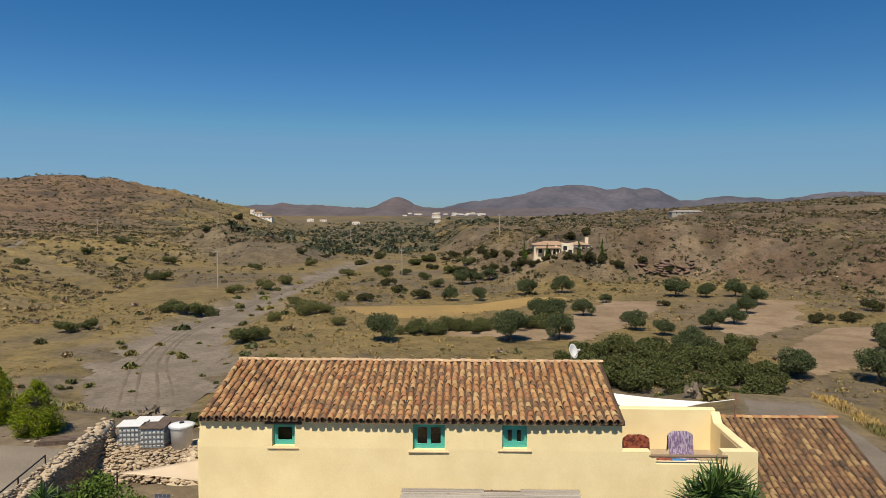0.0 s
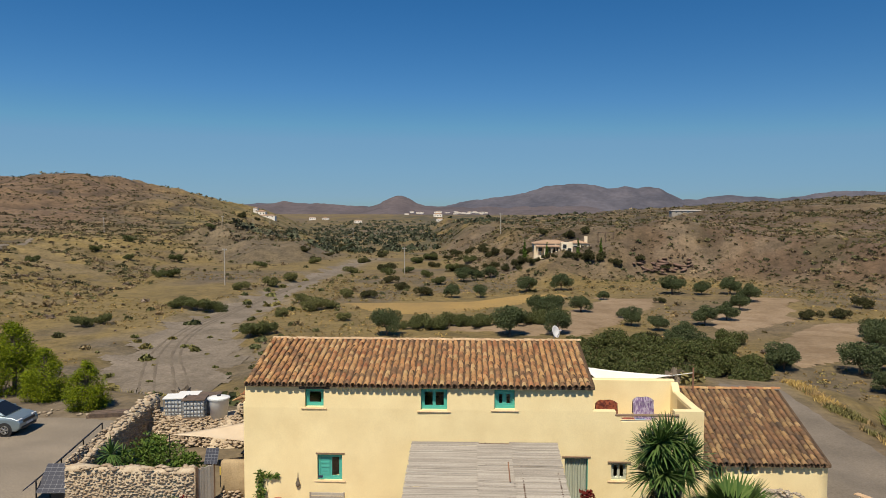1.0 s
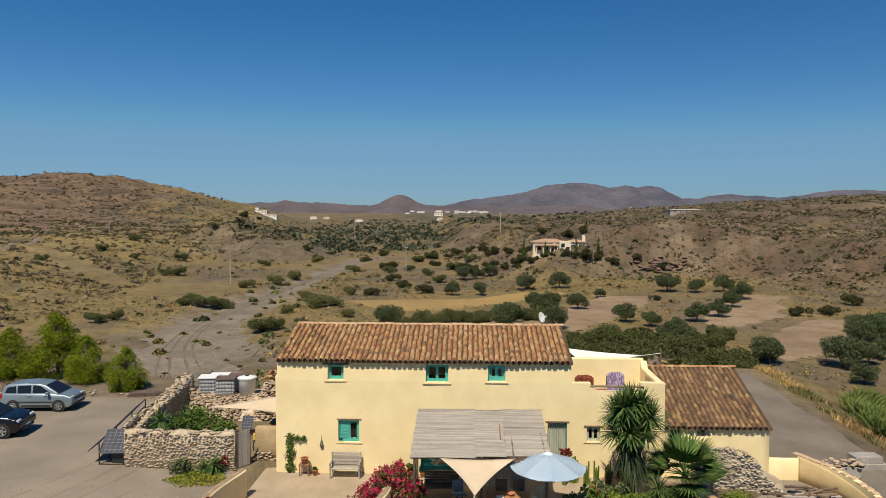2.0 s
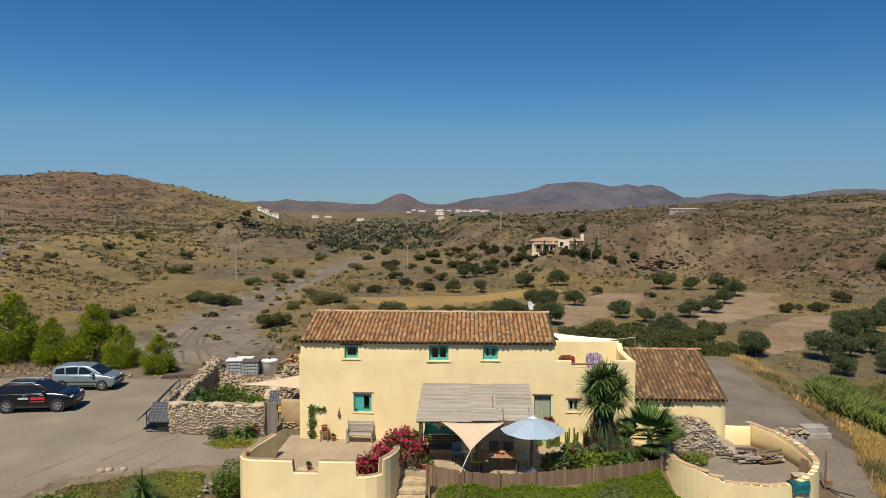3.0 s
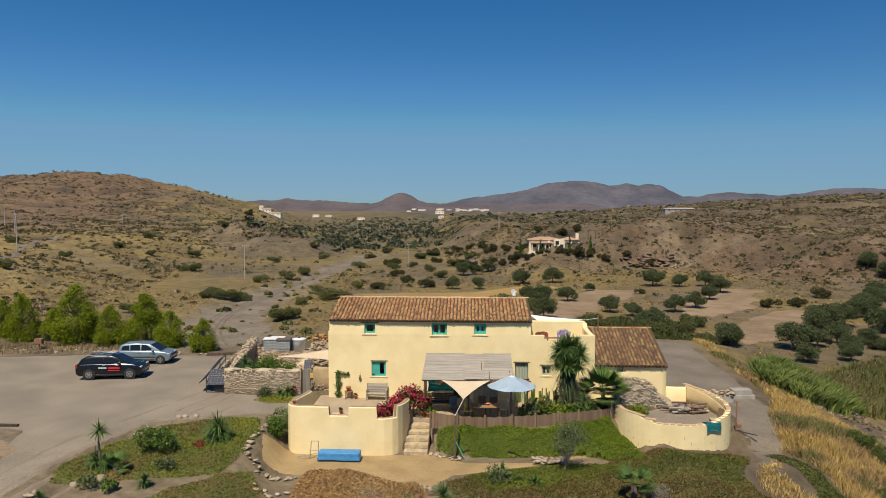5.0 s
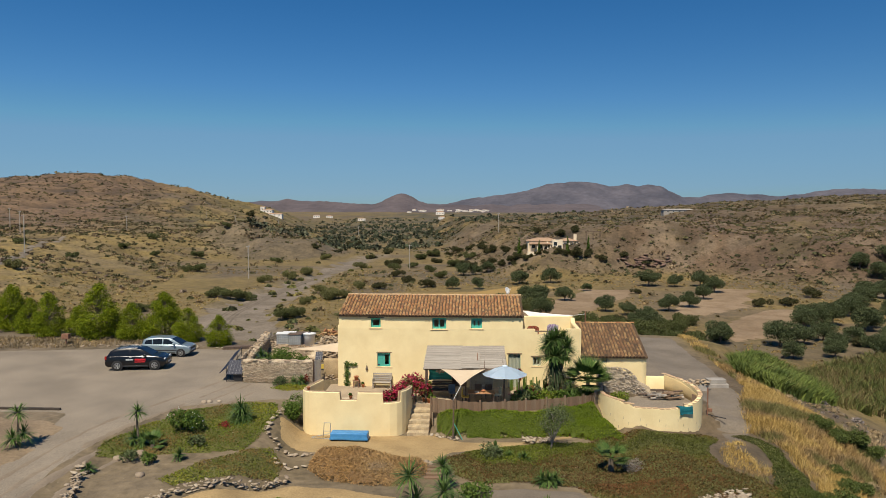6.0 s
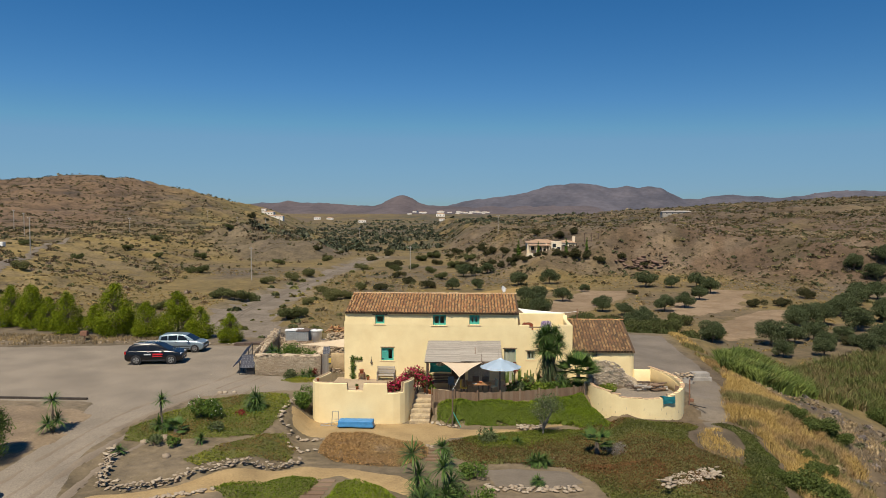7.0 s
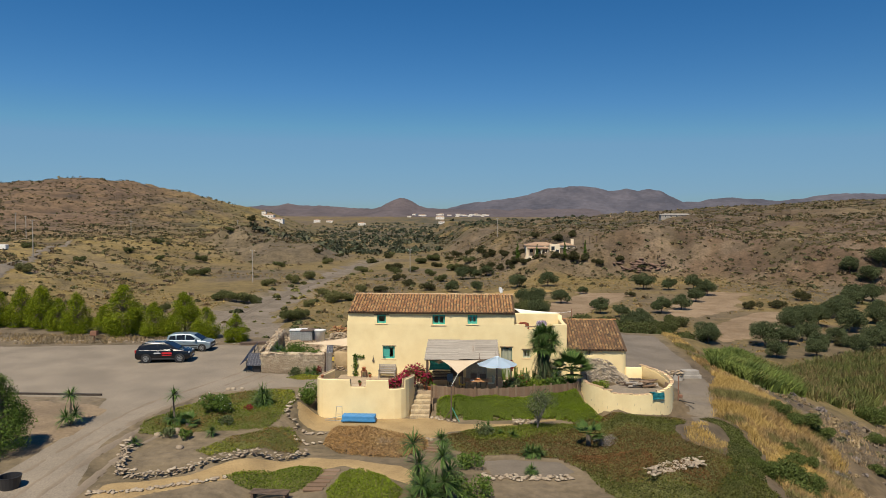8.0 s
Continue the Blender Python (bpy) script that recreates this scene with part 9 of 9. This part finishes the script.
def utility_pole(x, y, h, label="grey concrete utility pole standing in the scrub"):
    ob = tagged(empty("utility_pole", x, y, height(x, y)), label, "utility pole", "utility poles")
    part("pole", box(-0.14, 0.14, -0.11, 0.11, -0.5, h, None, 0.02), CONCRETE, ob)
    part("crossarm", box(-0.7, 0.7, -0.05, 0.05, h - 0.5, h - 0.38), STEEL, ob)
    for sx in (-0.6, 0.6):
        part("insulator", rod((sx, 0, h - 0.38), (sx, 0, h - 0.15), 0.05, 0.03, None, 6), WHITE, ob)
    return ob


for x, y, h in ((-71, 176, 11.0), (-22, 221, 9.5), (14, 262, 9), (-154.7, 188.4, 13.5), (-228.5, 296, 11.5), (-255, 327, 12), (-185, 320, 9), (-160, 420, 8.5), (-140, 420, 8), (-170, 560, 9), (-235, 560, 9), (-95, 540, 9)):
    utility_pole(x, y, h)
van = tagged(empty("white_van", -168, 191, height(-168, 191)), "small white van on the far road", "van")
part("body", box(-2, 2, -0.9, 0.9, 0.35, 2.0, None, 0.2), WHITE, van)
for sx in (-1.2, 1.2):
    part("wheel", rod((sx, -0.95, 0.35), (sx, 0.95, 0.35), 0.35, None, None, 12), BLACK, van)
# fallen rock ledges on the red hill
ledge = tagged(empty("rock_outcrop"), "layered reddish rock outcrop on the hillside", "rock")
lr = []
for k in range(46):
    x, y = 62 + rt.uniform(-9, 9), 194 + rt.uniform(-2.5, 2.5)
    lr.append((x, y, height(x, y) + rt.uniform(-0.3, 0.9), rt.uniform(0.9, 2.2), rt.uniform(1.6, 3.0)))
stones(ledge, lr, surface("red_sandstone", (0.22, 0.135, 0.1), (0.13, 0.085, 0.065), 0.6, 5, 0.95, 0.5, 0.1), 20, "ledge_stone")
# ---- roof tiles, the nearest courses one by one ----
tile_roof(roof, -6.72, 6.16, (-0.12, 5.2), (3.72, 6.17), CLAY, 3, 275)
tile_roof(roof, -6.72, 6.16, (7.7, 5.17), (3.78, 6.17), CLAY, 4, 0, True)
tile_roof(roof2, 10.1, 14.7, (-0.04, 2.44), (4.42, 4.05), CLAY_OLD, 5, 200)
tile_roof(roof2, 10.1, 14.7, (8.7, 2.37), (4.48, 4.05), CLAY_OLD, 6, 0, True)
